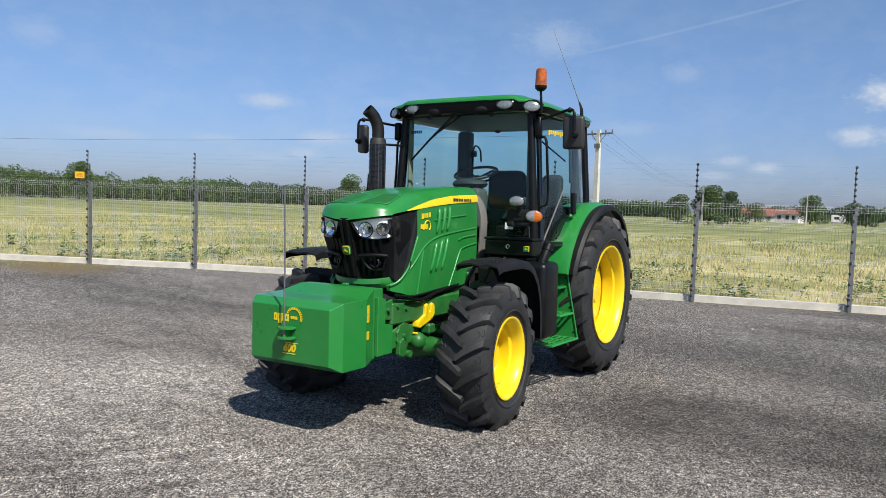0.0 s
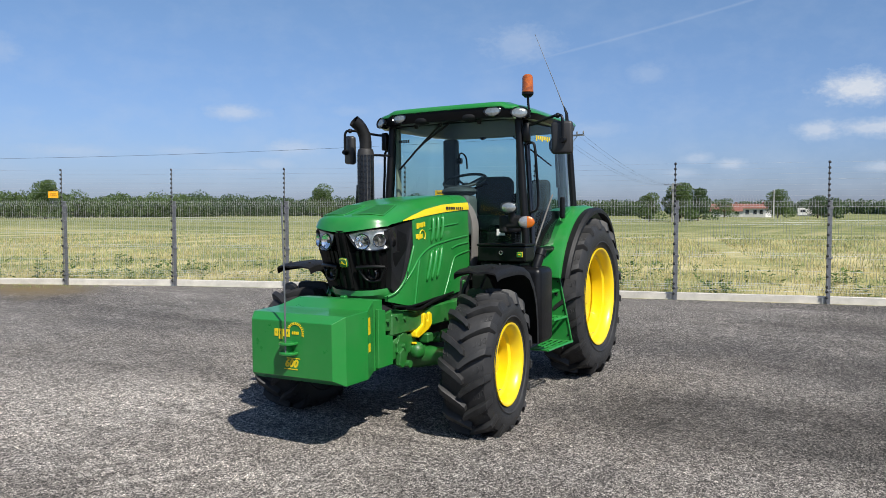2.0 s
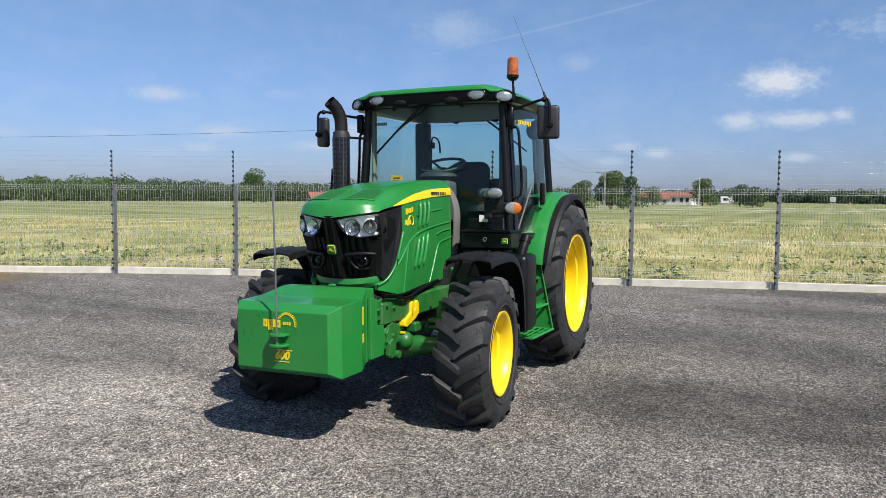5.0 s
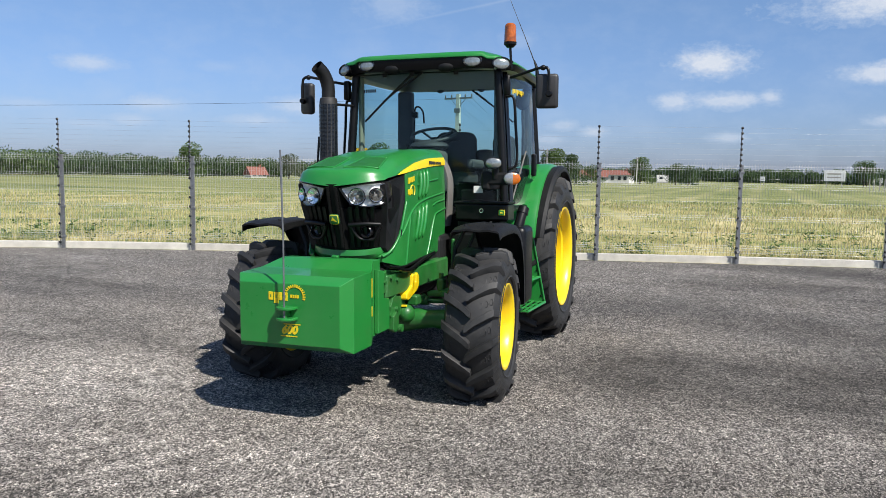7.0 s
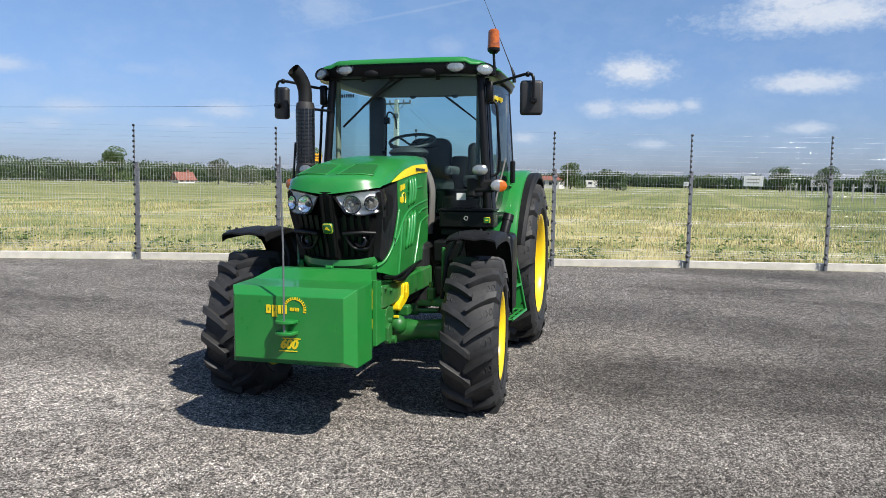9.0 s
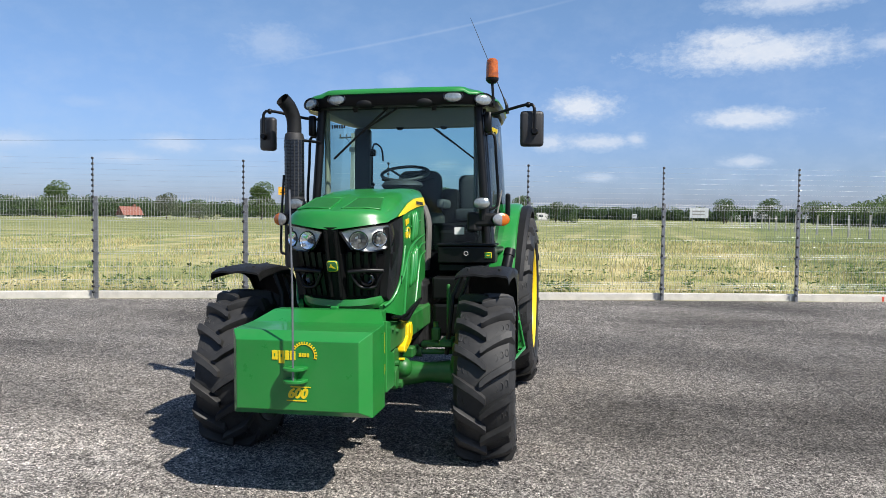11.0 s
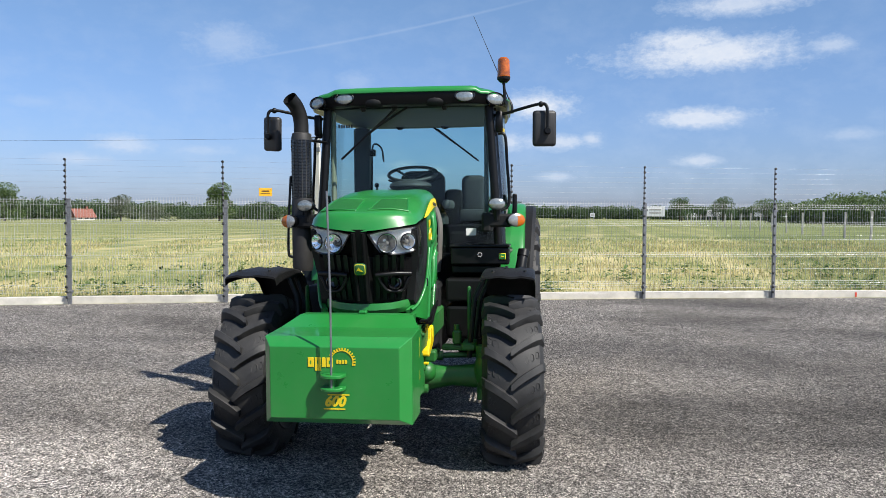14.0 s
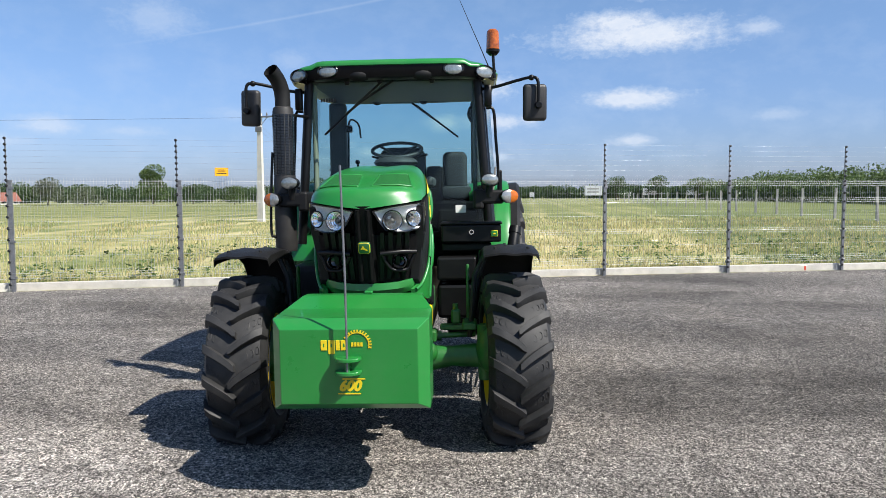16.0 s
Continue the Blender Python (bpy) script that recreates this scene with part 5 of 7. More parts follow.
def build_roof():
    half = ((0.0, 1.035), (0.30, 1.04), (0.50, 1.052), (0.60, 1.064), (0.645, 1.076), (0.70, 1.092), (0.76, 1.115), (0.83, 1.17), (0.875, 1.28), (0.875, 1.60), (0.865, 2.0), (0.845, 2.35), (0.80, 2.62), (0.66, 2.74), (0.35, 2.78), (0.0, 2.79))
    ring = list(half) + [(-x, y) for x, y in half[-2:0:-1]]
    cx, cy = 0.0, 1.9

    def at(f, z, drop=0.0):
        res = []
        for x, y in ring:
            xx, yy = cx + (x - cx) * f, cy + (y - cy) * (1 - (1 - f) * 0.9)
            t = 0.42 * min(1, max(0, (abs(xx) - 0.59) / 0.05)) + 0.58 * min(1, max(0, (abs(xx) - 0.74) / 0.13))
            res.append((xx, yy, z - drop * t * t * (3 - 2 * t)))
        return res

    bm = bm_loft(bmesh.new(), [at(0.84, 2.576), at(0.90, 2.562), at(0.965, 2.575, 0.02), at(0.985, 2.62, 0.03), at(0.985, 2.675, 0.065)], True)
    bm.faces.new([bm.verts.new(p) for p in at(0.84, 2.576)])
    part("roof_visor", bm, VISOR, CAB, "black underside of the roof", True, 40)
    bm = bm_loft(bmesh.new(), [at(0.98, 2.668, 0.065), at(1.0, 2.674, 0.065), at(1.0, 2.692, 0.075), at(0.985, 2.708, 0.08), at(0.94, 2.722, 0.08), at(0.8, 2.735, 0.07), at(0.4, 2.745, 0)], True)
    bm.faces.new([bm.verts.new(p) for p in at(0.4, 2.745)])
    part("roof_cap", bm, GREEN, CAB, "green roof cap", True, 40)
    for x, y, z, yaw in ((0.51, 1.085, 2.632, 6), (-0.51, 1.085, 2.632, -6), (0.755, 1.135, 2.606, 28), (-0.755, 1.135, 2.606, -28)):
        m = pose(x, y, z, -8, 0, yaw) @ Matrix.Diagonal((1.55, 1, 1, 1))
        bm = lathe(((0.05, 0.001), (0.05, 0.05), (-0.010, 0.054), (-0.026, 0.056), (-0.030, 0.052), (-0.020, 0.046)), 28, "Y")
        bmesh.ops.transform(bm, matrix=m, verts=bm.verts)
        lamp_ob = part("roof_lamp", bm, BLACK_GLOSS, CAB, "oval work lamp in the roof edge", True)
        bm = lathe(((-0.019, 0.047), (-0.026, 0.036), (-0.030, 0.018), (-0.031, 0.0005)), 28, "Y")
        bmesh.ops.transform(bm, matrix=m, verts=bm.verts)
        part("lamp_glass", bm, WHITE_LENS, lamp_ob, "whitish lamp glass", True)
    for x in (-0.26, 0.26):
        bm = bmesh.new()
        bm_ball(bm, (x, 1.10, 2.60), (0.105, 0.055, 0.05))
        part("air_recess", bm, BLACK_MATT, CAB, "", True)
    for x in (-0.37, -0.1, 0.33):
        part("visor_lug", lathe(((2.53, 0.001), (2.53, 0.016), (2.575, 0.03)), 10, "Z", (x, 1.16, 0)), BLACK, CAB)
    # beacon on its stalk
    bx, by = 0.832, 1.15
    st = part("beacon", bm_rod(rod((bx + 0.012, by + 0.01, 2.56), (bx, by, 2.76), 0.012, 8), (bx + 0.02, by + 0.01, 2.62), (bx - 0.08, by + 0.08, 2.62), 0.012, 6), BLACK, tractor, "amber beacon on a black stalk")
    part("beacon_base", lathe(((2.745, 0.0005), (2.745, 0.03), (2.77, 0.054), (2.79, 0.056), (2.79, 0.0005)), 24, "Z", (bx, by, 0)), BLACK, st, "", True)
    pr = [(2.788, 0.0530)]
    for k in range(8):
        pr += [(2.795 + k * 0.017, 0.055 - 0.0006 * k), (2.803 + k * 0.017, 0.0535 - 0.0006 * k)]
    pr += [(2.938, 0.046), (2.952, 0.030), (2.957, 0.0005)]
    part("beacon_dome", lathe(pr, 28, "Z", (bx, by, 0)), BEACON, st, "amber ribbed dome", True, 25)
    an = part("antenna", tube([(0.872, 2.122, 2.62), (0.866, 2.122, 2.70), (0.838, 2.125, 2.775)], 0.014, 8, radii=[0.02, 0.016, 0.008]), BLACK, tractor, "thin black whip antenna")
    part("whip", tube([(0.842, 2.124, 2.76), (0.735, 2.137, 3.02), (0.620, 2.151, 3.29), (0.503, 2.166, 3.57)], 0.003, 6, radii=[0.006, 0.004, 0.003, 0.002]), BLACK, an)


build_roof()


def build_mirrors():
    for s in (1, -1):
        arm = tube(curve_points([(s * 0.74, 1.26, 2.49), (s * 0.86, 1.20, 2.50), (s * 1.02, 1.14, 2.535), (s * 1.14, 1.10, 2.555), (s * 1.185, 1.085, 2.535), (s * 1.195, 1.082, 2.46), (s * 1.195, 1.082, 2.33)], 5), 0.013, 8)
        bm_box(arm, (s * 0.79 - 0.03, 1.20, 2.34), (s * 0.79 + 0.03, 1.26, 2.52), 0.01, 1)
        bm_ball(arm, (s * 1.14, 1.10, 2.552), 0.024)
        m = part("mirror", arm, BLACK, tractor, "black wing mirror on a bent arm", True, 50)
        rot = pose(1.168 if s > 0 else -1.172, 1.145, 2.356, 3, 5 if s < 0 else 0, 8 if s > 0 else -32)
        bm = box((-0.098, -0.035, -0.148), (0.098, 0.03, 0.148), 0.028, 3)
        bmesh.ops.transform(bm, matrix=rot, verts=bm.verts)
        part("shell", bm, MIRROR_BACK, m, "dark grey mirror shell", True, 50)
        bm = box((-0.080, 0.0301, -0.132), (0.080, 0.033, 0.132), 0.001, 1)
        bmesh.ops.transform(bm, matrix=rot, verts=bm.verts)
        part("mirror_glass", bm, CHROME, m)
        part("knob", lathe(((-0.075, 0.0005), (-0.075, 0.022), (-0.05, 0.03), (-0.03, 0.03)), 16, "Y", (s * 1.195, 1.135, 2.33)), BLACK, m, "", True)


build_mirrors()


def build_marker_lamps():
    for s in (1, -1):
        arm = box((s * 0.70, 0.86, 1.54), (s * 0.90, 0.96, 1.65), 0.02, 2)
        bm_box(arm, (s * 0.66, 0.86, 1.50), (s * 0.74, 1.24, 1.66), 0.02, 2)
        bm_rod(arm, (s * 0.785, 0.88, 1.60), (s * 0.785, 0.86, 1.72), 0.03, 10)
        br = part("lamp_bracket", arm, BLACK_MATT, tractor, "black lamp bracket beside the bonnet")
        work = lathe(((0.09, 0.02), (0.06, 0.045), (0.0, 0.05), (-0.008, 0.046)), 24, "Y")
        glass = lathe(((-0.006, 0.046), (-0.016, 0.034), (-0.022, 0.016), (-0.023, 0.0005)), 24, "Y")
        m = pose(s * 0.788, 0.805, 1.728, 0, 0, s * 10) @ Matrix.Diagonal((1.45, 1, 1, 1))
        for name, b, mat in (("work_lamp", work, BLACK), ("work_lamp_glass", glass, WHITE_LENS)):
            bmesh.ops.transform(b, matrix=m, verts=b.verts)
            part(name, b, mat, br, "oval work lamp" if name == "work_lamp" else "", True)
        m = pose(s * 0.945, 0.835, 1.598, 0, 0, s * 22) @ Matrix.Diagonal((1.38, 1.1, 0.98, 1))
        shell = lathe(((0.09, 0.02), (0.06, 0.05), (0.02, 0.056), (0.004, 0.054)), 24, "Y")
        bmesh.ops.transform(shell, matrix=m, verts=shell.verts)
        part("indicator", shell, BLACK, br, "indicator lamp, half white and half amber", True)
        for a, b, mat, name in ((-1, 0.05, CLEAR_LAMP, "side_light_glass"), (0.05, 1, AMBER, "indicator_glass")):
            rows = []
            for k in range(9):
                q = (a + (b - a) * k / 8) * s
                hgt = math.sqrt(max(0.0001, 1 - q * q)) * 0.053
                rows.append([(q * 0.053, -0.017 * math.sqrt(max(0, 1 - q * q * 0.97 - (v * 0.97) ** 2 * (1 - q * q))) + 0.004, v * hgt) for v in (-1, -0.8, -0.5, 0, 0.5, 0.8, 1)])
            g = bm_loft(bmesh.new(), rows)
            bmesh.ops.transform(g, matrix=m, verts=g.verts)
            part(name, g, mat, br, "", True, 80)


build_marker_lamps()


def build_interior():
    # dash and steering
    bm = box((-0.17, 1.24, 1.45), (0.17, 1.46, 1.86), 0.05, 3)
    col = part("steering_column", bm, GREY_TRIM, CAB, "grey steering console", True)
    bm = bmesh.new()
    bm_ball(bm, (0, 1.37, 1.90), (0.19, 0.15, 0.060))
    part("dash_hood", bm, DARK_TRIM, col, "", True)
    m = pose(0.0, 1.49, 2.015, 20)
    ring = [m @ Vector((0.215 * math.cos(2 * math.pi * k / 28), 0.215 * math.sin(2 * math.pi * k / 28), 0)) for k in range(28)]
    bm = bm_tube(bmesh.new(), ring, 0.015, 8, True)
    for a in (0.6, 2.54, 4.71):
        bm_tube(bm, [m @ Vector((0.03 * math.cos(a), 0.03 * math.sin(a), -0.05)), m @ Vector((0.19 * math.cos(a), 0.19 * math.sin(a), 0))], 0.012, 6)
    bm_rod(bm, m @ Vector((0, 0, -0.2)), m @ Vector((0, 0, -0.03)), 0.03, 10)
    part("steering_wheel", bm, DARK_TRIM, col, "dark grey steering wheel", True)
    part("lever", bm_tube(bm_tube(bmesh.new(), [(0.12, 1.44, 1.93), (0.26, 1.50, 1.97)], 0.012, 6), [(-0.12, 1.44, 1.93), (-0.22, 1.50, 1.96)], 0.01, 6), BLACK, col)
    # driver's seat
    seat = part("driver_seat", box((-0.24, 1.90, 1.50), (0.24, 2.36, 1.66), 0.05, 3), SEAT_CLOTH, CAB, "dark cloth driver's seat", True)
    part("seat_back", box((-0.25, 2.20, 1.62), (0.20, 2.36, 2.085), 0.10, 4), SEAT_CLOTH, seat, "", True)
    part("seat_base", box((-0.17, 2.0, 1.29), (0.17, 2.30, 1.50), 0.03, 2), BLACK_MATT, seat)
    part("armrest", box((0.22, 1.85, 1.70), (0.30, 2.25, 1.79), 0.03, 2), GREY_TRIM, seat, "", True)
    bud = part("passenger_seat", box((0.36, 2.10, 1.58), (0.64, 2.42, 1.70), 0.03, 2), SEAT_CLOTH, CAB, "folding passenger seat", True)
    part("seat_back", box((0.36, 2.30, 1.66), (0.60, 2.40, 2.04), 0.06, 4), SEAT_CLOTH, bud, "", True)
    part("seat_console", box((0.20, 2.22, 1.30), (0.37, 2.46, 1.90), 0.04, 2), INSIDE_BLACK, CAB, "", True)
    # side console with levers, corner post monitor arm
    con = part("side_console", box((-0.56, 1.75, 1.30), (-0.26, 2.40, 1.72), 0.05, 2), GREY_TRIM, CAB, "grey side console", True)
    for x, y, h in ((-0.38, 1.85, 0.22), (-0.45, 1.95, 0.14), (-0.33, 2.0, 0.12)):
        part("lever", bm_ball(rod((x, y, 1.70), (x - 0.02, y - 0.03, 1.70 + h), 0.010, 6), (x - 0.02, y - 0.03, 1.71 + h), 0.022), BLACK, con)
    part("monitor_arm", tube(curve_points([(-0.60, 2.50, 1.75), (-0.59, 2.50, 2.10), (-0.585, 2.50, 2.34), (-0.545, 2.49, 2.385), (-0.48, 2.47, 2.33), (-0.46, 2.46, 2.20)], 4), 0.010, 6), BLACK, con)
    part("arm_clamp", box((-0.62, 2.47, 2.26), (-0.55, 2.53, 2.33), 0.01, 1), BLACK, con)
    for s in (1, -1):
        part("wheel_arch_lining", box((s * 0.74 - 0.08, 1.72, 1.28), (s * 0.74 + 0.08, 2.5, 1.70), 0.05, 2), INSIDE_BLACK, CAB, "", True)
    ft = bmesh.new()
    bm_ball(ft, (0.69, 2.30, 2.40), (0.085, 0.04, 0.10))
    bm_rod(ft, (0.69, 2.30, 2.30), (0.70, 2.32, 1.95), 0.018, 8)
    part("headrest", ft, SEAT_CLOTH, CAB, "", True)
    # side lower trim by the door and the seat frame tubes
    part("door_strut", tube([(0.80, 1.40, 1.36), (0.86, 1.72, 1.86)], 0.008, 6), GREY_TRIM, CAB, "", True)


build_interior()


# -- mudguards, tank, steps, toolbox --
def build_front_guards():
    prof = ((-0.13, 1.215), (-0.05, 1.235), (0.12, 1.243), (0.30, 1.245), (0.45, 1.225), (0.57, 1.17), (0.67, 1.06), (0.73, 0.92), (0.76, 0.75), (0.77, 0.55))
    for s in (1, -1):
        rows = []
        for k, (y, z) in enumerate(prof):
            a, b = prof[max(k - 1, 0)], prof[min(k + 1, len(prof) - 1)]
            d = Vector((0, b[0] - a[0], b[1] - a[1])).normalized()
            n = Vector((0, -d.z, d.y))
            c = Vector((0, y, z))
            row = []
            for x, off in ((0.715, -0.05), (0.72, -0.01), (0.735, 0.0), (0.85, 0.014), (0.93, 0.004), (1.0, 0.012), (1.075, 0.0), (1.088, -0.014), (1.092, -0.055)):
                row.append(c + n * off + Vector((s * x, 0, 0)))
            rows.append(row)
        bm = bm_loft(bmesh.new(), rows)
        bm = thicken(bm, (0, 0, -0.014))
        g = part("front_mudguard", bm, BLACK_MATT, tractor, "black plastic front mudguard", True, 45)
        part("guard_stay", bm_tube(bm_tube(bmesh.new(), [(s * 0.62, 0.12, 0.62), (s * 0.66, 0.16, 1.05), (s * 0.74, 0.18, 1.215), (s * 1.0, 0.18, 1.222)], 0.018, 8), [(s * 0.64, 0.30, 0.62), (s * 0.68, 0.40, 1.0), (s * 0.76, 0.42, 1.2), (s * 1.0, 0.42, 1.208)], 0.016, 8), DARK_IRON, g, "", True)
        for x, y in ((0.80, -0.02), (1.02, -0.02), (0.88, 0.18), (0.88, 0.40)):
            part("bolt", lathe(((1.236, 0.012), (1.257, 0.011), (1.258, 0.0005)), 8, "Z", (s * x, y, 0)), DARK_IRON, g)


build_front_guards()


def build_underbody():
    # dark engine and gearbox mass
    bm = box((-0.27, -0.30, 0.62), (0.27, 1.20, 1.05), 0.03, 1)
    bm_box(bm, (-0.32, 0.80, 0.50), (0.32, 2.80, 1.10), 0.05, 2)
    bm_box(bm, (-0.235, 0.0, 0.95), (0.235, 1.02, 1.60), 0.02, 1)
    part("gearbox", bm, DARK_IRON, tractor, "dark engine and gearbox casing")
    part("chassis_rail", box((0.20, -0.45, 0.72), (0.34, 0.95, 0.90), 0.015, 1), CAST_GREEN, tractor)
    part("chassis_rail", box((-0.34, -0.45, 0.72), (-0.20, 0.95, 0.90), 0.015, 1), CAST_GREEN, tractor)
    # front axle
    bm = bm_tube(bmesh.new(), [(-0.72, 0.09, 0.50), (-0.5, 0.09, 0.495), (-0.25, 0.09, 0.475), (0.25, 0.09, 0.475), (0.5, 0.09, 0.495), (0.72, 0.09, 0.50)], 0.1, 12, radii=[0.09, 0.07, 0.10, 0.10, 0.07, 0.09])
    ax = part("front_axle", bm, CAST_GREEN, tractor, "green cast front axle", True)
    for s in (1, -1):
        bm = bm_rod(bmesh.new(), (s * 0.73, 0.06, 0.34), (s * 0.72, 0.06, 0.72), 0.05, 14)
        bm_ball(bm, (s * 0.76, 0.05, 0.55), (0.10, 0.15, 0.16))
        bm_box(bm, (s * 0.62 - 0.05, 0.06, 0.68), (s * 0.62 + 0.05, 0.28, 0.73), 0.01, 1)
        part("steering_knuckle", bm, CAST_GREEN, ax, "", True, 40)
        bm = bm_rod(bmesh.new(), (s * 0.30, 0.20, 0.615), (s * 0.66, 0.24, 0.62), 0.020, 10)
        bm_rod(bm, (s * 0.20, 0.20, 0.615), (s * 0.42, 0.21, 0.616), 0.036, 12)
        part("steering_ram", bm, CAST_GREEN, ax, "", True, 40)
        part("ram_rod", rod((s * 0.42, 0.215, 0.617), (s * 0.55, 0.23, 0.62), 0.014, 10), CHROME, ax)
        bm = bm_box(bmesh.new(), (s * 0.52 - 0.03, 0.20, 0.70), (s * 0.52 + 0.035, 0.27, 0.80), 0.012, 1)
        bm_rod(bm, (s * 0.52, 0.235, 0.78), (s * 0.52, 0.235, 0.84), 0.02, 8)
        bm_box(bm, (s * 0.50 - 0.09, 0.20, 0.655), (s * 0.50 + 0.10, 0.30, 0.69), 0.008, 1)
        bm_box(bm, (s * 0.61 - 0.012, 0.24, 0.68), (s * 0.61 + 0.012, 0.28, 1.12), 0.008, 1)
        part("axle_bracket", bm, CAST_GREEN, ax, "", False)
    # black boxes behind the front wheels: tank and battery case
    bm = box((0.36, 0.92, 0.62), (0.66, 1.30, 0.90), 0.03, 2)
    bm_box(bm, (0.36, 0.90, 0.93), (0.68, 1.30, 1.12), 0.02, 2)
    part("battery_case", bm, BLACK, tractor, "black plastic battery case")
    bm = box((0.70, 0.86, 0.50), (1.062, 1.20, 1.19), 0.055, 3)
    bm_box(bm, (0.42, 1.22, 0.42), (0.86, 1.62, 1.05), 0.05, 2)
    part("fuel_tank", bm, BLACK, tractor, "black plastic fuel tank", True)
    part("fuel_tank", box((-0.88, 1.0, 0.42), (-0.42, 1.9, 1.05), 0.06, 3), BLACK_MATT, tractor, "black plastic fuel tank", True)
    part("air_duct", tube([(0.965, 0.985, 1.16), (0.972, 0.998, 1.20), (0.988, 1.040, 1.29), (0.989, 1.042, 1.292), (0.998, 1.066, 1.345)], 0.05, 16, radii=[0.045, 0.045, 0.043, 0.050, 0.048]), BLACK, tractor, "black filler pipe", True)
    # toolbox
    tb = part("toolbox", box((0.398, 0.965, 1.232), (0.878, 1.20, 1.372), 0.012, 2), BLACK, tractor, "black toolbox with a latch")
    part("lid", box((0.390, 0.955, 1.374), (0.886, 1.21, 1.396), 0.008, 2), BLACK, tb)
    la = lathe(((-0.014, 0.020), (-0.006, 0.020), (-0.006, 0.013), (-0.014, 0.013)), 20, "Y", (0.640, 0.966, 1.315), True)
    part("latch", la, CHROME, tb, "steel ring latch", True)
    bg = part("badge", box((0.795, 0.958, 1.275), (0.852, 0.966, 1.325), 0.003, 1), STICKER_YELLOW, tb)
    part("badge_field", box((0.7985, 0.955, 1.2785), (0.8485, 0.959, 1.3215), 0.002, 1), GREEN, bg)
    part("badge_mark", box((0.810, 0.952, 1.293), (0.836, 0.956, 1.304), 0.002, 1), STICKER_YELLOW, bg)
    part("lower_rail", box((0.40, 1.02, 1.16), (0.80, 1.25, 1.22), 0.01, 1), BLACK_MATT, tractor)


build_underbody()


def build_rear_guards():
    yc, zc = REAR[1], REAR[2]
    for s in (1, -1):
        rows, lip = [], []
        for k in range(19):
            a = radians(163 - k * 7.6)
            r = 0.925 + 0.04 * math.sin(a)
            y, z = yc + r * math.cos(a), zc + r * math.sin(a)
            d = Vector((0, math.cos(a), math.sin(a)))
            c = Vector((0, y, z))
            out = 0.985 + 0.02 * math.sin(a)
            rows.append([Vector((s * 0.62, 0, 0)) + c - d * 0.02, Vector((s * 0.74, 0, 0)) + c, Vector((s * (out - 0.06), 0, 0)) + c + d * 0.012, Vector((s * (out - 0.015), 0, 0)) + c, Vector((s * out, 0, 0)) + c - d * 0.025])
            o2 = out + 0.060 + 0.040 * math.sin(max(0, a))
            lip.append([Vector((s * (out - 0.004), 0, 0)) + c - d * 0.022, Vector((s * (o2 - 0.03), 0, 0)) + c - d * 0.012, Vector((s * o2, 0, 0)) + c - d * 0.035, Vector((s * o2, 0, 0)) + c - d * 0.06])
        g = part("rear_mudguard", thicken(bm_loft(bmesh.new(), rows[:16]), (0, 0, -0.012)), GREEN, tractor, "green rear mudguard with a black rubber lip", True, 40)
        part("rubber_lip", thicken(bm_loft(bmesh.new(), lip), (0, 0, -0.012)), BLACK_MATT, g, "black rubber mudguard lip", True, 40)
        # inner wall between guard and cab
        poly = [(s * 0.86, 1.74, 1.02), (s * 0.90, 1.84, 1.40), (s * 0.90, 2.00, 1.66), (s * 0.88, 2.3, 1.74), (s * 0.86, 2.5, 1.2), (s * 0.86, 1.8, 0.95)]
        part("guard_wall", slab(poly, (-s * 0.02, 0, 0)), GREEN, g)
        # boarding steps: a bolted back plate that widens towards its foot, with punched treads before it
        plate = [(s * 0.80, 1.65, 1.06), (s * 0.957, 1.65, 1.055), (s * 1.086, 1.65, 0.42), (s * 0.80, 1.65, 0.42)]
        st = part("boarding_steps", slab(plate, (0, 0.016, 0), bevel=0.004), GREEN, tractor, "green boarding steps with punched treads")
        for z in (1.0, 0.72, 0.48):
            part("bolt", lathe(((0.002, 0.009), (-0.008, 0.008), (-0.0085, 0.0005)), 8, "Y", (s * (0.93 + 0.2 * (1.055 - z)), 1.65, z)), BLACK, st)
        part("edge_fold", tube([(s * 0.957, 1.645, 1.055), (s * 1.086, 1.645, 0.42)], 0.008, 6), GREEN, st, "", True, 60)
        for z, x0, x1, y0 in ((0.42, 0.86, 1.084, 1.13), (0.66, 0.80, 1.030, 1.42), (0.91, 0.80, 0.940, 1.46)):
            bm = bmesh.new()

            def edge(q, k):
                """A point of the tread: q from its front to the plate, k from the tank to its outer end."""
                return Vector((s * (x0 + (x1 - 0.055 * (1 - q) - x0) * k), y0 + (1.65 - y0) * q, z - 0.012 * (1 - q)))
            for q in (0.0, 0.33, 0.66, 0.98):
                bm_tube(bm, [edge(q, 0.0), edge(q, 1.0)], 0.010, 6)
            for k in (0.0, 0.25, 0.5, 0.75, 1.0):
                bm_tube(bm, [edge(0.0, k), edge(1.0, k)], 0.010 if k < 1 else 0.014, 6)
            part("tread", bm, GREEN, st, "", True, 60)


build_rear_guards()


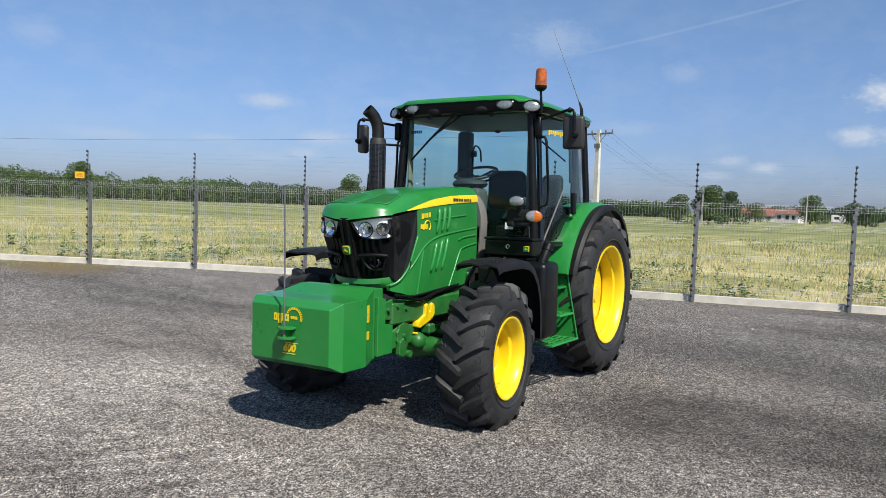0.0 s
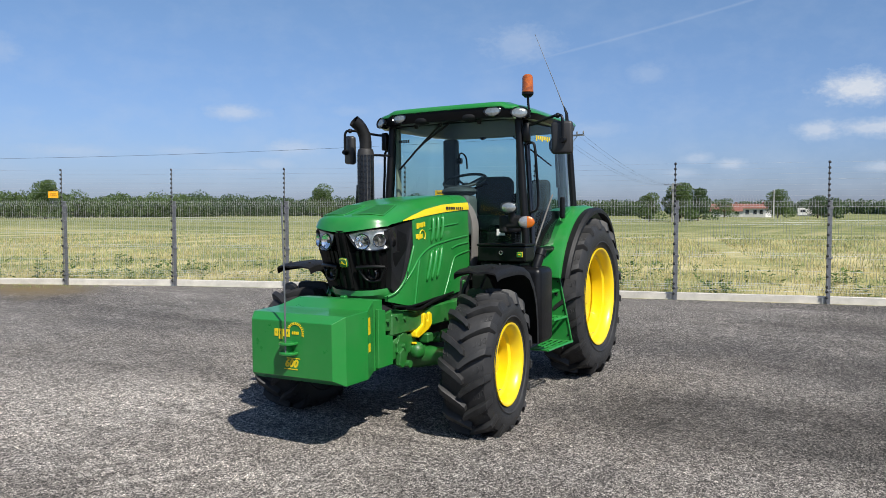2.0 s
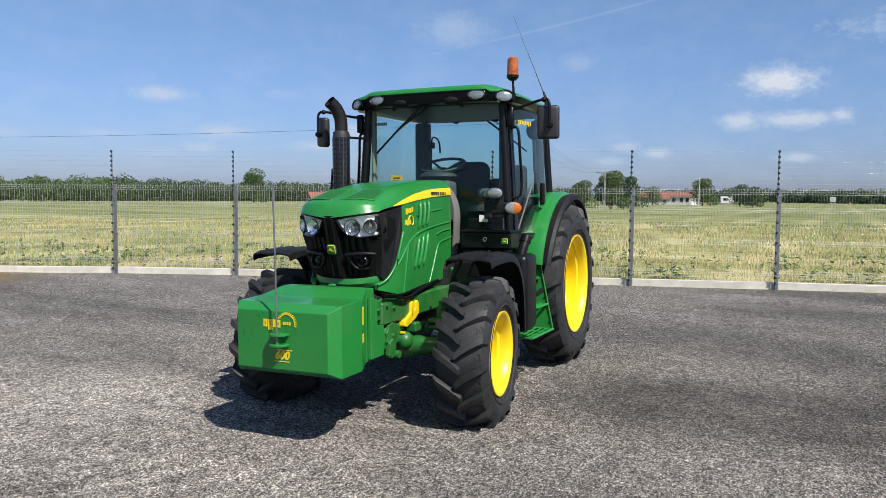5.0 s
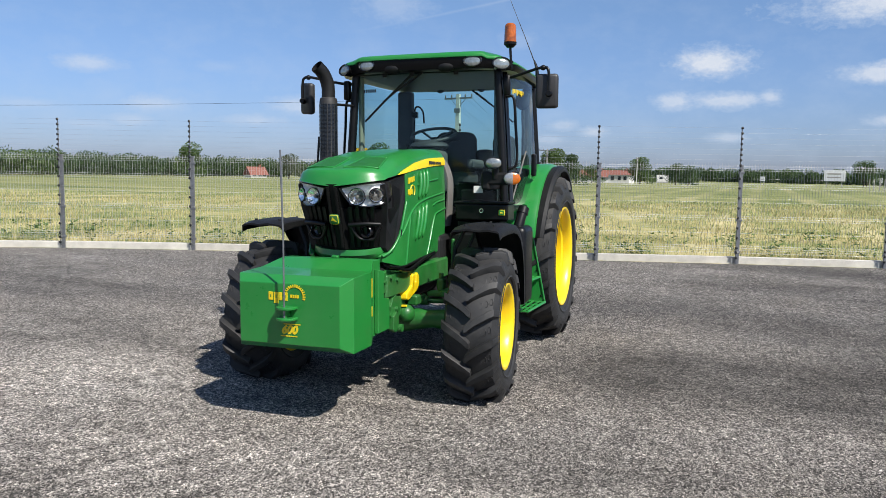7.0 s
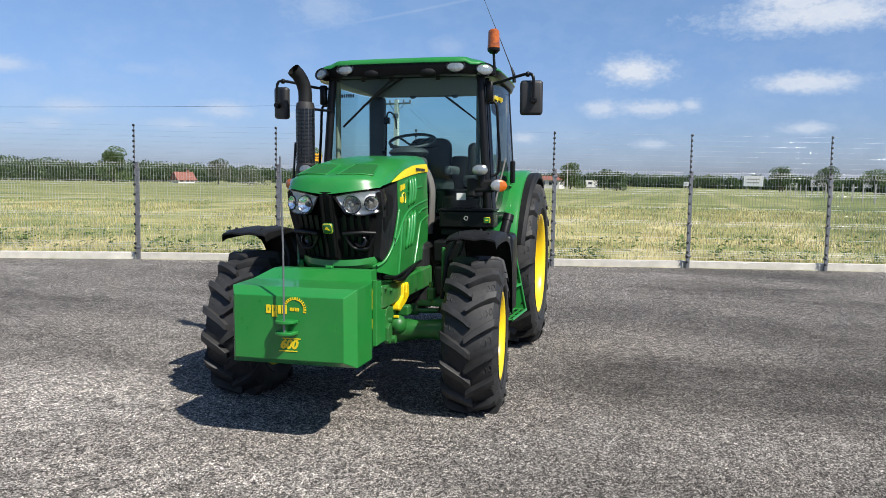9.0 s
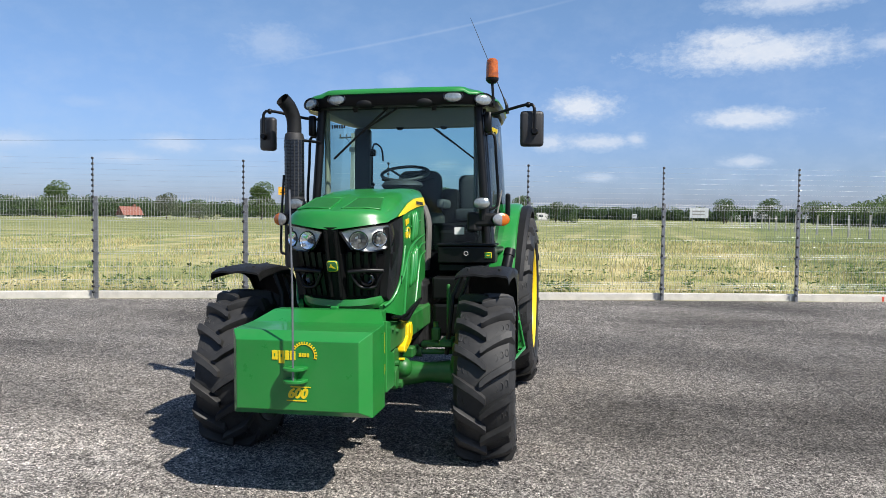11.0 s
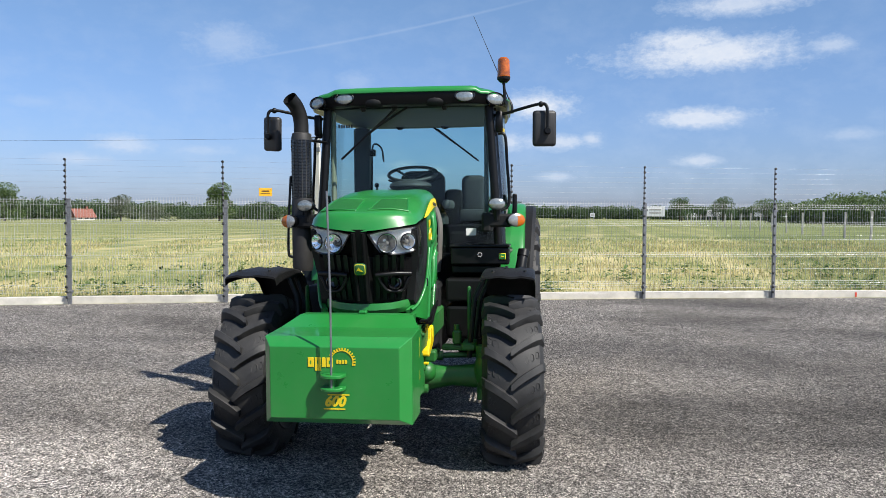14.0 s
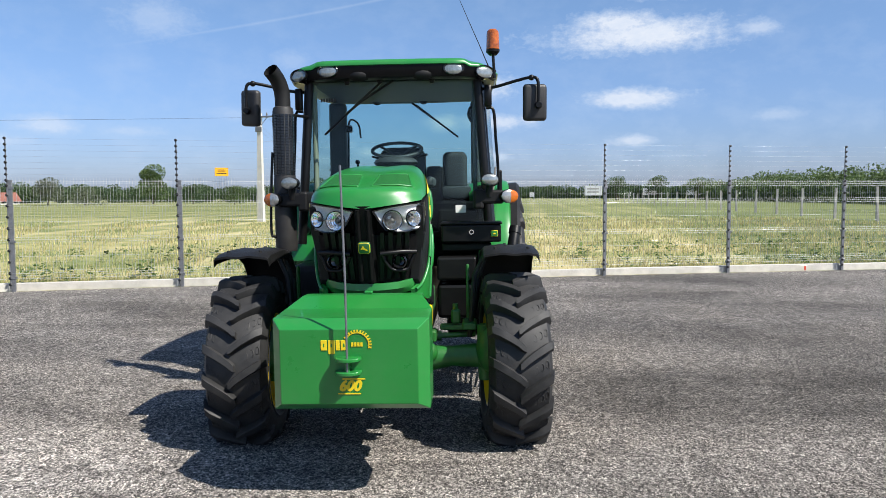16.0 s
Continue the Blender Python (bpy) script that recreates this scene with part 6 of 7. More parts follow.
# -- front linkage between nose and weight --
def build_linkage():
    bm = box((-0.28, -0.60, 0.50), (0.28, -0.28, 0.96), 0.03, 1)
    hl = part("front_linkage", bm, DARK_IRON, tractor, "green front linkage castings")
    for s in (1, -1):
        # toothed swivel plate
        pts = []
        for k in range(20):
            t = 2 * math.pi * k / 20
            r = 0.088 + (0.012 if k % 2 else 0)
            pts.append((s * 0.30, -0.27 + r * math.cos(t), 0.62 + r * math.sin(t) * 1.15))
        part("swivel_plate", slab(pts, (s * 0.035, 0, 0), bevel=0.003), CAST_GREEN, hl)
        part("link_arm", slab([(s * 0.265, y, z) for y, z in ((-0.58, 0.60), (-0.32, 0.70), (-0.08, 0.70), (0.02, 0.58), (-0.18, 0.54), (-0.53, 0.52))], (s * 0.05, 0, 0), bevel=0.006), CAST_GREEN, hl)
        part("hook", slab([(s * 0.315, y, z) for y, z in ((-0.35, 0.58), (-0.29, 0.61), (-0.25, 0.55), (-0.26, 0.48), (-0.31, 0.45), (-0.36, 0.48))], (s * 0.04, 0, 0), bevel=0.005), CAST_GREEN, hl)
        part("pivot_pin", rod((s * 0.25, -0.27, 0.62), (s * 0.36, -0.27, 0.62), 0.022, 10), CAST_GREEN, hl)
        part("stop_roller", rod((s * 0.29, -0.22, 0.47), (s * 0.37, -0.22, 0.47), 0.03, 10), CAST_GREEN, hl)
        part("upper_bracket", slab([(s * 0.305, y, z) for y, z in ((-0.56, 0.78), (-0.56, 0.90), (-0.42, 0.93), (-0.20, 0.90), (-0.16, 0.80), (-0.34, 0.80), (-0.40, 0.76))], (s * 0.025, 0, 0), bevel=0.004), CAST_GREEN, hl)
        for y, z in ((-0.50, 0.85), (-0.38, 0.87), (-0.26, 0.84)):
            part("bolt", lathe(((0.0, 0.017), (0.03, 0.016), (0.031, 0.0005)), 6, "X", (s * 0.325 if s > 0 else -0.356, y, z)), CAST_GREEN, hl)
        # accumulator ball with its stem
        bm = bmesh.new()
        bm_ball(bm, (s * 0.338, -0.065, 0.552), (0.068, 0.072, 0.072), 20, 12)
        bm_rod(bm, (s * 0.338, 0.0, 0.557), (s * 0.338, 0.07, 0.567), 0.018, 8)
        bm_rod(bm, (s * 0.24, -0.065, 0.552), (s * 0.338, -0.065, 0.552), 0.03, 8)
        part("accumulator", bm, CAST_GREEN, hl, "round green pressure accumulator", True, 40)
        part("accumulator_tag", box((s * 0.338 - 0.02, -0.12, 0.612), (s * 0.338 + 0.02, -0.095, 0.627), 0.002, 1), STICKER_YELLOW, hl)
        # yellow locking lever
        def at(x, pts):
            return [(s * (x - 0.045), 0.030 + (y + 0.20) * 0.85, 0.762 + (z - 0.765) * 0.80) for y, z in pts]
        lever = part("lock_lever", slab(at(0.345, ((-0.37, 0.655), (-0.36, 0.705), (-0.235, 0.765), (-0.225, 0.860), (-0.195, 0.882), (-0.165, 0.862), (-0.160, 0.790), (-0.130, 0.790), (-0.125, 0.862), (-0.09, 0.880), (-0.055, 0.850), (-0.05, 0.76), (-0.09, 0.705), (-0.32, 0.635))), (s * 0.062, 0, 0), bevel=0.008, seg=2), YELLOW, hl, "yellow locking lever", False)
        part("lever_web", slab(at(0.395, ((-0.33, 0.665), (-0.22, 0.735), (-0.20, 0.835), (-0.185, 0.835), (-0.185, 0.735), (-0.30, 0.655))), (s * 0.012, 0, 0), bevel=0.004), YELLOW, lever)
        part("lever_pin", rod((s * 0.32, 0.0, 0.842), (s * 0.32, 0.15, 0.842), 0.009, 8), DARK_IRON, lever)
        part("lever_ring", tube([(s * 0.325, 0.075 + 0.016 * math.cos(t), 0.866 + 0.016 * math.sin(t)) for t in [2 * math.pi * k / 12 for k in range(12)]], 0.004, 5, True), DARK_IRON, lever)
        part("valve_block", bm_rod(box((s * 0.30, 0.03, 0.60), (s * 0.39, 0.13, 0.68), 0.012, 1), (s * 0.37, 0.13, 0.64), (s * 0.37, 0.24, 0.64), 0.028, 10), CAST_GREEN, hl)
        part("hose", tube(curve_points([(s * 0.37, -0.30, 0.93), (s * 0.375, -0.10, 0.90), (s * 0.36, 0.15, 0.93), (s * 0.34, 0.45, 0.96)], 5), 0.014, 8), BLACK, hl, "", True)
        part("hose", tube(curve_points([(s * 0.36, -0.45, 0.96), (s * 0.37, -0.2, 0.935), (s * 0.345, 0.2, 0.95), (s * 0.33, 0.6, 0.97)], 5), 0.011, 8), BLACK, hl, "", True)
    part("nose_clip", tube([(0.357, -0.255, 1.16), (0.375, -0.265, 1.17), (0.377, -0.258, 1.215), (0.36, -0.25, 1.225)], 0.005, 6), BLACK, tractor)


build_linkage()


# ---- the front weight, hung on the linkage ----
weight = thing("ballast_weight", TRACTOR, "green painted steel ballast block hung on the tractor's front linkage", "ballast weight")


def build_weight():
    def rect(y, x, z0, z1):
        return [(-x, y, z0), (x, y, z0), (x, y, z1), (-x, y, z1)]

    bm = bm_loft(bmesh.new(), [rect(-1.245, 0.362, 0.530, 0.925), rect(-1.158, 0.418, 0.482, 0.970), rect(-0.89, 0.418, 0.480, 0.980), rect(-0.72, 0.352, 0.500, 1.034), rect(-0.60, 0.352, 0.505, 1.030)], True, True)
    bmesh.ops.recalc_face_normals(bm, faces=bm.faces)
    bmesh.ops.bevel(bm, geom=list(bm.edges), offset=0.004, segments=2, affect="EDGES", profile=0.5)
    part("block", bm, GREEN, weight)
    for s in (1, -1):
        part("side_plate", slab([(s * 0.353, y, z) for y, z in ((-0.70, 0.52), (-0.50, 0.52), (-0.50, 0.74), (-0.60, 0.76), (-0.60, 0.95), (-0.70, 0.97))], (s * 0.03, 0, 0), bevel=0.004), GREEN, weight)
        for z in (0.925, 0.862, 0.735):
            part("notice_bar", slab([(s * (0.418 - 0.005), -0.878, z), (s * (0.418 - 0.024), -0.828, z), (s * (0.418 - 0.024), -0.828, z - 0.06), (s * (0.418 - 0.005), -0.878, z - 0.06)], (s * 0.004, 0, 0)), STICKER_YELLOW, weight, "yellow notice film")
    # coupling jaw with its pin
    for z in (0.765, 0.695):
        pts = [(0.068 * math.cos(t), -1.246 - 0.085 * math.sin(t) ** 0.6 if 0 < t < math.pi else -1.246, z) for t in [math.pi * k / 12 for k in range(13)]]
        part("jaw_plate", slab(pts, (0, 0, 0.018), bevel=0.003), GREEN, weight)
    part("jaw_web", box((-0.012, -1.30, 0.71), (0.012, -1.244, 0.77), 0.003, 1), GREEN, weight)
    part("marker_rod", tube([(0.0, -1.30, 0.69), (0.0, -1.30, 1.2), (-0.012, -1.30, 1.77)], 0.006, 8), GALV, weight, "thin upright steel rod")
    part("top_clip", box((0.0, -0.66, 1.03), (0.05, -0.62, 1.05), 0.006, 1), GREEN, weight)
    # figures and dealer mark
    lettering("figures", "600", 0.076, pose(0.002, -1.2462, 0.625, 90), STICKER_YELLOW, weight, 0.25, "yellow figures 600", 0.0035)
    for z in (0.664, 0.586):
        part("figure_rule", box((-0.064 + (z - 0.57) * 0.3, -1.2485, z - 0.003), (0.056 + (z - 0.57) * 0.3, -1.2455, z + 0.003)), STICKER_YELLOW, weight)
    # dealer mark: four blocks, a small bar and a toothed arc, all plain
    for x0, x1, z0, z1 in ((-0.145, -0.112, 0.815, 0.868), (-0.106, -0.072, 0.795, 0.868), (-0.066, -0.046, 0.815, 0.868), (-0.040, -0.006, 0.815, 0.868)):
        b = box((x0, -1.2485, z0), (x1, -1.2455, z1), 0.001, 1)
        part("mark_block", b, STICKER_YELLOW, weight)
        if x1 - x0 > 0.03:
            part("mark_gap", box((x0 + 0.0135, -1.2495, z0 + (0.018 if z0 > 0.8 else 0.036)), (x1 - 0.0135, -1.2470, z1 - 0.017)), GREEN, weight)
    for k in range(4):
        part("mark_bar", box((0.015 + k * 0.016, -1.2485, 0.835), (0.026 + k * 0.016, -1.2455, 0.856)), STICKER_YELLOW, weight)
    arc = [(0.045 + 0.062 * math.cos(t), 0.845 + 0.062 * math.sin(t)) for t in [radians(150 - k * 12) for k in range(15)]]
    part("mark_arc", tube([(x, -1.2465, z) for x, z in arc], 0.003, 4), STICKER_YELLOW, weight)
    for k in range(14):
        t = radians(150 - k * 12.5)
        c = Vector((0.045 + 0.071 * math.cos(t), -1.247, 0.845 + 0.071 * math.sin(t)))
        part("mark_tooth", box((-0.006, -0.0015, -0.004), (0.006, 0.0015, 0.004), 0, 1, Matrix.Translation(c) @ Matrix.Rotation(-t, 4, "Y")), STICKER_YELLOW, weight)


build_weight()


# ---- field plants, trees and the far distance ----
def scatter_mesh(name, verts, faces, mat, label, category):
    me = bpy.data.meshes.new(name)
    me.from_pydata(verts, [], faces)
    me.materials.append(mat)
    return tagged(new(name, me), label, category, kind="stuff")


def fence_point(u):
    """A point on the fence line, u metres along from its first post, and the outward normal."""
    k, left = 0, u
    while True:
        a, b = Vector(POSTS[k]), Vector(POSTS[k + 1])
        d = (b - a).length
        if left <= d or k == len(POSTS) - 2:
            q = (b - a).normalized()
            return a + q * left, Vector((-q.y, q.x))
        left -= d
        k += 1


def build_stubble():
    rng = np.random.default_rng(5)
    for name, mat, count, h0, h1, wid, label, far in (("stubble", STRAW, 78000, 0.08, 0.25, 0.007, "dry straw-coloured stubble stalks in the field", 30.0), ("field_grass", GRASS, 78000, 0.05, 0.20, 0.009, "yellowing green grass in the field", 38.0)):
        verts, faces = [], []
        us, vs = rng.uniform(-8, 48, count), 0.22 + far * rng.random(count) ** 1.7
        for u, v in zip(us, vs):
            p, n = fence_point(u)
            clump = noise.noise((p.x * 0.35 + n.x * v * 0.35, p.y * 0.35 + n.y * v * 0.35, 0.0 if mat is STRAW else 7.0))
            if rng.random() > 0.62 + clump * 0.9:
                continue
            x, y = p.x + n.x * v, p.y + n.y * v
            h = rng.uniform(h0, h1) * (0.8 + 0.4 * clump)
            a = rng.uniform(0, math.pi)
            w = wid * (1 + v * 0.05)
            dx, dy = math.cos(a) * w, math.sin(a) * w
            lx, ly = rng.normal(0, 0.28) * h, rng.normal(0, 0.28) * h
            b = len(verts)
            verts += [(x - dx, y - dy, FENCE_Z - 0.01), (x + dx, y + dy, FENCE_Z - 0.01), (x + lx, y + ly, FENCE_Z + h)]
            faces.append((b, b + 1, b + 2))
        scatter_mesh(name, verts, faces, mat, label, "grass")
    # broad-leaved weeds in loose clumps along the outer side of the fence
    verts, faces = [], []
    for _ in range(1300):
        u, v = rng.uniform(-4, 46), 0.5 + 7.5 * rng.random() ** 1.3
        p, n = fence_point(u)
        if noise.noise((u * 0.28, v * 0.5, 3.0)) < -0.02 and rng.random() < 0.8:
            continue
        x, y = p.x + n.x * v, p.y + n.y * v
        s = rng.uniform(0.5, 1.4)
        for _k in range(int(rng.integers(7, 15))):
            a, r, z = rng.uniform(0, 6.283), rng.uniform(0.0, 0.12) * s, rng.uniform(0.03, 0.24) * s
            c = Vector((x + r * math.cos(a), y + r * math.sin(a), FENCE_Z + z))
            d = Vector((math.cos(a), math.sin(a), rng.uniform(-0.4, 0.6))).normalized() * rng.uniform(0.05, 0.10) * s
            sd = Vector((-d.y, d.x, rng.uniform(-0.02, 0.02))) * 0.45
            b = len(verts)
            verts += [tuple(c - d * 0.4), tuple(c + sd), tuple(c + d), tuple(c - sd)]
            faces.append((b, b + 1, b + 2, b + 3))
    scatter_mesh("weeds", verts, faces, WEED, "low broad-leaved green weeds beyond the fence", "weeds")


build_stubble()


def leaf_cloud(verts, faces, rng, centre, radii, count, size):
    """Single leaves and sprays strewn through the shell of a lobe, added to lists of points and quads."""
    d = rng.normal(0, 1, (count, 3))
    d /= np.linalg.norm(d, axis=1, keepdims=True) + 1e-6
    c = np.array(centre) + d * np.array(radii) * (0.5 + 0.55 * rng.random((count, 1)) ** 0.6)
    c = c[c[:, 2] > 0.15]
    n = len(c)
    a = rng.normal(0, 1, (n, 3))
    a /= np.linalg.norm(a, axis=1, keepdims=True) + 1e-6
    b = np.cross(a, rng.normal(0, 1, (n, 3)))
    b /= np.linalg.norm(b, axis=1, keepdims=True) + 1e-6
    s = size * rng.uniform(0.5, 1.5, (n, 1))
    k = len(verts)
    verts.extend(np.stack([c - a * s, c + b * s * 0.55, c + a * s, c - b * s * 0.55], 1).reshape(-1, 3).tolist())
    faces.extend((k + 4 * np.arange(n)[:, None] + np.arange(4)).tolist())


def tree(x, y, h, w, mat, label, seed, low=0.12, leaves=1500, name="tree"):
    rng = np.random.default_rng(seed)
    t = thing(name, pose(x, y, FENCE_Z), label, "tree" if name == "tree" else "bush")
    bm = bmesh.new()
    bm_tube(bm, [(0, 0, -0.1), (0.02 * w, 0, h * 0.2), (0, 0.02 * w, h * 0.45), (0, 0, h * 0.75)], 0.1, 8, radii=[h * 0.032, h * 0.026, h * 0.018, h * 0.006])
    lobes = []
    for k in range(9):
        a = 2.399 * k + rng.uniform(-0.4, 0.4)
        f = k / 8
        r = w * 0.5 * (0.62 - 0.45 * f) * rng.uniform(0.7, 1.2)
        z = h * (low + 0.18 + (0.68 - low) * f)
        lobes.append((r * math.cos(a), r * math.sin(a), z))
        bm_tube(bm, [(0, 0, z * 0.55), (r * 0.5 * math.cos(a), r * 0.5 * math.sin(a), z * 0.8), lobes[-1]], 0.03, 5, radii=[h * 0.012, h * 0.008, h * 0.003])
    part("trunk", bm, BARK, t, "", True)
    verts, faces = [], []
    for c in lobes:
        s = rng.uniform(0.75, 1.15)
        leaf_cloud(verts, faces, rng, c, (w * 0.27 * s, w * 0.27 * s, h * 0.19 * s), leaves * 3 // 9, 0.017 * h + 0.04)
    me = bpy.data.meshes.new("crown")
    me.from_pydata(verts, [], faces)
    me.materials.append(mat)
    share("crown", me, t, Matrix())


def polar(eye, az, dist):
    return eye[0] + dist * math.sin(radians(az)), eye[1] + dist * math.cos(radians(az))


E0, E9, E16 = (0.14, 0.05), (-1.49, -0.21), (-2.85, 0.07)
# single trees: place, height, width
tree(*polar(E0, -16.6, 112), 4.1, 4.6, LEAF, "broad green tree beside the field track", 11, 0.0)
tree(*polar(E0, -14.5, 116), 5.6, 5.2, LEAF, "tall green tree beside a power pole", 12, 0.0, leaves=2400)
tree(*polar(E0, -13.2, 125), 5.2, 5.0, LEAF_DARK, "dark green tree beside the field", 13, 0.0)
tree(*polar(E0, -11.4, 190), 4.4, 6.0, LEAF, "green tree behind a red-roofed farmhouse", 14, 0.0)
tree(*polar(E0, -7.9, 190), 6.4, 6.8, LEAF, "rounded green tree beside a farmhouse", 15, 0.0, leaves=2000)
tree(*polar(E0, -5.4, 185), 5.0, 6.4, LEAF_DARK, "dense green bush at the field's edge", 16, 0.0)
tree(*polar(E9, -4.0, 165), 4.1, 5.2, LEAF_DARK, "dense green bush at the field's edge", 17, 0.0)
tree(*polar(E0, -59.8, 150), 6.8, 6.5, LEAF, "round green tree above the hedge", 18, 0.0, leaves=2000)
tree(*polar(E9, -40.6, 170), 7.0, 6.8, LEAF, "round green tree above the hedge", 19, 0.0, leaves=2000)
tree(*polar(E9, -33.6, 160), 5.0, 6.2, LEAF_PALE, "pale silvery tree near a small house", 20, leaves=1800)
tree(*polar(E9, -31.4, 150), 3.2, 6.8, LEAF_PALE, "pale silvery bush near a small house", 21, 0.0, 1600)
tree(*polar(E16, -26.6, 170), 7.8, 7.4, LEAF, "large dense green tree in the field", 22, 0.06, 2600)
tree(*polar(E16, -23.9, 165), 4.0, 4.4, LEAF_DARK, "dark green bush in the field", 23, 0.05)
tree(*polar(E16, -21.0, 150), 3.5, 4.6, LEAF, "low green tree in the field", 24, 0.05)
tree(*polar(E9, 7.1, 230), 7.0, 8.5, LEAF_DARK, "dark green tree beside the far road", 25)
tree(*polar(E16, 10.4, 235), 7.2, 8.5, LEAF_DARK, "dark green tree beside the far road", 26)
tree(*polar(E16, 13.2, 225), 6.3, 9.5, LEAF, "broad green tree beside the far road", 27)
tree(*polar(E16, 7.6, 245), 6.2, 6.5, LEAF_DARK, "dark green tree beside the far road", 28)


def hedge(name, ends, count, h0, h1, depth, mat, label, seed, size=0.42):
    """A far belt of trees and shrubs in one mesh. ends: two places."""
    rng = np.random.default_rng(seed)
    verts, faces = [], []
    (x0, y0), (x1, y1) = ends
    for i in range(count):
        t = rng.random()
        nx, ny = -(y1 - y0), (x1 - x0)
        q = math.hypot(nx, ny)
        o = rng.uniform(-0.5, 0.5) * depth
        h = rng.uniform(h0, h1) * (1 + 0.25 * noise.noise((t * 14, seed, 0)))
        c = (x0 + (x1 - x0) * t + nx / q * o, y0 + (y1 - y0) * t + ny / q * o, h * 0.5)
        w = rng.uniform(0.35, 0.65) * h
        leaf_cloud(verts, faces, rng, c, (w * 1.1, w * 1.1, h * 0.52), 520, size * 0.55)
    scatter_mesh(name, verts, faces, mat, label, "trees")


hedge("far_hedge", (polar(E0, -75, 150), polar(E0, -50, 185)), 110, 3.6, 5.6, 9, LEAF, "dense green hedge of shrubs and trees across the field", 31)
hedge("far_hedge", (polar(E0, -51, 190), polar(E0, -36, 230)), 90, 3.6, 5.8, 10, LEAF_DARK, "dense green hedge of shrubs and trees across the field", 32)
hedge("far_hedge", (polar(E16, -40, 225), polar(E16, -16, 235)), 100, 3.0, 5.2, 12, LEAF_DARK, "green belt of shrubs behind small houses", 33)
hedge("far_woods", (polar(E0, -26, 480), polar(E0, -1, 480)), 120, 5.0, 8.5, 24, LEAF_DARK, "dark woodland on the horizon", 34, 0.9)
hedge("far_woods", (polar(E16, -2, 440), polar(E16, 16, 340)), 100, 4.0, 7.5, 20, LEAF_DARK, "dark woodland on the horizon", 35, 0.8)
hedge("roadside_trees", (polar(E16, 14.5, 230), polar(E16, 31, 120)), 130, 4.2, 6.6, 8, LEAF, "long row of green roadside trees", 36)
hedge("far_woods", (polar(E0, -90, 420), polar(E0, -24, 520)), 140, 5.0, 8.0, 24, LEAF_DARK, "dark woodland on the horizon", 37, 0.9)


def house(x, y, turn, w, d, wall_h, roof_h, label, seed):
    hs = thing("house", pose(x, y, FENCE_Z, 0, 0, turn), label, "house")
    part("wall", box((-w / 2, -d / 2, 0), (w / 2, d / 2, wall_h)), PLASTER, hs)
    o = 0.35
    bm = bmesh.new()
    a = [(-w / 2 - o, -d / 2 - o, wall_h - 0.1), (-w / 2 - o, d / 2 + o, wall_h - 0.1), (-w / 2 - o, 0, wall_h + roof_h)]
    v = [bm.verts.new(p) for p in a] + [bm.verts.new((-p[0], p[1], p[2])) for p in a]
    for f in ((0, 1, 2), (3, 5, 4), (0, 2, 5, 3), (1, 4, 5, 2), (0, 3, 4, 1)):
        bm.faces.new([v[k] for k in f])
    part("roof", bm, ROOF_TILE, hs, "red tiled roof")
    for q in (-0.3, 0.05, 0.32):
        win = part("window", box((q * w - 0.5, -d / 2 - 0.04, 0.32 * wall_h), (q * w + 0.5, -d / 2 + 0.02, 0.86 * wall_h), 0.02, 1), PLASTER, hs)
        part("pane", box((q * w - 0.42, -d / 2 - 0.05, 0.37 * wall_h), (q * w + 0.42, -d / 2 - 0.041, 0.81 * wall_h)), DARK_GLASS, win)
    part("chimney", box((w * 0.2, -0.25, wall_h + roof_h * 0.5), (w * 0.2 + 0.5, 0.25, wall_h + roof_h + 0.5), 0.02, 1), ROOF_TILE, hs)


house(*polar(E0, -11.1, 215), 4, 8.0, 6, 1.6, 1.9, "low farmhouse with a red tiled roof", 1)
house(*polar(E0, -9.2, 205), -8, 5.5, 5, 2.3, 1.1, "white farmhouse with a low red roof", 2)
house(*polar(E9, -36.0, 190), 62, 4.2, 3.6, 0.7, 1.9, "small house with a bright red roof", 3)
house(*polar(E16, -36.3, 225), 55, 5.0, 4.0, 0.8, 1.7, "small house with a red roof among trees", 4)


def hut(x, y):
    h = thing("hut", pose(x, y, FENCE_Z, 0, 0, 10), "small pale hut at the field's edge", "hut")
    part("wall", box((-2.0, -1.2, 0.3), (2.0, 1.2, 2.6), 0.03, 1), PLASTER, h)
    part("window", box((-1.2, -1.24, 1.2), (0.2, -1.19, 2.0)), DARK_GLASS, h)
    part("base", box((-1.9, -1.1, -0.1), (1.9, 1.1, 0.32)), WEATHERED, h)


hut(*polar(E0, -6.2, 265))


def billboard(az, dist, w, h, z, eye):
    x, y = polar(eye, az, dist)
    b = thing("billboard", pose(x, y, FENCE_Z, 0, 0, -az), "pale roadside hoarding on posts", "billboard", "roadside hoardings")
    part("board", box((-w / 2, -0.1, z), (w / 2, 0.1, z + h), 0.02, 1), PALE_STEEL, b)
    for q in (-0.35, 0.35):
        part("post", box((q * w - 0.12, 0.1, -0.1), (q * w + 0.12, 0.3, z + h * 0.8)), WEATHERED, b)
    for q in (0.3, 0.62):
        part("print_bar", box((-w * 0.35, -0.125, z + h * q), (w * 0.3, -0.105, z + h * (q + 0.12))), WEATHERED, b)


billboard(5.4, 205, 4.6, 2.6, 1.5, E9)
billboard(0.9, 240, 1.4, 1.3, 1.2, E9)
billboard(7.9, 250, 2.6, 1.3, 1.3, E9)
billboard(9.5, 240, 4.0, 2.0, 1.6, E9)
billboard(12.7, 235, 4.6, 3.0, 1.6, E9)


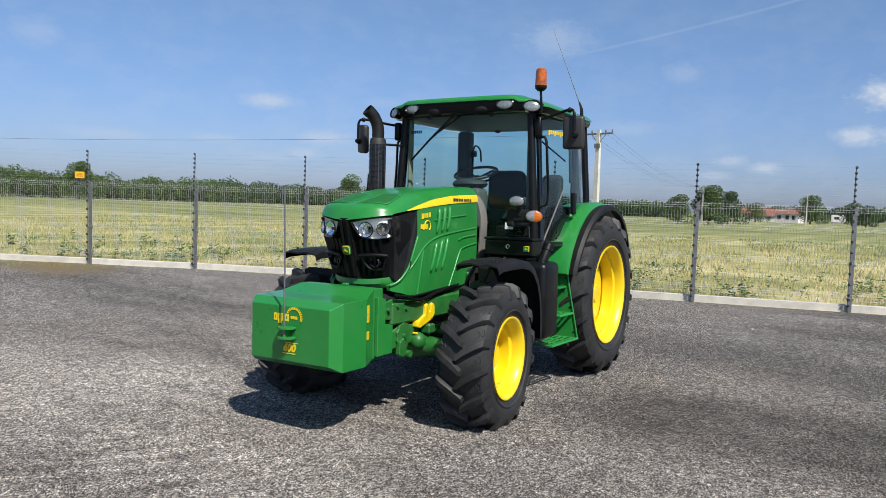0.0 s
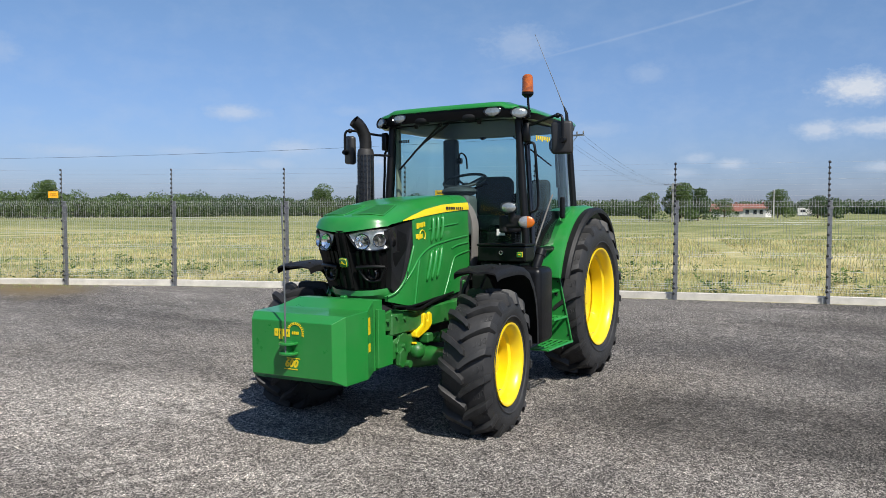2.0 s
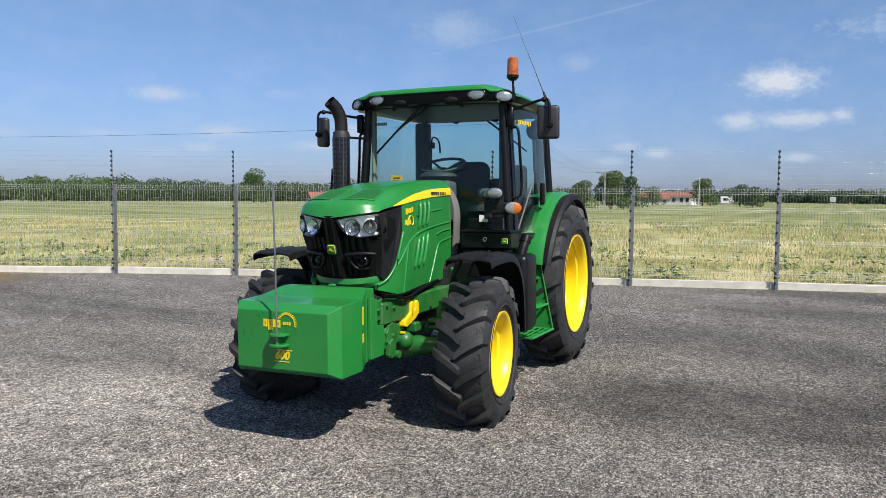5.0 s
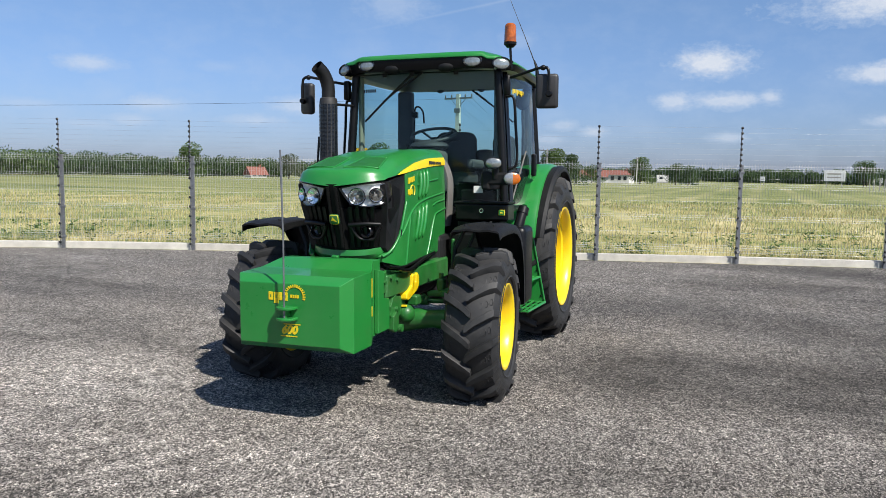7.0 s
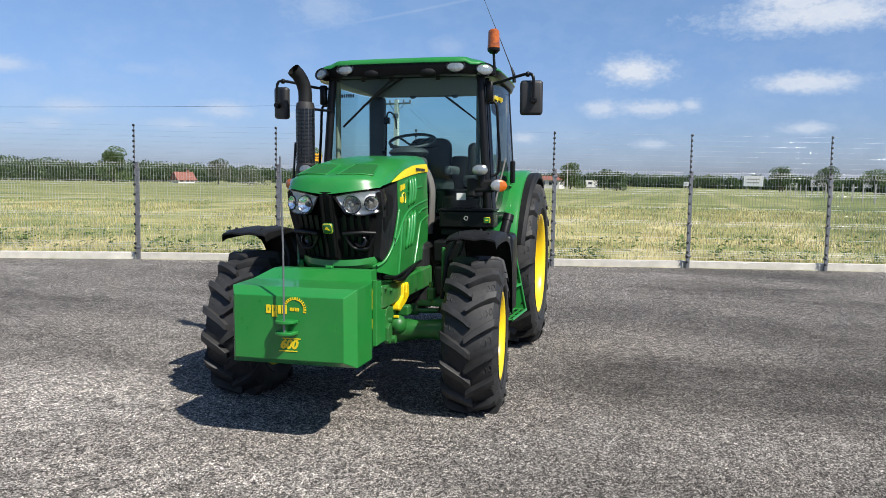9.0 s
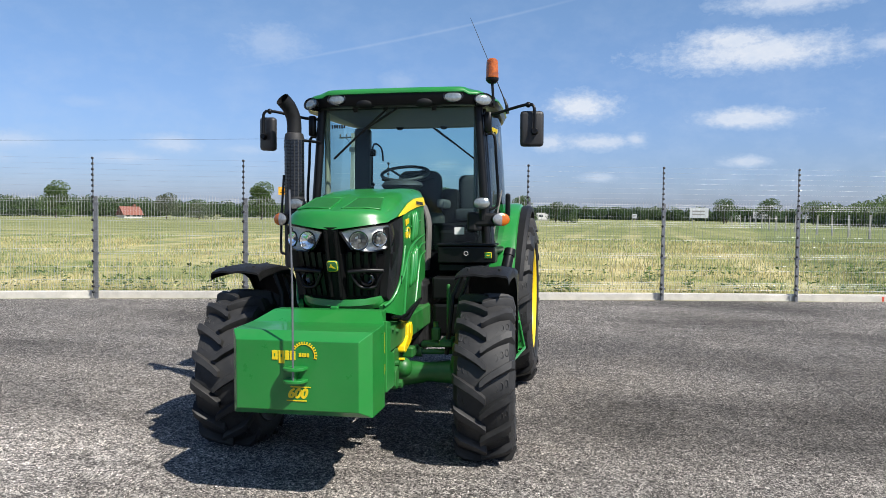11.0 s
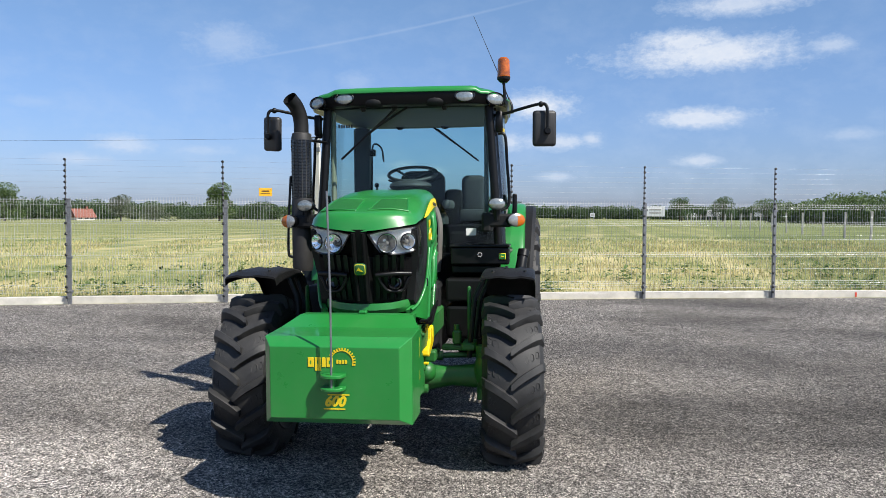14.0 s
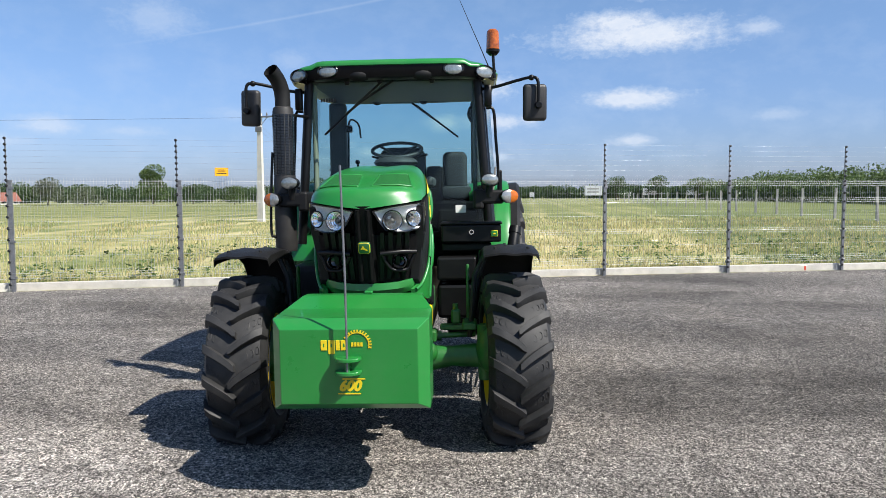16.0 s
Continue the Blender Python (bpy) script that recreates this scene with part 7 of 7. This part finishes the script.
def power_pole(x, y, h, turn, arm, label, thick=0.14, mat=POLE_CONCRETE):
    p = thing("power_pole", pose(x, y, FENCE_Z, 0, 0, turn), label, "power pole")
    bm = bmesh.new()
    bm_loft(bm, [[(sx * r, sy * r * 0.8, z) for sx, sy in ((-1, -1), (1, -1), (1, 1), (-1, 1))] for z, r in ((-0.2, thick * 1.35), (h, thick * 0.8))], True, True)
    part("shaft", bm, mat, p)
    part("cross_arm", box((-arm / 2, -0.06, h - 0.30), (arm / 2, 0.06, h - 0.20), 0.01, 1), GALV, p)
    for q in (-0.48, -0.25, 0.25, 0.48):
        part("insulator", lathe(((h - 0.2, 0.015), (h - 0.15, 0.05), (h - 0.08, 0.045), (h - 0.02, 0.03), (h, 0.001)), 10, "Z", (q * arm, 0, 0)), GREY_TRIM, p)
    part("brace", bm_tube(bm_tube(bmesh.new(), [(-arm * 0.28, 0, h - 0.26), (0, 0, h - 0.85)], 0.02, 6), [(arm * 0.28, 0, h - 0.26), (0, 0, h - 0.85)], 0.02, 6), GALV, p)
    part("lamp_box", box((-0.22, -0.16, h - 1.15), (0.22, -0.1, h - 0.85), 0.03, 1), GALV, p)


PX, PY = -18.0, 43.8
power_pole(PX, PY, 6.48, -12, 2.0, "tall pale concrete power pole standing in the field")
TX, TY = polar(E0, -14.95, 114)
power_pole(TX, TY, 5.6, 5, 2.4, "distant dark power pole among trees", 0.10, WEATHERED)
AX, AY = polar(E0, -8.15, 180)
power_pole(AX, AY, 6.2, 5, 0.8, "distant thin pole beside a farmhouse", 0.09, POLE_CONCRETE)


def overhead_wires():
    w = thing("overhead_wires", pose(0, 0, 0), "thin sagging overhead power wires", "power line", kind="structure")
    for q in (-0.9, -0.5, 0.5, 0.9):
        a, b = Vector((PX + q, PY - 0.2 * q, 6.35)), Vector((TX + q * 1.1, TY, 5.6))
        part("wire", tube([a.lerp(b, k / 12) - Vector((0, 0, 1.1 * (1 - (2 * k / 12 - 1) ** 2))) for k in range(13)], 0.006, 4), INSULATOR, w)
    for q in (-0.6, 0.6):
        a, b = Vector((PX + q, PY, 6.3)), Vector((PX - 72, PY - 12.5, 6.6))
        part("wire", tube([a.lerp(b, k / 14) - Vector((0, 0, 0.45 * (1 - (2 * k / 14 - 1) ** 2))) for k in range(15)], 0.006, 4), INSULATOR, w)


overhead_wires()


def far_post_row():
    """Concrete posts with wires on the side boundary of the field."""
    f = thing("field_fence", pose(0, 0, 0), "row of grey concrete posts with wires beside the field", "fence", kind="structure")
    bm = box((-0.07, -0.06, -0.2), (0.07, 0.06, 1.95), 0.01, 1)
    one = part("post", bm, WEATHERED)
    me = one.data
    bpy.data.objects.remove(one)
    pts = []
    for k in range(22):
        y = 33 + 5.6 * k
        x = 17.3 + 0.012 * (y - 50) + random.uniform(-0.1, 0.1)
        pts.append((x, y))
        share("post", me, f, pose(x, y, FENCE_Z, random.uniform(-2, 2), random.uniform(-2, 2), 0))
    for z in (0.5, 1.1, 1.7):
        part("wire", tube([(x, y, FENCE_Z + z) for x, y in pts], 0.004, 4), WEATHERED, f)


far_post_row()


def corner_soil():
    """Bare earth with tufts inside the fence's left end."""
    rng = np.random.default_rng(9)
    verts, faces = [], []
    for _ in range(2600):
        u, v = rng.uniform(0.5, 8.6), -0.15 - 1.9 * rng.random() ** 1.2
        p, n = fence_point(u)
        if v < -0.3 - 1.9 * max(0.0, (8.8 - u) / 6) + rng.normal(0, 0.1):
            continue
        x, y = p.x + n.x * v, p.y + n.y * v
        h, a = rng.uniform(0.02, 0.08), rng.uniform(0, 3.14)
        b = len(verts)
        verts += [(x - 0.012 * math.cos(a), y - 0.012 * math.sin(a), FENCE_Z - 0.02), (x + 0.012 * math.cos(a), y + 0.012 * math.sin(a), FENCE_Z - 0.02), (x + rng.normal(0, 0.02), y + rng.normal(0, 0.02), FENCE_Z + h - 0.02)]
        faces.append((b, b + 1, b + 2))
    scatter_mesh("grass_tufts", verts, faces, GRASS, "short dry grass tufts at the gravel's edge", "grass")


corner_soil()
